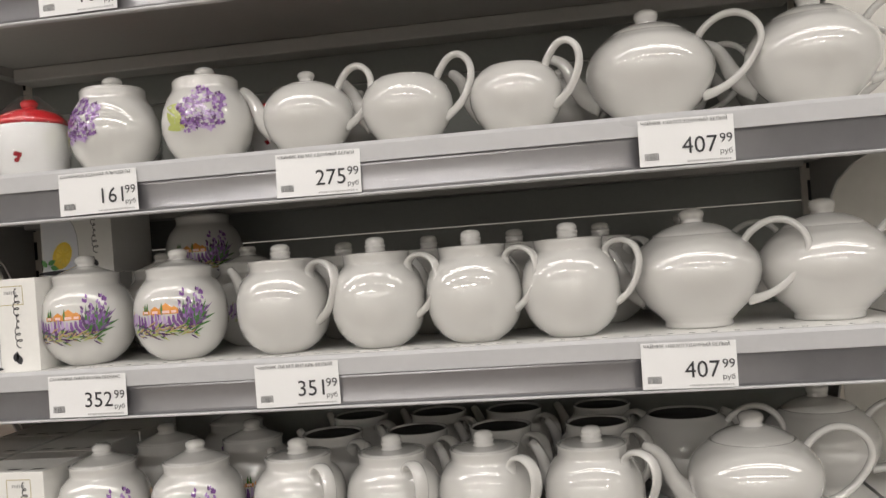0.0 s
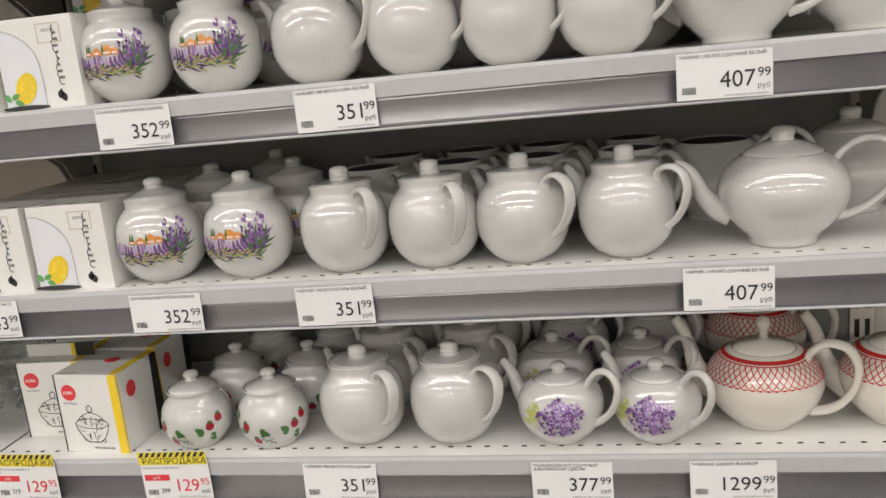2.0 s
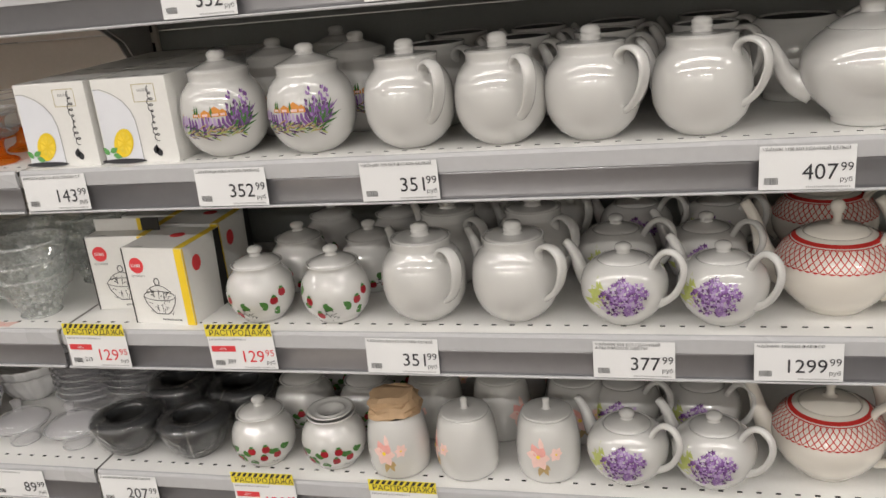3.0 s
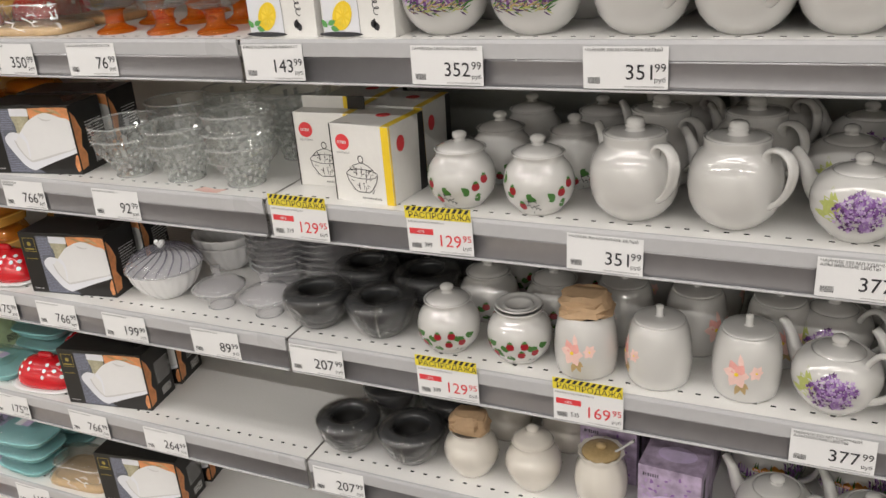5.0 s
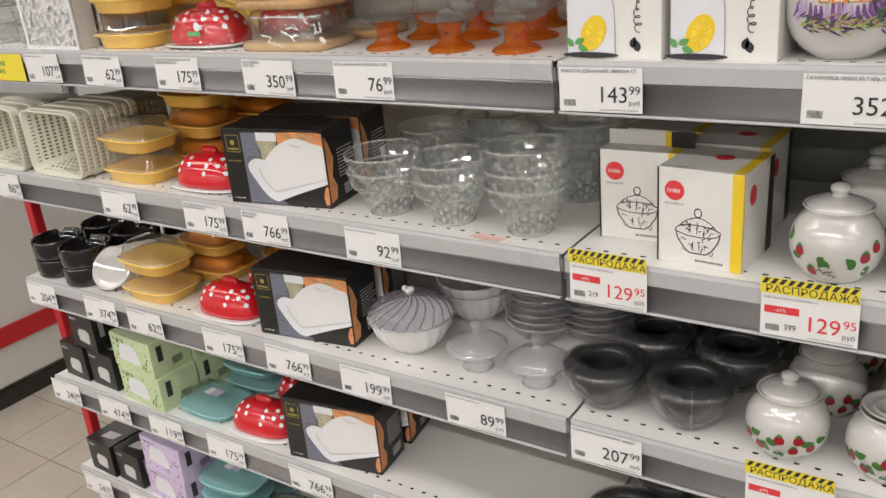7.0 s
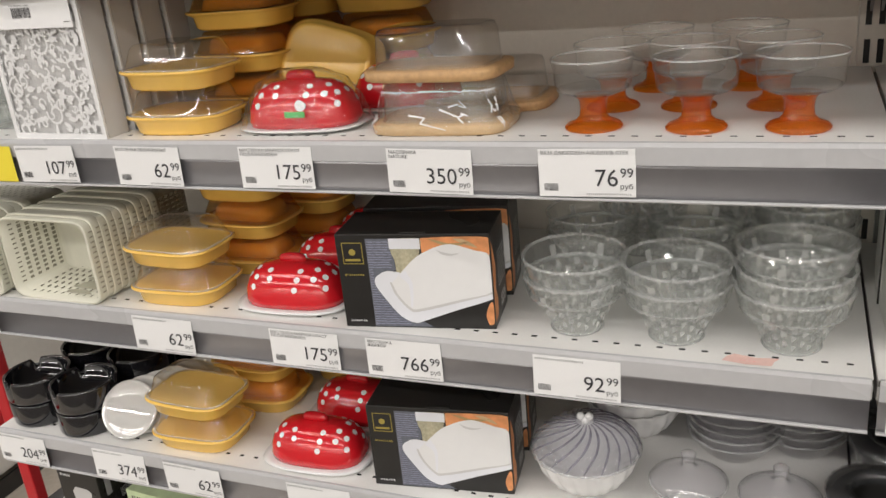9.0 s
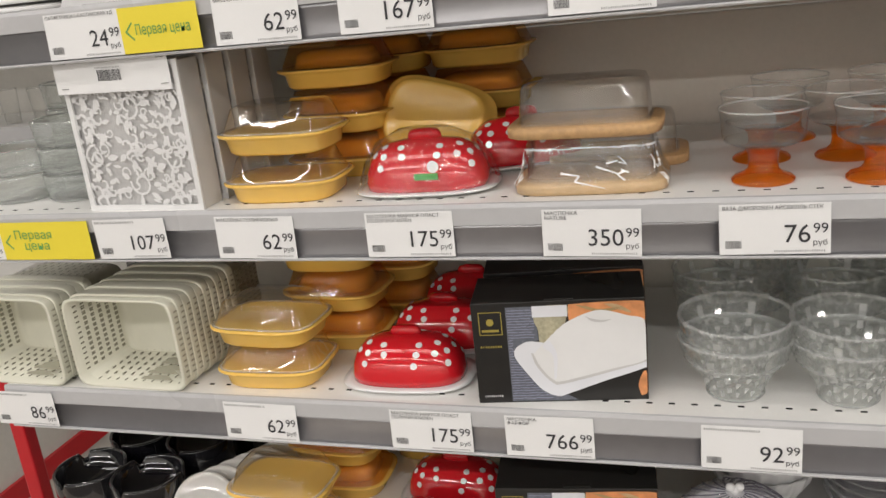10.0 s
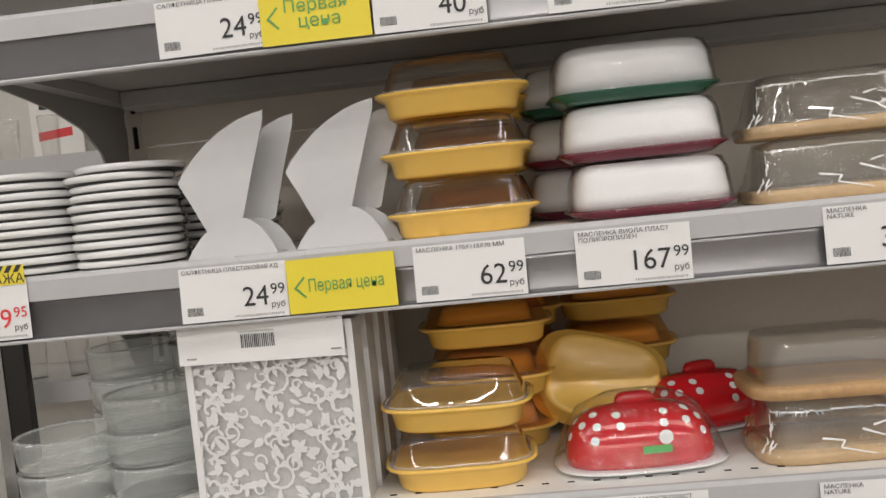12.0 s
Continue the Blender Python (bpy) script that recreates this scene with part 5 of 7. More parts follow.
def cloche_box(kind):
    """Carton of a glass lemon cloche: white print panel with a script mark, and a cut-out picture half."""
    root = thing("cloche_carton", "white carton with a glass dome and lemon picture, black script", "box", "glass dome cartons")
    w, d, h = 0.117, 0.118, 0.120
    part("carton", box_bm(0, w, 0, d, 0, h, 0.0008), BOXWHITE, root, smooth=False)
    bm = bmesh.new()
    dome = [(0.004, 0.004), (0.004, 0.070), (0.007, 0.083), (0.014, 0.092), (0.020, 0.096), (0.021, 0.102), (0.026, 0.105), (0.030, 0.102), (0.031, 0.097)]
    arc = [(0.031, 0.097), (0.045, 0.088), (0.056, 0.074), (0.060, 0.060), (0.061, 0.004)]
    flat(bm, [(0.002, 0.003), (0.061, 0.003), (0.060, 0.060), (0.056, 0.074), (0.045, 0.088), (0.031, 0.097), (0.012, 0.105), (0.002, 0.107)], 0, 0.0003)
    part("picture_panel", bm, PRINTWHITE, root, "pale picture panel", smooth=False)
    bm = bmesh.new()
    pts = [(0.002, 0.106), (0.014, 0.106), (0.031, 0.099), (0.045, 0.089), (0.0555, 0.075), (0.0600, 0.060), (0.0612, 0.040), (0.0612, 0.004)]
    for (xa, za), (xb, zb) in zip(pts, pts[1:]):
        l = math.hypot(xb - xa, zb - za)
        nx, nz = -(zb - za) / l * 0.0005, (xb - xa) / l * 0.0005
        flat(bm, [(xa + nx, za + nz), (xb + nx, zb + nz), (xb - nx, zb - nz), (xa - nx, za - nz)], 0, 0.0007)
    part("dome_outline", bm, GREYINK, root, "dark glass dome outline", smooth=False)
    bm = bmesh.new()
    flat(bm, disc_pts(0.030, 0.0045, 0.036, 0.0035, 20), 0, 0.0018)
    part("dome_base", bm, INK, root, "dark round base of the dome", smooth=False)
    bm = bmesh.new()
    flat(bm, disc_pts(0.034, 0.030, 0.0150, 0.0215, 24, -0.45), 0, 0.0009)
    part("lemon", bm, YELLOWPRINT, root, "halved lemon picture", smooth=False)
    bm = bmesh.new()
    for k in range(8):
        a = 2 * math.pi * k / 8
        flat(bm, [(0.036 + 0.002 * math.cos(a), 0.030 + 0.003 * math.sin(a)), (0.036 + 0.0115 * math.cos(a - 0.3), 0.030 + 0.0165 * math.sin(a - 0.3)), (0.036 + 0.0115 * math.cos(a + 0.3), 0.030 + 0.0165 * math.sin(a + 0.3))], 0, 0.0013)
    part("lemon_segment", bm, LEMON, root, "pale lemon segment", smooth=False)
    bm = bmesh.new()
    for x, z, a in ((0.010, 0.018, 0.4), (0.014, 0.014, -0.3), (0.008, 0.014, 2.2)):
        flat(bm, leaf_pts(x, z, 0.014, 0.004, a), 0, 0.0016)
    part("mint_leaf", bm, GREENINK, root, "green mint leaf", smooth=False)
    # the maker's mark as a plain flowing line with two drops
    bm = bmesh.new()
    line = []
    for k in range(181):
        u = k / 180
        line.append((0.0885 + (0.0030 + 0.0016 * math.sin(11 * u)) * math.cos(2 * math.pi * 9 * u) + 0.001 * math.sin(17 * u), 0.032 + 0.074 * u - 0.0030 * math.sin(2 * math.pi * 9 * u)))
    for (xa, za), (xb, zb) in zip(line, line[1:]):
        l = math.hypot(xb - xa, zb - za) or 1
        nx, nz = -(zb - za) / l * 0.0006, (xb - xa) / l * 0.0006
        flat(bm, [(xa + nx, za + nz), (xb + nx, zb + nz), (xb - nx, zb - nz), (xa - nx, za - nz)], 0, 0.0005)
    flat(bm, leaf_pts(0.0815, 0.013, 0.014, 0.0045, 1.25), 0, 0.0006)
    flat(bm, leaf_pts(0.0900, 0.009, 0.015, 0.0050, 1.9), 0, 0.0006)
    part("script_mark", bm, INK, root, "black flowing mark", smooth=False)
    bm = bmesh.new()
    x0, x1, z0, z1 = 0.066, 0.080, 0.086, 0.110
    x0, x1 = 0.064, 0.098
    for q in ([(x0, z0), (x1, z0), (x1, z0 + 0.0007), (x0, z0 + 0.0007)], [(x0, z1), (x1, z1), (x1, z1 + 0.0007), (x0, z1 + 0.0007)], [(x0, z0), (x0 + 0.0007, z0), (x0 + 0.0007, z1), (x0, z1)], [(x1, z0), (x1 + 0.0007, z0), (x1 + 0.0007, z1), (x1, z1)]):
        flat(bm, q, 0, 0.0004)
    part("gold_frame", bm, GOLD, root, "thin gold frame", smooth=False)
    part("frame_text", bars_bm(0.072, 0.090, 0.100, 0.104, 7, 3, y=-0.0005), GREYINK, root, "small grey lettering", smooth=False)
    bm = bmesh.new()
    for k in range(3):
        x = 0.02 + 0.035 * k
        v = [bm.verts.new(p) for p in ((x, 0.012, h + 0.0004), (x + 0.016, 0.012, h + 0.0004), (x + 0.022, 0.018, h + 0.0004), (x + 0.004, 0.018, h + 0.0004))]
        bm.faces.new(v)
    part("top_slot", bm, BOXBLACK, root, "dark slots in the top flap", smooth=False)
    return root


def black_box(kind):
    """Black carton with a butter dish picture."""
    root = thing("butter_dish_carton", "black carton with a white butter dish and croissant picture", "box", "black butter dish cartons")
    w, d, h = 0.198, 0.086, 0.128
    part("carton", box_bm(0, w, 0, d, 0, h, 0.0008), BOXBLACK, root, smooth=False)
    bm = bmesh.new()
    flat(bm, [(0.040, 0.002), (0.118, 0.002), (0.100, 0.012), (0.072, 0.030), (0.050, 0.062), (0.056, 0.074), (0.076, 0.080), (0.074, h - 0.006), (0.040, h - 0.006)], 0, 0.0003)
    part("ribbed_panel", bm, BOXGREY, root, "dark grey ribbed print", smooth=False)
    bm, r5 = bmesh.new(), random.Random(5)
    for k in range(34):
        z = 0.005 + 0.0034 * k
        right = 0.072 if z > 0.080 else (0.046 if z > 0.056 else 0.052 + 0.9 * max(0.0, 0.05 - z))
        x = 0.041
        while x < right - 0.004:
            l = min(r5.uniform(0.006, 0.016), right - x)
            o = r5.uniform(-0.0005, 0.0005)
            flat(bm, [(x, z + o), (x + l, z - o), (x + l, z + 0.0013 - o), (x, z + 0.0011 + o)], 0, 0.0004)
            x += l + 0.0005
    tagged(part("rib_line", bm, RIBPRINT, root, "pale blue grey ribbed lines", smooth=False), kind="stuff")

    def blob(pts, lift):
        """A soft closed outline through a few points."""
        loop = curve_through(pts + pts[:1], 4)[:-1]
        b = bmesh.new()
        flat(b, [(min(max(p[0], 0.001), w - 0.001), min(max(p[1], 0.001), h - 0.001)) for p in loop], 0, lift)
        return b

    part("butter_print", blob([(0.071, 0.122), (0.110, 0.122), (0.109, 0.106), (0.104, 0.092), (0.094, 0.078), (0.082, 0.064), (0.077, 0.070), (0.076, 0.092), (0.072, 0.104)], 0.0005), OLIVEPRINT, root, "pale olive grained block print", smooth=False)
    strip_bm = bmesh.new()
    flat(strip_bm, [(0.0705, 0.1085), (0.1105, 0.1085), (0.1105, 0.1225), (0.0705, 0.1225)], 0, 0.0007)
    part("white_top_print", strip_bm, PRINTWHITE, root, "white printed block top", smooth=False)
    part("croissant_print", blob([(0.112, 0.123), (0.150, 0.1245), (0.192, 0.124), (0.1965, 0.118), (0.1965, 0.100), (0.178, 0.104), (0.150, 0.110), (0.128, 0.107), (0.114, 0.100), (0.1115, 0.110)], 0.0005), ORANGE, root, "orange croissant print", smooth=False)
    part("croissant_shade", blob([(0.120, 0.122), (0.132, 0.1165), (0.146, 0.1125), (0.162, 0.1135), (0.172, 0.118), (0.160, 0.1165), (0.145, 0.1160), (0.132, 0.1200)], 0.0007), BROWNLEAF, root, "brown croissant crust print", smooth=False)
    part("croissant_light", blob([(0.152, 0.122), (0.164, 0.1215), (0.176, 0.116), (0.182, 0.110), (0.172, 0.113), (0.160, 0.1175)], 0.0007), WOOD, root, "pale croissant fold print", smooth=False)
    part("front_croissant", blob([(0.190, 0.006), (0.197, 0.010), (0.197, 0.034), (0.193, 0.036), (0.187, 0.020)], 0.0005), ORANGE, root, "orange croissant tip print", smooth=False)
    side = bmesh.new()
    side.faces.new([side.verts.new((w + 0.0004, y, z)) for y, z in ((0.002, 0.008), (0.020, 0.012), (0.024, 0.034), (0.014, 0.050), (0.022, 0.078), (0.012, 0.104), (0.002, 0.118))])
    part("side_croissant", side, ORANGE, root, "orange croissant print on the side", smooth=False)
    part("dish_plate_print", blob([(0.0465, 0.067), (0.0515, 0.073), (0.068, 0.079), (0.110, 0.070), (0.190, 0.056), (0.197, 0.050), (0.197, 0.042), (0.150, 0.026), (0.108, 0.011), (0.094, 0.0075), (0.076, 0.017), (0.0585, 0.040), (0.0475, 0.058)], 0.0008), PRINTWHITE, root, "white plate print", smooth=False)
    part("plate_shade", blob([(0.066, 0.064), (0.072, 0.046), (0.088, 0.026), (0.102, 0.0235), (0.157, 0.0375), (0.197, 0.049), (0.197, 0.054), (0.150, 0.050)], 0.00095), PALEGREY, root, "grey printed shade line", smooth=False)
    part("dish_cover_print", blob([(0.069, 0.063), (0.087, 0.082), (0.104, 0.098), (0.120, 0.107), (0.134, 0.1125), (0.147, 0.1150), (0.161, 0.1125), (0.178, 0.107), (0.196, 0.101), (0.197, 0.075), (0.197, 0.052), (0.157, 0.041), (0.103, 0.0275), (0.090, 0.029), (0.076, 0.046)], 0.0011), PLASTICWHITE, root, "white dish cover print", smooth=False)
    part("knob_shade", blob([(0.130, 0.108), (0.138, 0.1015), (0.150, 0.1000), (0.160, 0.1035), (0.150, 0.1025), (0.139, 0.1045)], 0.0013), PALEGREY, root, "grey line under the printed knob", smooth=False)
    part("cover_fold_print", blob([(0.088, 0.080), (0.096, 0.062), (0.094, 0.034), (0.091, 0.031), (0.091, 0.060), (0.080, 0.072)], 0.0013), PRINTWHITE, root, "soft fold line of the cover print", smooth=False)
    bm = bmesh.new()
    x0, x1, z0, z1 = 0.008, 0.034, h - 0.040, h - 0.012
    t = 0.0010
    for q in ([(x0, z0), (x1, z0), (x1, z0 + t), (x0, z0 + t)], [(x0, z1), (x1, z1), (x1, z1 + t), (x0, z1 + t)], [(x0, z0), (x0 + t, z0), (x0 + t, z1), (x0, z1)], [(x1, z0), (x1 + t, z0), (x1 + t, z1), (x1, z1)]):
        flat(bm, q, 0, 0.0004)
    flat(bm, disc_pts(0.021, h - 0.024, 0.0045, 0.0045, 12), 0, 0.0004)
    flat(bm, [(0.011, h - 0.036), (0.031, h - 0.036), (0.031, h - 0.033), (0.011, h - 0.033)], 0, 0.0004)
    part("gold_emblem", bm, GOLD, root, "thin gold framed emblem", smooth=False)
    part("gold_text", bars_bm(0.008, 0.034, 0.072, 0.0745, 9, 2, y=-0.0005), GOLD, root, "small gold lettering", smooth=False)
    part("white_text", bars_bm(0.008, 0.030, 0.008, 0.0105, 9, 4, y=-0.0005), CARD, root, "small white lettering", smooth=False)
    bm = bmesh.new()
    rr = random.Random(4)
    for k in range(9):
        z = 0.088 - 0.0055 * k
        y = 0.034
        while y < 0.074:
            l = rr.uniform(0.004, 0.012)
            bm.faces.new([bm.verts.new(p) for p in ((w + 0.0004, y, z), (w + 0.0004, y + l, z), (w + 0.0004, y + l, z + 0.0018), (w + 0.0004, y, z + 0.0018))])
            y += l + 0.002
    for k in range(14):
        y = 0.044 + 0.0022 * k
        bm.faces.new([bm.verts.new(p) for p in ((w + 0.0004, y, 0.012), (w + 0.0004, y + 0.0012, 0.012), (w + 0.0004, y + 0.0012, 0.030), (w + 0.0004, y, 0.030))])
    part("side_text", bm, CARD, root, "white small print and bar code", smooth=False)
    part("top_tab", box_bm(0.085, 0.118, 0.002, 0.010, h + 0.0002, h + 0.0016, 0.0003), BOXBLACK, root, "black cardboard tab", smooth=False)
    return root


def butter_tray(deep=True):
    rows = [(0.050, 0.035, 0.004), (0.0575, 0.0415, 0.0005), (0.0610, 0.0450, 0.0), (0.0650, 0.0480, 0.003), (0.0680, 0.0500, 0.0115), (0.0755, 0.055, 0.0150), (0.0775, 0.0565, 0.0165), (0.0775, 0.0565, 0.0185), (0.0725, 0.0515, 0.0185), (0.065, 0.045, 0.0175)]
    if deep:
        rows = [(hx, hy, z + (0.0065 if z > 0.01 else 0.0)) for hx, hy, z in rows]
    return rect_loft(rows, 3.6, 48)


def butter_dish(kind):
    root = thing("butter_dish", "yellow plastic butter dish under a clear domed cover", "butter dish", "stacked yellow butter dishes")
    part("tray", butter_tray(), YELLOW, root, "yellow tray with a wide rim")
    part("cover", rect_loft([(0.0705, 0.0490, 0.0252), (0.0685, 0.0475, 0.028), (0.0605, 0.0405, 0.048), (0.0580, 0.0385, 0.0540), (0.0520, 0.0330, 0.0575), (0.020, 0.012, 0.0585)], 4.5, 48, cap0=False), CLEAR, root, "clear domed cover")
    part("cover_rim", rect_loft([(0.0700, 0.0485, 0.0252), (0.0735, 0.0515, 0.0254), (0.0740, 0.0520, 0.0268), (0.0705, 0.0490, 0.0274)], 4.5, 48, cap0=False, cap1=False), GLASSEDGE, root, "thin cover rim whitened for its glint")
    return root


def butter_dish_amber(kind):
    root = thing("butter_dish", "yellow plastic butter dish, cover tinted amber for back-row shade", "butter dish", "stacked yellow butter dishes")
    part("tray", butter_tray(), YELLOW, root, "yellow tray with a wide rim")
    # Deep amber film stands for the dim rear of the stacks.
    part("cover", rect_loft([(0.0705, 0.0490, 0.0252), (0.0605, 0.0405, 0.048), (0.0575, 0.0380, 0.0550), (0.020, 0.012, 0.0585)], 4.5, 48, cap0=False), SHADEDLID, root, "cover tinted amber for back-row shade")
    part("butter_insert", rect_loft([(0.056, 0.037, 0.0252), (0.050, 0.033, 0.042), (0.044, 0.028, 0.046)], 4, 32), YELLOW, root, "yellow inner tray")
    return root


def teal_dish(kind):
    root = thing("butter_dish", "teal plastic butter dish with a clear cover in film", "butter dish", "stacked teal butter dishes")
    part("tray", butter_tray(False), TEAL, root, "teal tray")
    part("cover", rect_loft([(0.0745, 0.0500, 0.0195), (0.072, 0.048, 0.022), (0.069, 0.045, 0.034), (0.060, 0.037, 0.0375), (0.02, 0.012, 0.038)], 6, 40, cap0=False), WRAP, root, "clear cover in film")
    bm = bmesh.new()
    for x0, m in ((-0.022, 0), (-0.004, 1)):
        bm.faces.new([bm.verts.new(p) for p in ((x0, -0.012, 0.0390), (x0 + 0.022, -0.014, 0.0390), (x0 + 0.024, 0.008, 0.0390), (x0 + 0.002, 0.010, 0.0390))]).material_index = m
    part("sticker", bm, [CARD, LILACBOX], root, "white and blue paper sticker", smooth=False)
    return root


def dome_point(rows, a, f, power, lift=0.0):
    """A point on a rounded-rectangle dome by angle and height share."""
    zs = [r[2] for r in rows]
    z = zs[0] + (zs[-1] - zs[0]) * f
    hx, hy = float(np.interp(z, zs, [r[0] for r in rows])) + lift, float(np.interp(z, zs, [r[1] for r in rows])) + lift
    c, s = math.cos(a), math.sin(a)
    return Vector((hx * math.copysign(abs(c) ** (2 / power), c), hy * math.copysign(abs(s) ** (2 / power), s), z + lift * 0.4))


RED_DOME = [(0.0740, 0.0440, 0.0065), (0.0745, 0.0445, 0.014), (0.0720, 0.0425, 0.028), (0.0660, 0.0375, 0.041), (0.0560, 0.0290, 0.052), (0.0420, 0.0180, 0.0590), (0.0200, 0.0070, 0.0620)]


def red_dish(kind, wrapped=False):
    root = thing("butter_dish", "red polka dot butter dish cover on a white tray", "butter dish", "red polka dot butter dishes")
    part("tray", rect_loft([(0.066, 0.040, 0.0), (0.070, 0.044, 0.001), (0.0860, 0.0560, 0.0050), (0.0865, 0.0565, 0.0065), (0.078, 0.048, 0.0062)], 3.0, 48), PLASTICWHITE, root, "white tray")
    part("cover", rect_loft(RED_DOME, 2.8, 56), RED, root, "glossy red cover")
    part("grip", rect_loft([(0.021, 0.0065, 0.0600), (0.020, 0.0065, 0.0670), (0.0165, 0.0055, 0.0715), (0.009, 0.003, 0.0730)], 2.6, 24), RED, root, "red moulded grip")
    bm = bmesh.new()
    for j, (f, n, off) in enumerate(((0.72, 14, 0.0), (0.88, 9, 0.25), (0.50, 16, 0.4))):
        for k in range(n):
            a = 2 * math.pi * (k + off) / n
            if j == 2 and k % 2:
                continue
            p = dome_point(RED_DOME, a, f, 2.8, 0.0006)
            da, df = dome_point(RED_DOME, a + 0.03, f, 2.8, 0.0006) - p, dome_point(RED_DOME, a, f + 0.03, 2.8, 0.0006) - p
            if da.length < 1e-6 or df.length < 1e-6:
                continue
            da.normalize()
            df = (df - da * df.dot(da)).normalized()
            n_out = da.cross(df)
            bm.faces.new([bm.verts.new(p + n_out * 0.0002 + da * 0.0044 * math.cos(t) + df * 0.0044 * math.sin(t)) for t in [2 * math.pi * i / 12 for i in range(12)]])
    part("white_dot", bm, PLASTICWHITE, root, "white polka dots", smooth=False)
    if wrapped:
        part("wrapping", rect_loft([(0.0875, 0.0575, 0.004), (0.084, 0.053, 0.014), (0.076, 0.046, 0.036), (0.060, 0.033, 0.060), (0.030, 0.010, 0.0745)], 2.8, 48, cap0=False), WRAP, root, "clear wrapping film")
        bm = bmesh.new()
        q = [(-0.004, 0.022), (0.024, 0.022), (0.024, 0.0295), (-0.004, 0.0295)]
        bm.faces.new([bm.verts.new((x, -0.0490, z)) for x, z in q])
        ob = part("green_sticker", bm, GREENINK, root, "small green sticker", smooth=False)
        bm = bmesh.new()
        bm.faces.new([bm.verts.new((x, -0.0492, z)) for x, z in disc_pts(0.019, 0.037, 0.0068, 0.0072, 16)])
        part("round_sticker", bm, CARD, root, "round white sticker", smooth=False)
    return root


def white_dish(kind):
    m, word = (DARKGREEN, "dark green") if kind == "white_dish_green" else (MAROON, "maroon")
    root = thing("butter_dish", "white butter dish on a " + word + " tray in clear film", "butter dish", "stacked white butter dishes")
    part("tray", rect_loft([(0.068, 0.042, 0.0), (0.074, 0.046, 0.003), (0.083, 0.053, 0.0085), (0.0835, 0.0535, 0.010), (0.077, 0.048, 0.010)], 4, 44), m, root, word + " tray")
    part("cover", rect_loft([(0.0770, 0.0490, 0.0105), (0.0765, 0.0485, 0.022), (0.0730, 0.0455, 0.043), (0.0700, 0.0425, 0.0500), (0.0640, 0.0370, 0.0540), (0.030, 0.018, 0.0550)], 4, 48), PLASTICWHITE, root, "white domed cover")
    part("wrapping", rect_loft([(0.0845, 0.0545, 0.008), (0.0800, 0.0515, 0.014), (0.0775, 0.0495, 0.040), (0.0720, 0.0445, 0.0525), (0.030, 0.018, 0.0560)], 4, 44, cap0=False), WRAP, root, "clear wrapping film")
    return root


def film_creases(rows, power, seed, count, parent, lift=0.0012):
    """White jagged strips painted as glints on folds of wrapping film over a dome: a pleated line round the top edge
    and loose folds at the corners.
    """
    rnd = random.Random(seed)
    bm = bmesh.new()

    def fold(pts, wd):
        pts = [dome_point(rows, a, f, power, lift) for a, f in pts]
        for p, q in zip(pts, pts[1:]):
            d = q - p
            n = Vector((p.x, p.y * 2.0, 0.03)).normalized()
            if d.length < 1e-5:
                continue
            u = d.cross(n).normalized() * wd * rnd.uniform(0.5, 1.3)
            bm.faces.new([bm.verts.new(v) for v in (p - u, q - u * 0.6, q + u * 0.6, p + u)])

    a = -math.pi * 0.90
    while a < -math.pi * 0.10:
        step = rnd.uniform(0.03, 0.07)
        fold([(a, 0.80 + rnd.uniform(-0.02, 0.02)), (a + step, 0.80 + rnd.uniform(-0.02, 0.02))], 0.0009)
        if rnd.random() < 0.45:
            fold([(a, 0.80), (a + rnd.uniform(-0.03, 0.03), 0.72)], 0.0004)
        a += step
    for i in range(count):
        a, f = rnd.choice((-2.62, -0.55, -1.5, -0.55, -2.62)) + rnd.uniform(-0.16, 0.16), rnd.uniform(0.12, 0.62)
        pts = [(a, f)]
        for k in range(rnd.choice((1, 2, 3))):
            a, f = a + rnd.uniform(-0.10, 0.10), min(max(f + rnd.uniform(-0.16, 0.16), 0.05), 0.78)
            pts.append((a, f))
        fold(pts, 0.0009)
    return tagged(part("crease_glint", bm, CREASE, parent, "white jagged strips painted as film glints", smooth=False), kind="stuff")


NATURE_FILM = [(0.0850, 0.0550, 0.004), (0.0848, 0.0548, 0.012), (0.078, 0.049, 0.022), (0.0715, 0.0425, 0.048), (0.0680, 0.0395, 0.0585), (0.055, 0.028, 0.0605)]


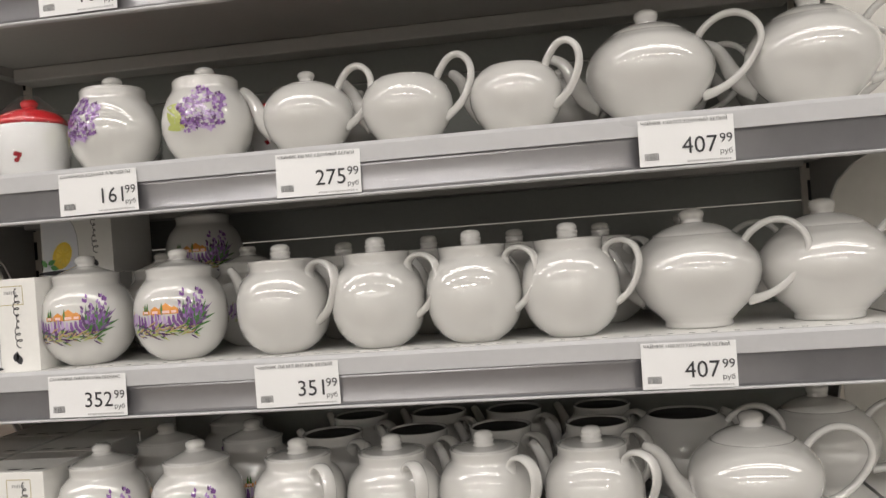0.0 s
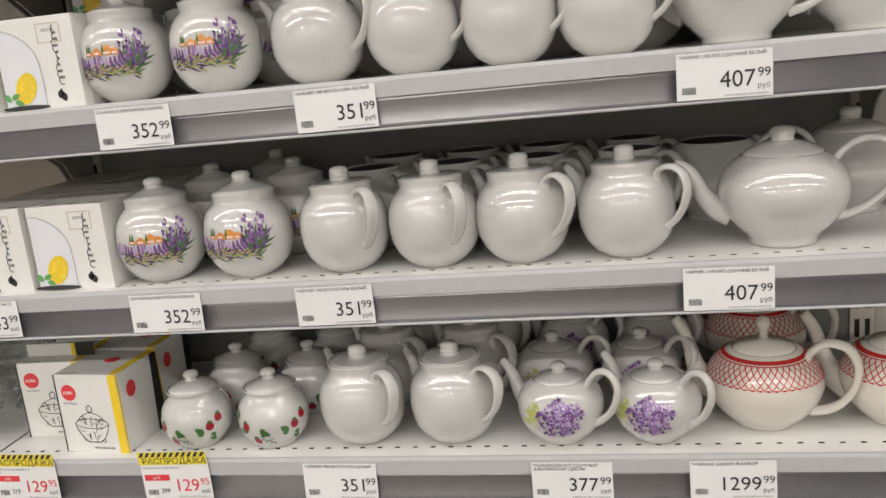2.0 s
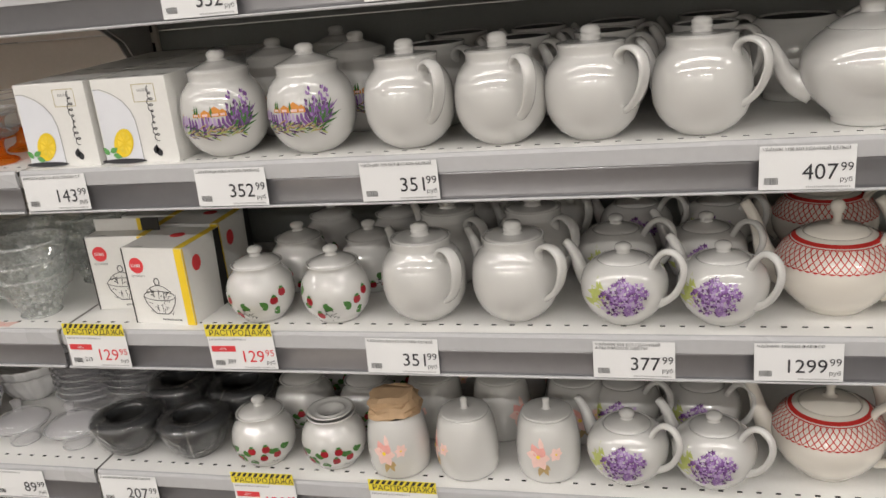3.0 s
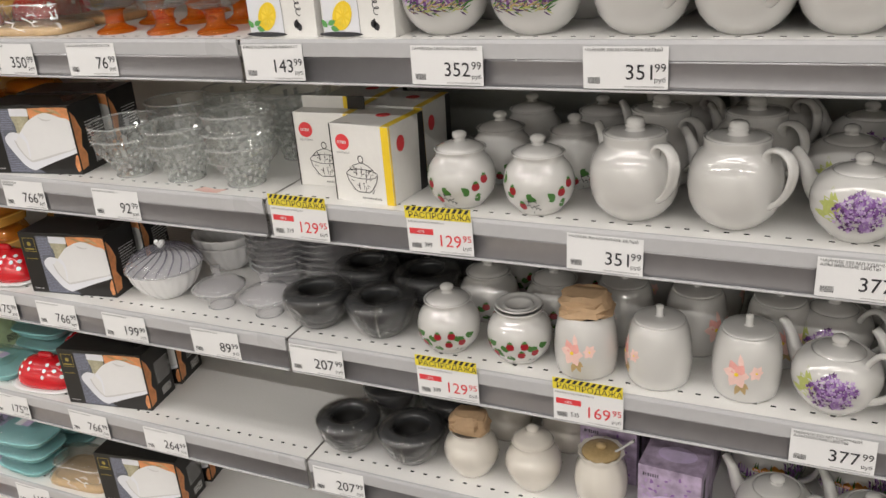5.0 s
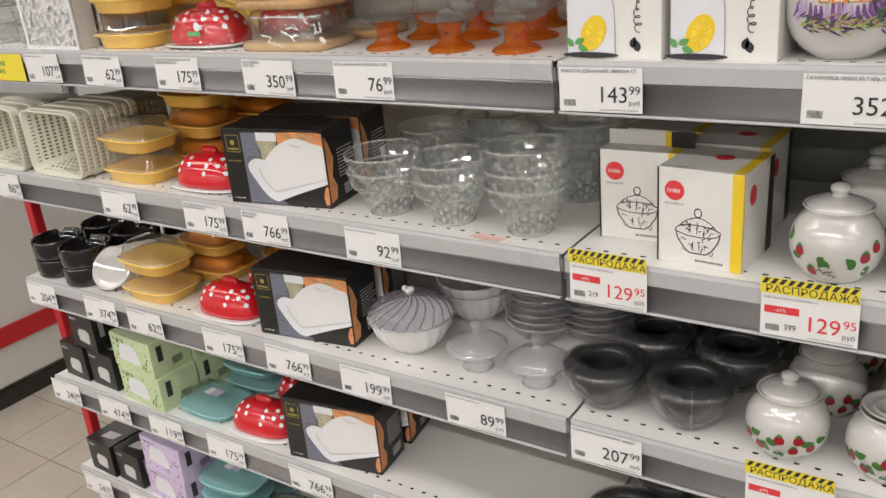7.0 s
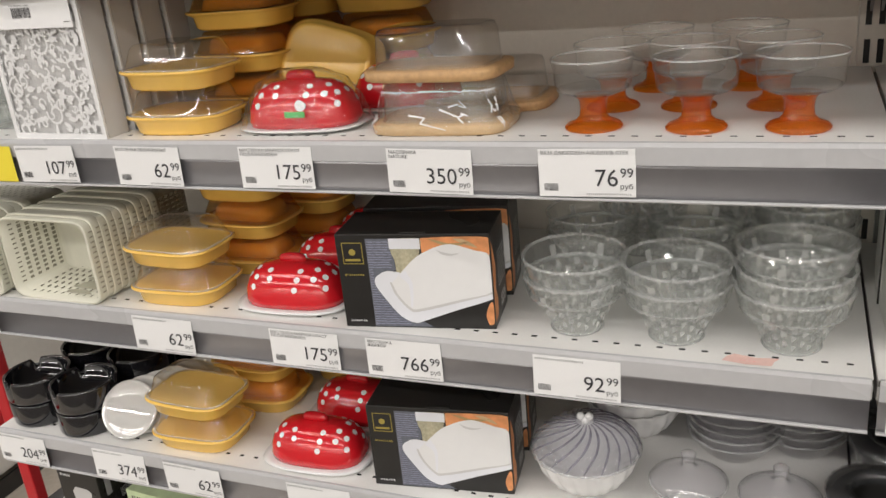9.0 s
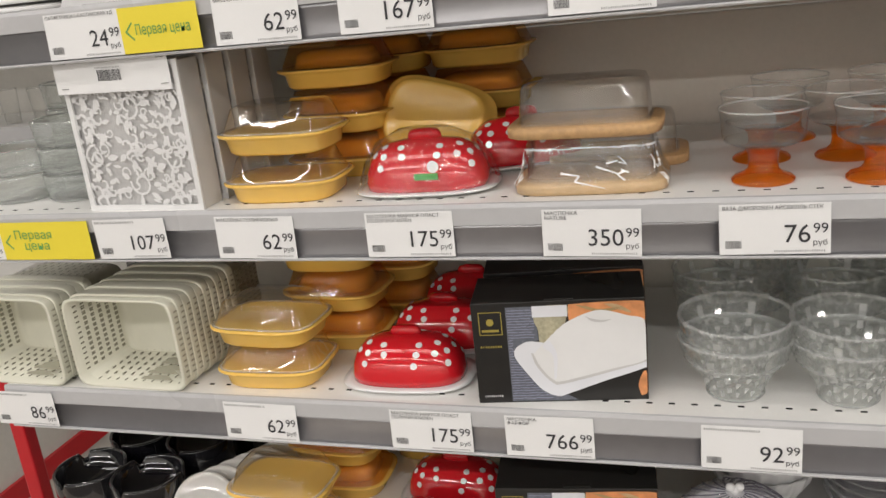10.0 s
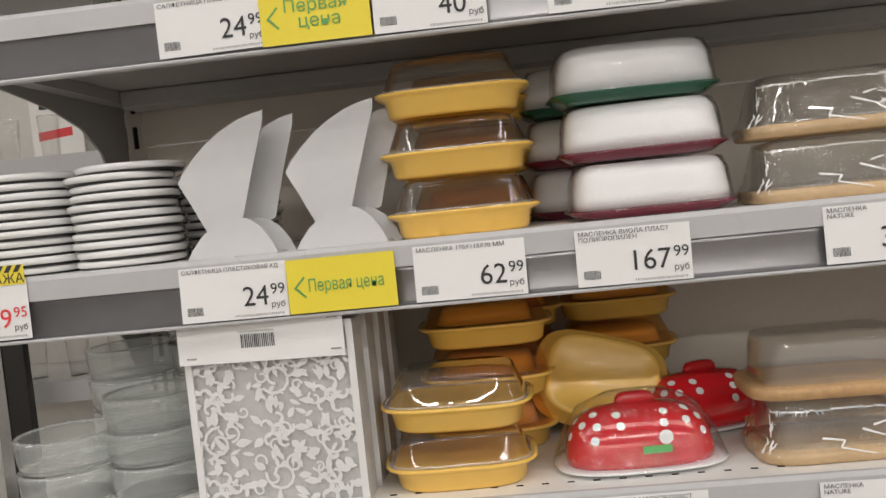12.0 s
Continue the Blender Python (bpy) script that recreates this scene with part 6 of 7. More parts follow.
def nature_dish(kind, wrapped=True):
    root = thing("butter_dish", "clear glass butter cover on a pale wooden board" + (", wrapped in film" if wrapped else ""), "butter dish", "glass and wood butter dishes")
    part("board", rect_loft([(0.080, 0.050, 0.0), (0.0835, 0.0535, 0.0015), (0.0840, 0.0540, 0.011), (0.0825, 0.0525, 0.0125)], 5, 44), WOOD if wrapped else CORK, root, "pale wooden board")
    part("glass_cover", rect_loft([(0.0715, 0.0425, 0.0128), (0.0705, 0.0415, 0.016), (0.0680, 0.0390, 0.050), (0.0650, 0.0365, 0.0570), (0.058, 0.030, 0.0590), (0.020, 0.010, 0.0592)], 6, 48, cap0=False), CLEAR, root, "clear glass cover")
    part("glass_rim", rect_loft([(0.0722, 0.0432, 0.0127), (0.0728, 0.0438, 0.0150), (0.0716, 0.0426, 0.0165), (0.0690, 0.0402, 0.0165), (0.0685, 0.0398, 0.0127)], 6, 48, cap0=False, cap1=False), CLEARGLASS, root, "thick glass rim")
    if wrapped:
        film_creases(NATURE_FILM, 5, 5, 30, root)
        part("wrapping", rect_loft([(0.0850, 0.0550, 0.004), (0.0848, 0.0548, 0.012), (0.078, 0.049, 0.022), (0.0715, 0.0425, 0.048), (0.0680, 0.0395, 0.0585), (0.055, 0.028, 0.0605), (0.020, 0.010, 0.061)], 5, 60, cap0=False), WRAP, root, "wrinkled clear film")
    return root


def nature_plain(kind):
    return nature_dish(kind, False)


def red_wrapped(kind):
    return red_dish(kind, True)


def faceted_bowl(kind):
    """Pressed bowl: diamond facets below a ledge, a plain wavy band above and a thick rim."""
    root = thing("glass_bowl", "clear pressed glass bowl with diamond facets and a wavy rim", "glass bowl", "stacked faceted glass bowls")
    outer = [(0.0, 0.0030), (0.027, 0.0026), (0.029, 0.0), (0.032, 0.002), (0.0300, 0.006), (0.0335, 0.0135), (0.0372, 0.0210), (0.0410, 0.0285), (0.0450, 0.0360), (0.0490, 0.0445), (0.0560, 0.0465), (0.0590, 0.052), (0.0610, 0.060), (0.0630, 0.0695)]

    def wave(a, i):
        k = round(a / (2 * math.pi) * 48)
        if 4 <= i <= 8:
            return 1 + (0.060, 0.0, -0.045, 0.0)[(k + 2 * i) % 4]
        if i in (10, 11, 12):
            return 1 + (0.014, 0.0, -0.010, 0.0)[k % 4]
        return 1.0

    bm = lathe(outer, 48, wave, cap=False)
    bm.faces.ensure_lookup_table()
    side = bm.faces[:48 * (len(outer) - 1)]
    # Whitened facets among the clear ones are painted highlights.
    for n, f in enumerate(side):
        ring, k = divmod(n, 48)
        if 4 <= ring <= 8 and (k + 2 * ring) % 4 == 0 or 10 <= ring <= 11 and k % 8 == 0:
            f.material_index = 1
    body = part("bowl", bm, [PRESSED, FACET], root, smooth=False)
    bm = lathe([(0.0590, 0.0695), (0.0592, 0.0715), (0.0612, 0.0728), (0.0632, 0.0722), (0.0638, 0.0705), (0.0630, 0.0695)], 56, lambda a, i: 1 + 0.006 * math.cos(14 * a), cap=False)
    part("rim", bm, GLASSEDGE, root, "rounded glass rim whitened for its glint")
    part("foot_ring", lathe([(0.0285, 0.0004), (0.0322, 0.0006), (0.0330, 0.0022), (0.0318, 0.0034), (0.0295, 0.0030)], 40, cap=False), GLASSEDGE, root, "thick glass foot ring")
    part("ledge_ring", lathe([(0.0493, 0.0448), (0.0560, 0.0452), (0.0572, 0.0468), (0.0556, 0.0480)], 56, lambda a, i: 1 + 0.012 * math.cos(28 * a), cap=False), GLASSEDGE, root, "scalloped glass ledge")
    return root


def goblet(kind):
    root = thing("dessert_goblet", "clear glass dessert goblet with a thick orange stem and foot", "goblet", "orange footed goblets")
    cup = part("cup", lathe([(0.0, 0.050), (0.018, 0.050), (0.040, 0.0535), (0.048, 0.059), (0.0500, 0.066), (0.0515, 0.090), (0.0540, 0.1025)], 44, cap=False), CLEARGLASS, root, "clear glass cup")
    part("rim", lathe([(0.0524, 0.1022), (0.0526, 0.1042), (0.0536, 0.1050), (0.0548, 0.1042), (0.0546, 0.1022)], 44, cap=False), GLASSEDGE, cup, "glass rim whitened for its glint")
    part("cup_base", lathe([(0.0, 0.0515), (0.022, 0.0520), (0.040, 0.0550), (0.0470, 0.0605), (0.0440, 0.0600), (0.020, 0.0560), (0.0, 0.0550)], 40), CLEARGLASS, cup, "thick glass cup base")
    part("stem", lathe([(0, 0), (0.036, 0.0), (0.0385, 0.0015), (0.0385, 0.0045), (0.034, 0.0085), (0.024, 0.0125), (0.0185, 0.0190), (0.0175, 0.0300), (0.0185, 0.0400), (0.0215, 0.0460), (0.0260, 0.0490), (0.0, 0.0495)], 40), ORANGEGLASS, root, "thick orange stem and foot")
    return root


def green_ashtray(kind):
    root = thing("glass_ashtray", "thick greenish glass ashtray stacked with others", "ashtray", "stacked glass ashtrays")
    part("bowl", lathe([(0, 0), (0.046, 0), (0.050, 0.002), (0.0525, 0.010), (0.0540, 0.030), (0.0545, 0.0345), (0.0520, 0.0365), (0.0490, 0.0345)], 48, cap=False, wave=lambda a, i: 1 - (0.05 if i in (5, 6, 7) and abs(((a * 1.5 / math.pi) % 1) - 0.5) > 0.455 else 0)), GREENGLASS, root)
    part("rim", lathe([(0.0492, 0.0346), (0.0510, 0.0368), (0.0535, 0.0366), (0.0547, 0.0346)], 48, cap=False), GLASSEDGE, root, "polished rim whitened for its glint")
    part("foot_ring", lathe([(0.044, 0.0006), (0.0505, 0.0010), (0.0515, 0.0040)], 48, cap=False), GLASSEDGE, root, "thick base edge whitened for its glint")
    return root


def black_ashtray(kind):
    root = thing("black_ashtray", "glossy black round ashtray with notched rim, stacked in pairs", "ashtray", "stacked black ashtrays")
    bm = bmesh.new()
    n = 60
    prof = [(0.0, 0.0), (0.050, 0.0), (0.0535, 0.002), (0.0545, 0.006), (0.0545, 0.038), (0.0540, 0.0405), (0.0505, 0.0410), (0.0490, 0.038), (0.0480, 0.010), (0.0, 0.008)]
    rings = []
    for i, (r, z) in enumerate(prof):
        ring = []
        for k in range(n):
            a = 2 * math.pi * k / n
            notch = min(abs(((a - 0.5) % (2 * math.pi / 3)) - math.pi / 3), 9) < 0.09
            ring.append((max(r, 0.0002) * math.cos(a), max(r, 0.0002) * math.sin(a), z - (0.010 if notch and i in (4, 5, 6, 7) else 0)))
        rings.append(ring)
    ring_loft(bm, rings)
    part("bowl", bm, BLACKGLASS, root)
    return root


def saucer(kind):
    root = thing("saucer", "small white porcelain saucer standing on its edge", "saucer", "row of standing saucers")
    part("dish", lathe([(0, 0), (0.030, 0), (0.032, 0.0015), (0.048, 0.007), (0.0545, 0.011), (0.0550, 0.0120), (0.0535, 0.0125), (0.046, 0.0090), (0.030, 0.0040), (0, 0.0035)], 44), WHITE, root)
    return root


def felt_plate(kind):
    root = thing("plate", "small thick white plate over a shaded gap in a tall stack", "plate", "stacks of small white plates")
    part("plate_body", lathe([(0, 0.0020), (0.050, 0.0020), (0.0545, 0.0026), (0.0560, 0.0052), (0.0555, 0.0080), (0.0530, 0.0092), (0.046, 0.0094), (0, 0.0080)], 40), PLASTICWHITE, root)
    # A black disc paints the shade in the gap below each plate.
    part("gap_shade", lathe([(0, 0.0), (0.0530, 0.0), (0.0535, 0.0010), (0.0530, 0.00195), (0, 0.00195)], 40), BOXBLACK, root, "black disc for the shaded gap")
    return root


def swirl_bowl(kind):
    root = thing("lidded_bowl", "white swirl-ribbed plastic bowl with a violet clear ribbed lid", "bowl", "swirl ribbed bowls")

    def swirl(n, depth, turn):
        return lambda a, i: 1 + depth * math.cos(n * a + turn * i)

    part("bowl", lathe([(0, 0), (0.028, 0), (0.034, 0.004), (0.052, 0.020), (0.064, 0.040), (0.0690, 0.056), (0.0695, 0.060), (0.067, 0.060), (0.062, 0.040), (0.0, 0.008)], 96, swirl(20, 0.022, 0.5)), PLASTICWHITE, root, "white swirl-ribbed bowl")
    if kind == "swirl":
        lid = part("lid", lathe([(0.0700, 0.0605), (0.0725, 0.0615), (0.0715, 0.0640), (0.066, 0.0720), (0.054, 0.0830), (0.038, 0.0915), (0.020, 0.0965), (0.006, 0.0980)], 96, swirl(24, 0.035, 0.45), cap=False), VIOLETCLEAR, root, "violet clear ribbed lid")
        prof = [(0.0715, 0.0632), (0.0660, 0.0725), (0.0600, 0.0783), (0.0540, 0.0834), (0.0460, 0.0880), (0.0380, 0.0918), (0.0290, 0.0945), (0.0200, 0.0968), (0.0100, 0.0982)]
        for k in range(20):
            rib = bmesh.new()
            rows = []
            for i, (r, z) in enumerate(prof):
                a = 2 * math.pi * k / 20 + 0.10 * i
                half = 0.0020 / max(r, 0.012) * (0.9 if i else 0.5) * min(1.0, r / 0.03)
                rows.append([rib.verts.new(((r + o) * math.cos(a + da), (r + o) * math.sin(a + da), z + o)) for da, o in ((-half, 0.0006), (0, 0.0018), (half, 0.0006))])
            for p, q in zip(rows, rows[1:]):
                rib.faces.new((p[0], p[1], q[1], q[0])), rib.faces.new((p[1], p[2], q[2], q[1]))
            part("lid_rib", rib, RIBTINT, lid, "grey violet swirled rib")
        part("lid_rim", lathe([(0.0695, 0.0600), (0.0735, 0.0605), (0.0738, 0.0622), (0.0710, 0.0630)], 60, cap=False), GLASSEDGE, lid, "lid rim whitened for its glint")
        bm = bmesh.new()
        for x, z in ((-0.0055, 0.1065), (0.0055, 0.1065), (0.0, 0.1010)):
            bmesh.ops.create_uvsphere(bm, u_segments=14, v_segments=8, radius=0.0058, matrix=Matrix.Translation((x, 0, z)))
        part("knob", bm, PLASTICWHITE, lid, "white clover-shaped knob")
    return root


def clear_lid(kind):
    root = thing("clear_dessert_dish", "clear plastic footed dessert dish with a knobbed cover", "dessert dish", "clear plastic dessert dishes")
    part("dish", lathe([(0.022, 0.0), (0.025, 0.0005), (0.0245, 0.014), (0.034, 0.024), (0.046, 0.033), (0.0475, 0.036), (0.0465, 0.0365)], 40, cap=False), VIOLETCLEAR, root, "clear footed dish")
    lid = part("cover", lathe([(0.0480, 0.0370), (0.0470, 0.0400), (0.034, 0.0500), (0.018, 0.0560), (0.0075, 0.0580), (0.0068, 0.0640), (0.0095, 0.0780), (0.0085, 0.0790), (0.0, 0.0790)], 40, cap=False), VIOLETCLEAR, root, "clear knobbed cover")
    part("cover_rim", lathe([(0.0465, 0.0366), (0.0495, 0.0368), (0.0498, 0.0382), (0.0472, 0.0390)], 40, cap=False), GLASSEDGE, lid, "cover rim whitened for its glint")
    part("foot_rim", lathe([(0.0215, 0.0003), (0.0255, 0.0004), (0.0262, 0.0018), (0.0248, 0.0026)], 40, cap=False), GLASSEDGE, root, "foot rim whitened for its glint")
    return root


def clear_plate(kind):
    root = thing("clear_bowl", "violet tinted clear plastic bowl in a nested stack", "bowl", "stacked clear bowls")
    part("bowl", lathe([(0.0, 0.0), (0.034, 0.0), (0.040, 0.004), (0.054, 0.020), (0.0620, 0.034), (0.0640, 0.0355), (0.0620, 0.036), (0.060, 0.0355)], 44, cap=False, wave=lambda a, i: 1 + 0.01 * math.cos(16 * a)), VIOLETCLEAR, root)
    part("rim", lathe([(0.0600, 0.0352), (0.0625, 0.0364), (0.0648, 0.0356), (0.0645, 0.0344)], 44, cap=False), GLASSEDGE, root, "rim whitened for its glint")
    return root


def basket(kind):
    """A shallow slotted tray standing on its long side, mouth towards the aisle."""
    root = thing("plastic_basket", "cream plastic basket with slotted sides lying on its side", "basket", "nested plastic baskets")
    w, h, d, t = 0.084, 0.124, 0.095, 0.0012
    bm = bmesh.new()
    taper = 0.90
    front = rounded(w, h / 2, 9, 48)
    ring = lambda y, s, o=0.0: [((x * s + math.copysign(o, x)), y, h / 2 + z * s + math.copysign(o, z)) for x, z in front]
    sides = [bm_ring for bm_ring in (ring(0.0150, 1.040), ring(0.0140, 1.045), ring(-0.001, 1.055), ring(-0.002, 1.050), ring(-0.002, 1.0), ring(d - 0.004, taper), ring(d, taper * 0.95))]
    ring_loft(bm, sides, cap0=False, cap1=True)
    back = [ring(d + t, taper * 0.95), ring(d - 0.003, taper + 0.012), ring(0.001, 1.014), ring(0.001, 1.040), ring(0.0150, 1.038)]
    ring_loft(bm, back, cap0=True, cap1=False)
    bmesh.ops.recalc_face_normals(bm, faces=bm.faces)
    part("shell", bm, BASKETMAT, root)
    # raised olive strips along the sides paint in the shade of slots
    bars, slots = bmesh.new(), bmesh.new()
    for side in (-1, 1):
        for i in range(13):
            z = h / 2 + (i - 6) * 0.0078
            xo = side * (w * 1.0525)
            box_into(slots, min(xo, xo + side * 0.0006), max(xo, xo + side * 0.0006), 0.003, 0.010, z, z + 0.0022)
            for j in range(6):
                y = 0.010 + 0.014 * j
                k = 1.0 - (1 - taper) * y / d
                x = side * (w * k + 0.0016)
                zz = h / 2 + (z - h / 2) * k
                box_into(slots, min(x, x + side * 0.0005), max(x, x + side * 0.0005), y, y + 0.007, zz, zz + 0.0022)
                xi = side * (w * k - 0.0022)
                box_into(slots, min(xi, xi + side * 0.0004), max(xi, xi + side * 0.0004), y, y + 0.007, zz, zz + 0.0022)
    for i in range(10):
        x = (i - 4.5) * 0.0148
        for j in range(6):
            y = 0.010 + 0.014 * j
            k = 1.0 - (1 - taper) * y / d
            z = h / 2 - (h / 2) * k + 0.0020
            box_into(slots, x * k, x * k + 0.0022, y, y + 0.007, z, z + 0.0004)
            z = h / 2 + (h / 2) * k + 0.0014
            box_into(slots, x * k, x * k + 0.0022, y, y + 0.007, z, z + 0.0004)
    tagged(part("slot", slots, BASKETSHADE, root, "rows of olive strips for shaded slots", smooth=False), kind="stuff")
    # A flat olive patch paints the shaded opening of the handle.
    bm = bmesh.new()
    flat(bm, [(0.010, 0.008), (0.016, 0.012), (0.040, 0.016), (0.056, 0.015), (0.062, 0.008)], 0, 0, 0.006)
    hole = part("handle_hole", bm, BASKETSHADE, root, "olive patch for the shaded handle hole", smooth=False)
    hole.location = (0, 0.0, 0.001)
    return root


def fretwork_stand(kind):
    """Napkin stand of white pierced plastic, seen end on: two fretwork sheets with a carton header above."""
    root = thing("napkin_stand", "white pierced floral plastic napkin stand with a paper header", "napkin stand", "pierced napkin stands")
    w, h = 0.172, 0.182
    bm = bmesh.new()
    # A solid greyer block stands in for the shaded hollow.
    part("backing", box_bm(0.002, w - 0.002, 0.006, 0.044, 0.0, h - 0.002, 0.001), PALEGREY, root, "pale grey block for the shaded hollow", smooth=False)
    bm = bmesh.new()
    for x0, x1, z0, z1 in ((0, 0.007, 0, h), (w - 0.007, w, 0, h), (0, w, 0, 0.007), (0, w, h - 0.006, h)):
        box_into(bm, x0, x1, 0.0, 0.003, z0, z1)
    part("sheet_frame", bm, PLASTICWHITE, root, "plain white edge frame", smooth=False)
    rr = random.Random(21)
    bm = bmesh.new()
    y = 0.0014

    def leaf(x, z, l, wd, a):
        pts = [(min(max(px, 0.003), w - 0.003), min(max(pz, 0.003), h - 0.003)) for px, pz in leaf_pts(x, z, l, wd, a)]
        f = flat(bm, pts, 0, 0, y + rr.uniform(-0.0004, 0.0004))

    def curl(x, z, r, a0, turns, wd=0.0022):
        n = 14
        prev = None
        for k in range(n + 1):
            t = k / n
            rad = r * (1 - 0.75 * t)
            a = a0 + turns * 2 * math.pi * t
            p, q = (x + (rad + wd) * math.cos(a), z + (rad + wd) * math.sin(a)), (x + rad * math.cos(a), z + rad * math.sin(a))
            if prev:
                pts = [prev[0], p, q, prev[1]]
                if all(0.003 < u < w - 0.003 and 0.003 < v < h - 0.003 for u, v in pts):
                    flat(bm, pts, 0, 0, y)
            prev = (p, q)

    def rose(x, z, size):
        for k in range(5):
            a = 2 * math.pi * k / 5 + 0.3
            px, pz = x + size * 0.62 * math.cos(a), z + size * 0.62 * math.sin(a)
            curl(px, pz, size * 0.42, a + 1.9, 0.72, 0.0030)
        curl(x, z, size * 0.30, 0.0, 0.95, 0.0026)
        curl(x, z, size * 0.08, 2.0, 0.95, 0.0018)

    for i, cx in enumerate((0.030, 0.086, 0.142)):
        for j, cz in enumerate((0.024, 0.070, 0.116, 0.160)):
            x, z = cx + rr.uniform(-0.005, 0.005), cz + (0.012 if i % 2 else -0.004) + rr.uniform(-0.004, 0.004)
            if (i + j) % 2 == 0:
                rose(x, z, 0.021)
            else:
                curl(x, z, 0.015, rr.uniform(0, 6), 1.15, 0.0030)
                curl(x + 0.014, z + 0.010, 0.008, rr.uniform(0, 6), 1.0, 0.0026)
            for k in range(7):
                a = 2 * math.pi * k / 7 + rr.uniform(-0.2, 0.2)
                leaf(x + 0.017 * math.cos(a), z + 0.017 * math.sin(a), rr.uniform(0.012, 0.018), rr.uniform(0.0030, 0.0046), a + rr.uniform(-0.5, 0.5))
    for i in range(120):
        leaf(rr.uniform(0.006, w - 0.006), rr.uniform(0.006, h - 0.006), rr.uniform(0.008, 0.014), rr.uniform(0.0016, 0.0028), rr.uniform(0, 6.28))
    for i in range(26):
        curl(rr.uniform(0.014, w - 0.014), rr.uniform(0.014, h - 0.014), rr.uniform(0.004, 0.008), rr.uniform(0, 6), rr.uniform(0.7, 1.1), 0.0022)
    tagged(part("fretwork", bm, PLASTICWHITE, root, "white floral fretwork", smooth=False), kind="stuff")
    # Grey patches on the side paint the shade of its cut-outs.
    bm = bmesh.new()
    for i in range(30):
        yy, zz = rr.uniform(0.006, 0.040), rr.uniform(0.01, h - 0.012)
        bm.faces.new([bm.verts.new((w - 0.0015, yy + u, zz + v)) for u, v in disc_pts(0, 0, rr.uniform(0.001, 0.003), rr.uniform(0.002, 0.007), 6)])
    tagged(part("side_cutout", bm, PALEGREY, root, "pale grey patches for the shaded side cut-outs", smooth=False), kind="stuff")
    return root


def napkin_fan(kind):
    """White plastic napkin holder: a fan above a half disc."""
    root = thing("napkin_holder", "white plastic napkin holder shaped as a fan over a dome", "napkin holder", "fan-shaped napkin holders")
    fan = [(-0.028, 0.026), (-0.041, 0.054), (-0.053, 0.078), (-0.046, 0.089), (-0.034, 0.102), (-0.020, 0.115), (-0.004, 0.126), (0.014, 0.135), (0.030, 0.140), (0.041, 0.142), (0.040, 0.132), (0.024, 0.084), (0.009, 0.036)]
    dome = [(-0.048, 0.0), (-0.042, 0.010), (-0.032, 0.022), (-0.020, 0.031), (-0.006, 0.0375), (0.006, 0.0395), (0.018, 0.0365), (0.030, 0.027), (0.039, 0.013), (0.044, 0.0)]
    part("fan_plate", extrude_poly(fan, "y", 0.010, 0.0122), FANWHITE, root, smooth=False)
    part("dome_plate", extrude_poly(dome, "y", 0.0, 0.0022), FANWHITE, root, smooth=False)
    part("back_dome", extrude_poly([(x + 0.010, z * 0.95) for x, z in dome], "y", 0.034, 0.0362), FANWHITE, root, smooth=False)
    part("back_fan", extrude_poly([(x * 0.9 + 0.026, z * 0.98) for x, z in fan], "y", 0.042, 0.0442), FANWHITE, root, smooth=False)
    part("foot_plate", box_bm(-0.040, 0.044, 0.0023, 0.034, 0.0, 0.002), FANWHITE, root, smooth=False)
    return root


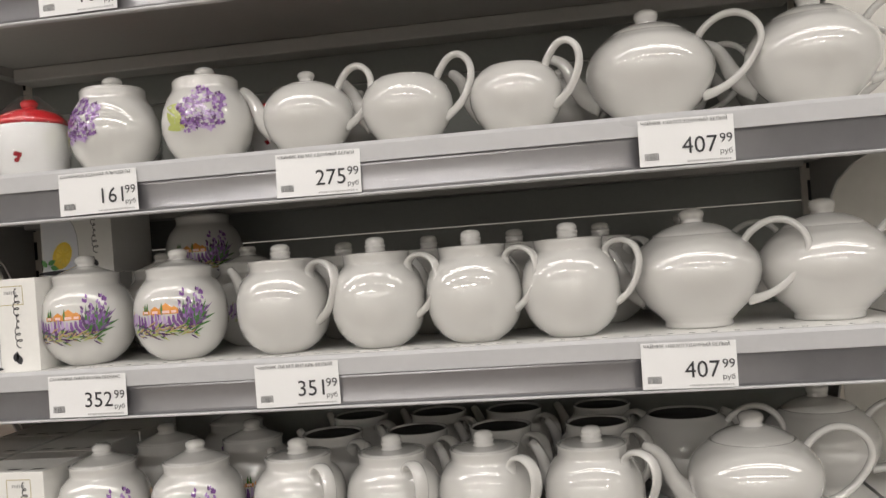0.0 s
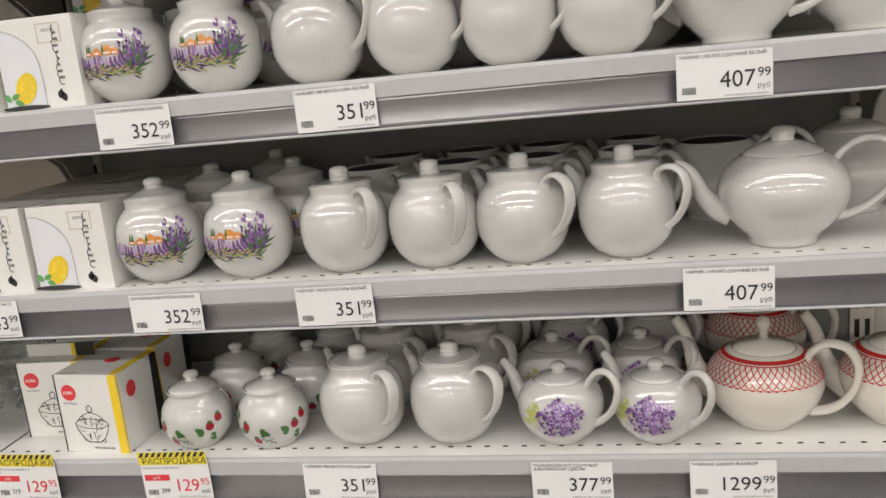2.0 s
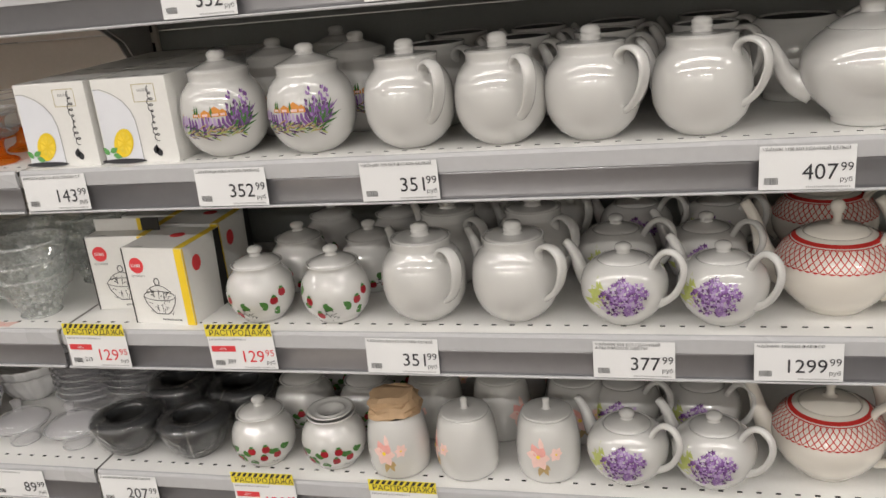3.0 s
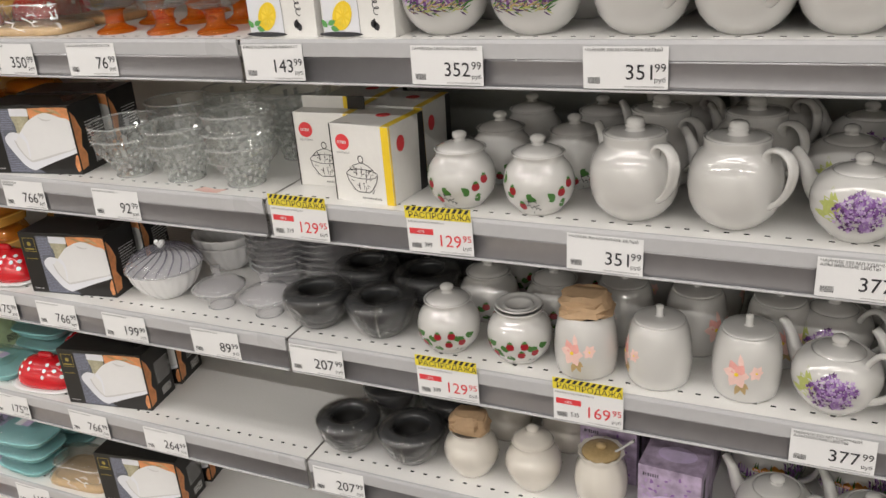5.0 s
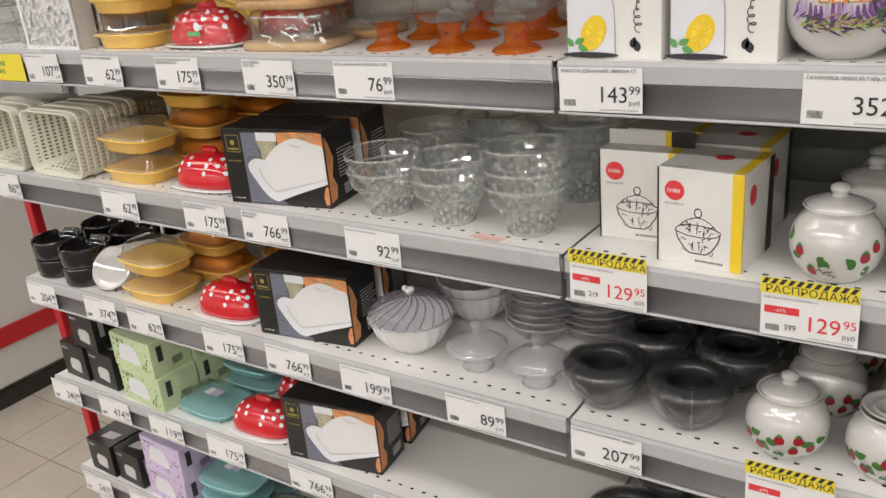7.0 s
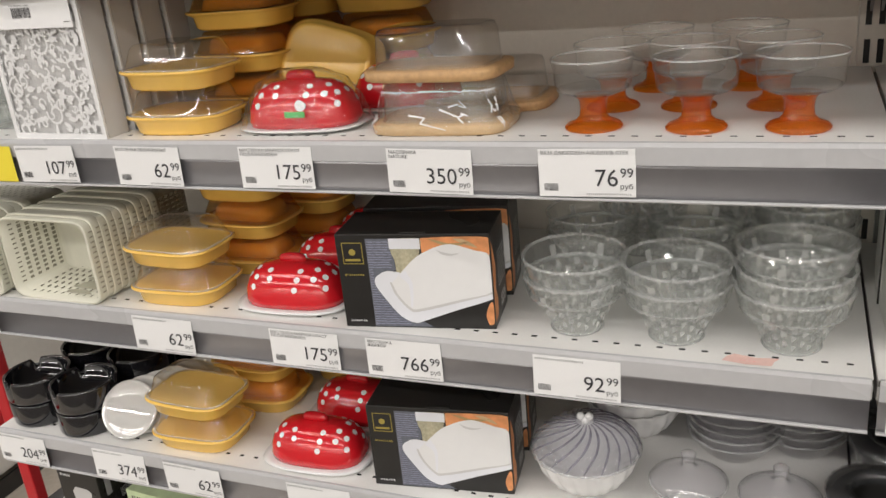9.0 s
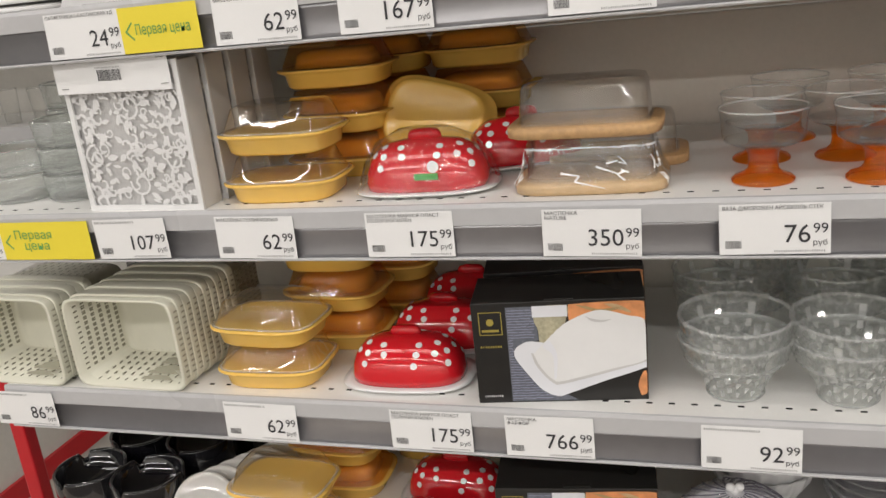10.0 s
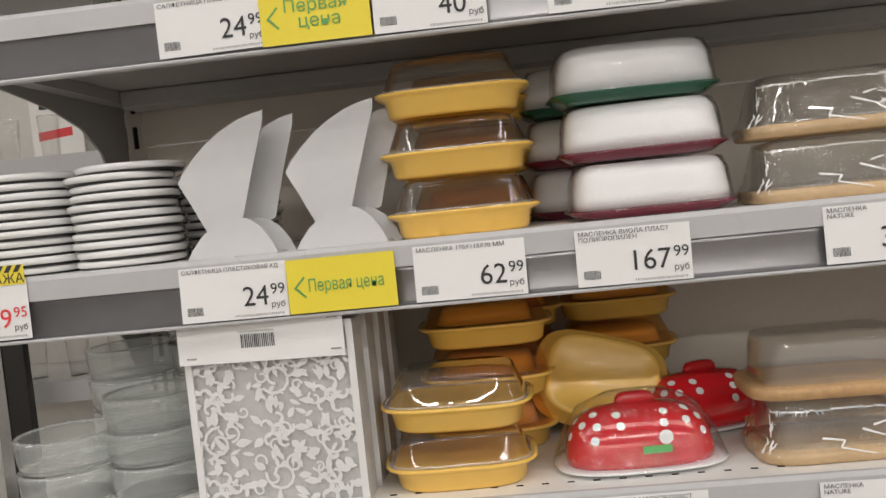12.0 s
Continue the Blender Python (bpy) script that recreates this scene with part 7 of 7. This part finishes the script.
def small_carton(kind):
    mat, label, art = {"small_black": (BOXBLACK, "small black carton with a grey jug picture", PALEGREY), "green": (GREENBOX, "pale green carton with a white butter dish picture", PRINTWHITE),
                       "lilac_carton": (LILACBOX, "pale lilac carton with a white dish picture", PRINTWHITE), "purple_carton": (PURPLEBOX, "purple floral carton with a lilac sugar bowl picture", LILACBOX)}[kind]
    w, d, h = {"small_black": (0.092, 0.085, 0.084), "green": (0.140, 0.095, 0.078), "lilac_carton": (0.140, 0.095, 0.078), "purple_carton": (0.096, 0.090, 0.105)}[kind]
    root = thing("small_carton", label, "box", label.split(" with")[0].split()[-2] + " cartons")
    part("carton", box_bm(0, w, 0, d, 0, h, 0.0008), mat, root, smooth=False)
    bm = bmesh.new()
    if kind == "small_black":
        flat(bm, [(0.030, 0.020), (0.068, 0.016), (0.072, 0.044), (0.064, 0.050), (0.036, 0.050), (0.028, 0.040)], 0, 0.0004)
        part("front_picture", bm, art, root, "pale jug picture", smooth=False)
        bm = bmesh.new()
        bm.faces.new([bm.verts.new(p) for p in ((0.030, 0.020, h + 0.0004), (0.070, 0.026, h + 0.0004), (0.074, 0.050, h + 0.0004), (0.032, 0.046, h + 0.0004))])
    elif kind == "purple_carton":
        flat(bm, disc_pts(0.050, 0.040, 0.030, 0.016, 18), 0, 0.0004)
        part("front_picture", bm, art, root, "pale sugar bowl picture", smooth=False)
        bm = bmesh.new()
        bm.faces.new([bm.verts.new((x, y, h + 0.0004)) for x, y in disc_pts(0.050, 0.042, 0.030, 0.020, 18)])
    else:
        flat(bm, [(0.022, 0.020), (0.092, 0.016), (0.098, 0.026), (0.090, 0.052), (0.076, 0.060), (0.040, 0.060), (0.030, 0.050)], 0, 0.0004)
    part("picture", bm, art, root, "pale dish picture", smooth=False)
    part("caption", bars_bm(w * 0.08, w * 0.35, h * 0.82, h * 0.88, 7, 2, y=-0.0005), CARD if kind == "small_black" else INK, root, "small printed caption", smooth=False)
    bm = bmesh.new()
    for k in range(12):
        y = d * 0.5 + 0.0022 * k
        bm.faces.new([bm.verts.new(p) for p in ((w + 0.0004, y, 0.012), (w + 0.0004, y + 0.0011, 0.012), (w + 0.0004, y + 0.0011, 0.030), (w + 0.0004, y, 0.030))])
    bm.faces.new([bm.verts.new(p) for p in ((w + 0.0004, d * 0.16, h * 0.40), (w + 0.0004, d * 0.30, h * 0.40), (w + 0.0004, d * 0.30, h * 0.85), (w + 0.0004, d * 0.16, h * 0.85))])
    part("side_print", bm, INK if kind != "small_black" else GREYINK, root, "bar code and label on the side", smooth=False)
    if kind in ("lilac_carton", "purple_carton", "green"):
        r = random.Random(len(kind))
        bm = bmesh.new()
        for k in range(40):
            flat(bm, leaf_pts(r.uniform(0.006, w - 0.012), r.uniform(0.006, h - 0.014), r.uniform(0.004, 0.010), 0.0022, r.uniform(0, 6)), r.choice((0, 1)), 0.00035)
        part("flower_print", bm, PURPLES[1:3] if kind != "green" else [GREENS[1], GREENS[0]], root, "scattered flower print", smooth=False)
    return root


# right bay: bowls, jars and cartons
place("lidded_red", -0.612, 1.060, "A", 0, maker=lidded_red_bowl)
place("lidded_red", -0.545, 1.190, "A", 40, maker=lidded_red_bowl)
place("lidded_red", -0.300, 1.175, "A", 40, maker=lidded_red_bowl)
place("berry_flip", -0.452, 1.052, "E", 8, maker=berry_flipped)
place("rose_paper", -0.346, 1.047, "E", 4, maker=rose_paper)
place("embossed_paper", -0.552, 1.062, "F", 0, maker=embossed)
place("embossed", -0.441, 1.062, "F", 0, maker=embossed)
place("embossed", -0.530, 1.180, "F", 60, maker=embossed)
place("embossed", -0.415, 1.180, "F", 80, maker=embossed)
place("honey", -0.325, 1.052, "F", 0, maker=honey_jar)
for i, (x, y, lv) in enumerate(((-0.820, 1.060, "E"), (-0.698, 1.062, "E"), (-0.790, 1.185, "E"), (-0.668, 1.180, "E"), (-0.791, 1.060, "F"), (-0.666, 1.062, "F"), (-0.765, 1.190, "F"), (-0.640, 1.190, "F"), (-0.78, 1.31, "E"), (-0.66, 1.31, "E"))):
    place("dark_bowl", x, y, lv, (-120, -70, -30, -100, -50, -80, 10, 40, 70, 20)[i], maker=dark_bowl)
place("open_sale_box", -0.826, 1.068, "D", 2, maker=open_sale_box)
place("sale_box", -0.729, 1.018, "D", -5, maker=sale_box)
place("sale_box", -0.730, 1.128, "D", -2, maker=sale_box)
place("sale_box", -0.832, 1.180, "D", -2, maker=sale_box)
for lv, xs in (("C", (-0.838, -0.713)), ("B", (-0.832, -0.705))):
    for x in xs:
        for k in range(3):
            place("cloche_box", x + 0.004 * k, 1.012 + 0.120 * k, lv, -1, maker=cloche_box)
place("cloche_box", -0.700, 1.200, "B", -1, up=0.1206, maker=cloche_box)
place("purple_carton", -0.262, 1.028, "F", -4, maker=small_carton)
place("purple_carton", -0.375, 1.110, "F", -4, maker=small_carton)
place("purple_carton", -0.262, 1.130, "F", -4, maker=small_carton)

# left bay, shelf B
for x, y, n in ((-2.118, 1.078, 11), (-2.012, 1.072, 10), (-1.935, 1.185, 10), (-2.050, 1.190, 10)):
    for k in range(n):
        place("felt_plate", x + 0.003 * math.sin(k * 1.9), y + 0.002 * math.cos(k * 2.3), "B", 0, up=0.0096 * k, maker=felt_plate)
place("felt_plate", -2.004, 1.076, "B", 0, up=0.0096 * 10, maker=felt_plate, tilt=0.0)
for x, y in ((-1.887, 1.022), (-1.778, 1.022)):
    place("fan", x, y, "B", 0, maker=napkin_fan)
for k in range(3):
    place("butter", -1.662, 1.070, "B", (2, -2, 1)[k], up=0.0590 * k, maker=butter_dish)
    place("butter_amber", -1.655, 1.200, "B", 3, up=0.0590 * k, maker=butter_dish_amber)
for k, kind in enumerate(("white_dish", "white_dish", "white_dish_green")):
    place(kind, -1.478 - 0.004 * k, 1.075, "B", (1, -3, 3)[k], up=0.0570 * k, maker=white_dish)
    place(kind, -1.515, 1.195, "B", 2, up=0.0570 * k, maker=white_dish)
for k in range(2):
    place("nature", -1.302, 1.070, "B", (2, -2)[k], up=0.0620 * k, maker=nature_dish)

# left bay, shelf C
for x, y, n in ((-2.120, 1.095, 2), (-2.020, 1.100, 3), (-2.090, 1.215, 4), (-1.985, 1.215, 5)):
    for k in range(n):
        place("green_ashtray", x, y, "C", 25 * k, up=0.0372 * k, maker=green_ashtray)
for k in range(4):
    place("fret", -1.944 + 0.004 * k, 1.006 + 0.052 * k, "C", -3, maker=fretwork_stand)
t = thing("paper_header", "folded white card header with bar code above the napkin stand", "card", m=pose(along(-1.945), 0.9975, SHELF["C"] + 0.150, 0, 0.6, -2))
part("card_face", box_bm(0, 0.165, 0, 0.0008, 0.0, 0.044), CARD, t, smooth=False)
part("barcode", bars_bm(0.064, 0.098, 0.014, 0.027, 18, 2), INK, t, "small black bar code", smooth=False)
part("code_text", bars_bm(0.062, 0.098, 0.029, 0.0305, 18, 3), GREYINK, t, "fine print", smooth=False)
bm = bmesh.new()
for x, z in ((0.010, 0.036), (0.150, 0.037), (0.008, 0.006), (0.152, 0.007)):
    box_into(bm, x, x + 0.010, -0.0009, -0.0002, z, z + 0.0009)
part("staple", bm, CHROME, t, "steel staples", smooth=False)
for x, y, n in ((-1.688, 1.063, 2), (-1.660, 1.185, 3), (-1.640, 1.300, 3), (-1.500, 1.310, 3)):
    for k in range(n):
        place("butter" if y < 1.1 else "butter_amber", x + 0.002 * k, y, "C", (2, -3, 1)[k], up=0.0590 * k, maker=butter_dish if y < 1.1 else butter_dish_amber)
ob = place("butter", -1.560, 1.190, "C", 0, maker=butter_dish)
ob.matrix_basis = pose(along(-1.530), 1.170, SHELF["C"] + 0.066, 68 + 180, 16, 0)
place("red_wrapped", -1.510, 1.068, "C", 3, maker=red_wrapped)
place("red", -1.420, 1.190, "C", 20, maker=red_dish)
place("nature_wrapped_low", -1.318, 1.068, "C", 2, maker=nature_dish)
place("nature_plain", -1.322, 1.068, "C", -1, up=0.0620, maker=nature_plain)
place("nature_plain", -1.300, 1.185, "C", 2, maker=nature_plain)
for x, y in ((-1.140, 1.058), (-1.030, 1.053), (-0.930, 1.053), (-1.137, 1.155), (-1.049, 1.155), (-0.954, 1.155), (-1.10, 1.265), (-0.99, 1.265)):
    ob = place("goblet", x, y, "C", 0, maker=goblet)
    ob.scale = (0.84, 0.84, 0.76)

# left bay, shelf D
for j, (x, n) in enumerate(((-2.128, 6), (-1.938, 10))):
    for k in range(n):
        place("basket", x + 0.001 * k, 0.998 + 0.0145 * k, "D", -2, up=0.003 + 0.002 * (k % 2), maker=basket)
for x, y, n in ((-1.745, 1.058, 2), (-1.700, 1.180, 3), (-1.660, 1.300, 3)):
    for k in range(n):
        place("butter" if y < 1.1 else "butter_amber", x, y, "D", (2, -3, 1)[k], up=0.0590 * k)
for x, y, up in ((-1.562, 1.062, 0), (-1.545, 1.175, 0), (-1.535, 1.290, 0)):
    place("red", x, y, "D", 2, up=up)
for lv, x, y, a in (("D", -1.456, 1.000, 8), ("E", -1.450, 1.006, 7), ("F", -1.424, 0.998, 8), ("G", -1.400, 0.998, 8)):
    place("black_box", x, y, lv, a, maker=black_box)
    place("black_box", x - 0.008, y + 0.098, lv, a + 1.5, maker=black_box)
for x, y, n in ((-1.168, 1.058, 2), (-1.050, 1.056, 2), (-0.925, 1.056, 3), (-1.180, 1.215, 2), (-1.045, 1.215, 2), (-0.915, 1.210, 3), (-1.13, 1.32, 2), (-0.98, 1.325, 2)):
    for k in range(n):
        ob = place("faceted", x, y, "D", 7 * k, up=0.026 * k, maker=faceted_bowl, tilt=(0, 1.5, -2.0)[k] if y < 1.1 else 0)
bm = bmesh.new()
bm.faces.new([bm.verts.new(p) for p in ((-0.030, -0.006, 0), (-0.005, -0.011, 0), (0.022, -0.010, 0), (0.024, 0.000, 0), (0.030, 0.008, 0.0004), (0.004, 0.006, 0), (-0.018, 0.010, 0.0008), (-0.026, 0.004, 0))])
t = thing("torn_sticker", "torn pale pink sticker scrap on the shelf edge", "sticker", m=pose(along(-0.965), 1.008, SHELF["D"] + 0.0006))
part("scrap", bm, PALEPINK, t, smooth=False)
part("scrap_print", bars_bm(-0.012, 0.012, 0, 0.0003, 5, 2, y=-0.003), REDINK, t, "red printed fragment", smooth=False)

# left bay, shelf E
for x, y in ((-2.096, 1.052), (-1.990, 1.046), (-2.078, 1.165), (-1.968, 1.158), (-1.93, 1.27)):
    for k in range(2):
        place("black_ash", x, y, "E", 40 * k + 10, up=0.0415 * k, maker=black_ashtray)
for k in range(8):
    ob = place("saucer", -1.88, 1.03, "E", maker=saucer)
    ob.matrix_basis = pose(along(-1.895) + 0.014 * k, 1.040 + 0.019 * k, SHELF["E"] + 0.039, 54, 0, 16) @ Matrix.Scale(0.86, 4)
for x, y, n in ((-1.770, 1.055, 2), (-1.735, 1.180, 3), (-1.62, 1.300, 2)):
    for k in range(n):
        place("butter" if y < 1.1 else "butter_amber", x, y, "E", (2, -3, 1)[k], up=0.0590 * k)
place("red", -1.562, 1.052, "E", 2)
place("red", -1.552, 1.170, "E", -2)
place("swirl", -1.168, 1.078, "E", 10, maker=swirl_bowl)
place("swirl_open", -1.130, 1.225, "E", 0, up=0.0, maker=swirl_bowl)
place("swirl_open", -1.130, 1.225, "E", 20, up=0.018, maker=swirl_bowl)
place("clear_lid", -1.036, 1.066, "E", 0, maker=clear_lid)
place("clear_lid", -0.928, 1.062, "E", 0, maker=clear_lid)
for x, y, n in ((-0.990, 1.205, 6), (-0.905, 1.235, 7), (-1.02, 1.31, 5)):
    for k in range(n):
        place("clear_plate", x, y, "E", 0, up=0.013 * k, maker=clear_plate)

# left bay, shelf F
for x, y, up in ((-2.128, 1.010, 0), (-2.028, 1.010, 0), (-2.070, 1.012, 0.0845), (-2.128, 1.100, 0), (-2.028, 1.100, 0)):
    place("small_black", x, y, "F", -3, up=up, maker=small_carton)
for x, y, up in ((-1.905, 1.000, 0), (-1.915, 1.003, 0.0785), (-1.900, 1.100, 0), (-1.900, 1.100, 0.0785)):
    place("green", x, y, "F", -4, up=up, maker=small_carton)
for x, y, n in ((-1.680, 1.058, 1), (-1.665, 1.180, 3)):
    for k in range(n):
        place("teal", x, y, "F", 3 * k, up=0.0385 * k, maker=teal_dish)
place("red", -1.530, 1.052, "F", 4)
place("red", -1.520, 1.170, "F", 4)

# left bay, shelf G
for x, y in ((-2.110, 1.000), (-2.012, 1.002), (-2.110, 1.100), (-2.012, 1.100)):
    place("small_black", x, y, "G", -3)
for x, y, up in ((-1.895, 0.998, 0), (-1.895, 1.000, 0.0785), (-1.890, 1.100, 0), (-1.890, 1.100, 0.0785)):
    place("lilac_carton", x, y, "G", -4, up=up, maker=small_carton)
for k in range(3):
    place("teal", -1.665 + 0.004 * k, 1.050, "G", 4 * k - 3, up=0.0385 * k)
    place("teal", -1.660, 1.170, "G", 4, up=0.0385 * k)
place("nature", -1.500, 1.056, "G", 3)


# ---- beyond the open end of the shelving ----
def far_gondola(x, y, turn, levels=(0.35, 0.75, 1.10, 1.42, 1.74)):
    t = thing("far_shelving", "far white store shelving stocked with rows of drinking glasses", "shelving", "far shelving", pose(x, y, 0, 0, 0, turn))
    part("back_board", box_bm(-0.9, 0.9, 0.36, 0.38, 0.1, 2.2), LIGHTWALL, t, smooth=False)
    for s in (-0.92, 0.9):
        part("post", box_bm(s, s + 0.03, 0.0, 0.38, 0.0, 2.2), CHROME if s < 0 else DARKPANEL, t, smooth=False)
    for z in levels:
        part("shelf_board", box_bm(-0.89, 0.89, 0.002, 0.358, z - 0.03, z), STEEL, t, smooth=False)
        part("shelf_rail", box_bm(-0.89, 0.89, -0.006, 0.0, z - 0.06, z), LIPMAT, t, smooth=False)
    return t


def tumbler(kind):
    root = thing("drinking_glass", "plain clear drinking glass on far shelving", "glass", "far drinking glasses")
    part("glass", lathe([(0, 0), (0.026, 0), (0.030, 0.06), (0.034, 0.12), (0.0345, 0.121), (0.032, 0.12), (0.026, 0.01), (0, 0.008)], 14, cap=False), CLEARGLASS, root)
    part("rim", lathe([(0.0325, 0.1195), (0.0345, 0.1215), (0.0350, 0.1195)], 14, cap=False), GLASSEDGE, root)
    return root


for gx, gy, ga in ((-3.30, 2.55, 0), (-5.20, 2.55, 0)):
    far_gondola(gx, gy, ga)
rr = random.Random(77)
for gx in (-3.30, -5.20):
    for z in (1.10, 1.42, 1.74):
        for k in range(13):
            m = pose(gx - 0.80 + 0.13 * k, 2.55 + 0.08, z)
            if "tumbler" not in MASTERS:
                MASTERS["tumbler"] = tumbler("tumbler")
                MASTERS["tumbler"].matrix_basis = m
            else:
                copy_thing(MASTERS["tumbler"], m)
for gx in (-3.75, -3.20):
    t = thing("glass_carton", "white carton with red print on far shelving", "box", "far cartons", pose(gx, 2.64, 1.42))
    part("carton", box_bm(0, 0.24, 0.02, 0.2, 0, 0.16, 0.001), BOXWHITE, t, smooth=False)
    bm = bmesh.new()
    flat(bm, [(0.03, 0.05), (0.20, 0.05), (0.20, 0.075), (0.03, 0.075)], 0, -0.0196)
    part("red_print", bm, REDINK, t, smooth=False)
    part("black_label", extrude_poly([(0.06, 0.12), (0.18, 0.12), (0.18, 0.14), (0.06, 0.14)], "y", 0.0190, 0.0195), INK, t, smooth=False)

for k, (z, x) in enumerate([(zz, xx) for zz in (1.42, 1.74) for xx in (-2.98, -2.78, -2.62)]):
    t = thing("glass_carton", "white carton with red print on far shelving", "box", "far cartons", pose(x, 2.60, z, 0, 0, 2 * k - 3))
    part("carton", box_bm(0, 0.15, 0.02, 0.2, 0, 0.19, 0.001), BOXWHITE, t, smooth=False)
    bm = bmesh.new()
    flat(bm, [(0.02, 0.05), (0.12, 0.06), (0.12, 0.085), (0.02, 0.075)], 0, -0.0196)
    part("red_print", bm, REDINK, t, smooth=False)
    part("black_label", extrude_poly([(0.03, 0.14), (0.11, 0.14), (0.11, 0.165), (0.03, 0.165)], "y", 0.0190, 0.0195), INK, t, smooth=False)
t = thing("store_frame_post", "brushed steel and dark edged post of a far store frame", "post", m=pose(-3.02, 2.40, 0))
part("dark_plate", box_bm(0.0, 0.060, 0.0, 0.03, 0.0, 1.30, 0.002), BOXBLACK, t, "dark front plate", smooth=False)
part("steel_edge", box_bm(-0.035, -0.0005, -0.004, 0.034, 0.0, 1.30, 0.002), CHROME, t, "brushed steel edge", smooth=False)

# off-white chest with red edge bands, on the far side of the cross aisle
t = thing("white_chest", "off-white store chest with red bumper bands, standing on the tiled floor", "chest", m=pose(-3.02, 0.62, 0, 0, 0, 0))
part("chest_body", box_bm(-0.30, 0.0, 0.0, 1.55, 0.06, 0.80, 0.01), LIGHTWALL, t, smooth=False)
part("red_band", box_bm(0.0005, 0.012, 0.0, 1.55, 0.20, 0.262), REDPAINT, t, "red bumper band", smooth=False)
part("base_band", box_bm(0.0005, 0.010, 0.0, 1.55, 0.0, 0.055), BOXBLACK, t, "dark base band", smooth=False)
t = thing("red_post", "red painted steel post of a store frame standing on the floor", "post", m=pose(-2.29, 1.115, 0))
part("post_body", box_bm(-0.014, 0.014, -0.012, 0.012, 0.0, 0.92, 0.003), REDPAINT, t, smooth=False)
part("foot_bar", box_bm(-0.014, 0.35, -0.2, -0.17, 0.03, 0.085, 0.004), REDPAINT, t, "red floor bar", smooth=False)

# floor tiles
tile_mesh = None
tw = 0.205
for i in range(17):
    for j in range(17):
        x, y = -4.75 + tw * (i + 1), -0.20 + tw * j
        if tile_mesh is None:
            bm = box_bm(-tw / 2 + 0.0015, tw / 2 - 0.0015, -tw / 2 + 0.0015, tw / 2 - 0.0015, -0.003, 0.0, 0.0006)
            ob = part("tile", bm, TILE, bpy.data.objects["ground"], smooth=False)
            tile_mesh = ob.data
        else:
            ob = new("tile", tile_mesh)
            ob.parent = bpy.data.objects["ground"]
        ob.location = (x, y, 0.0)
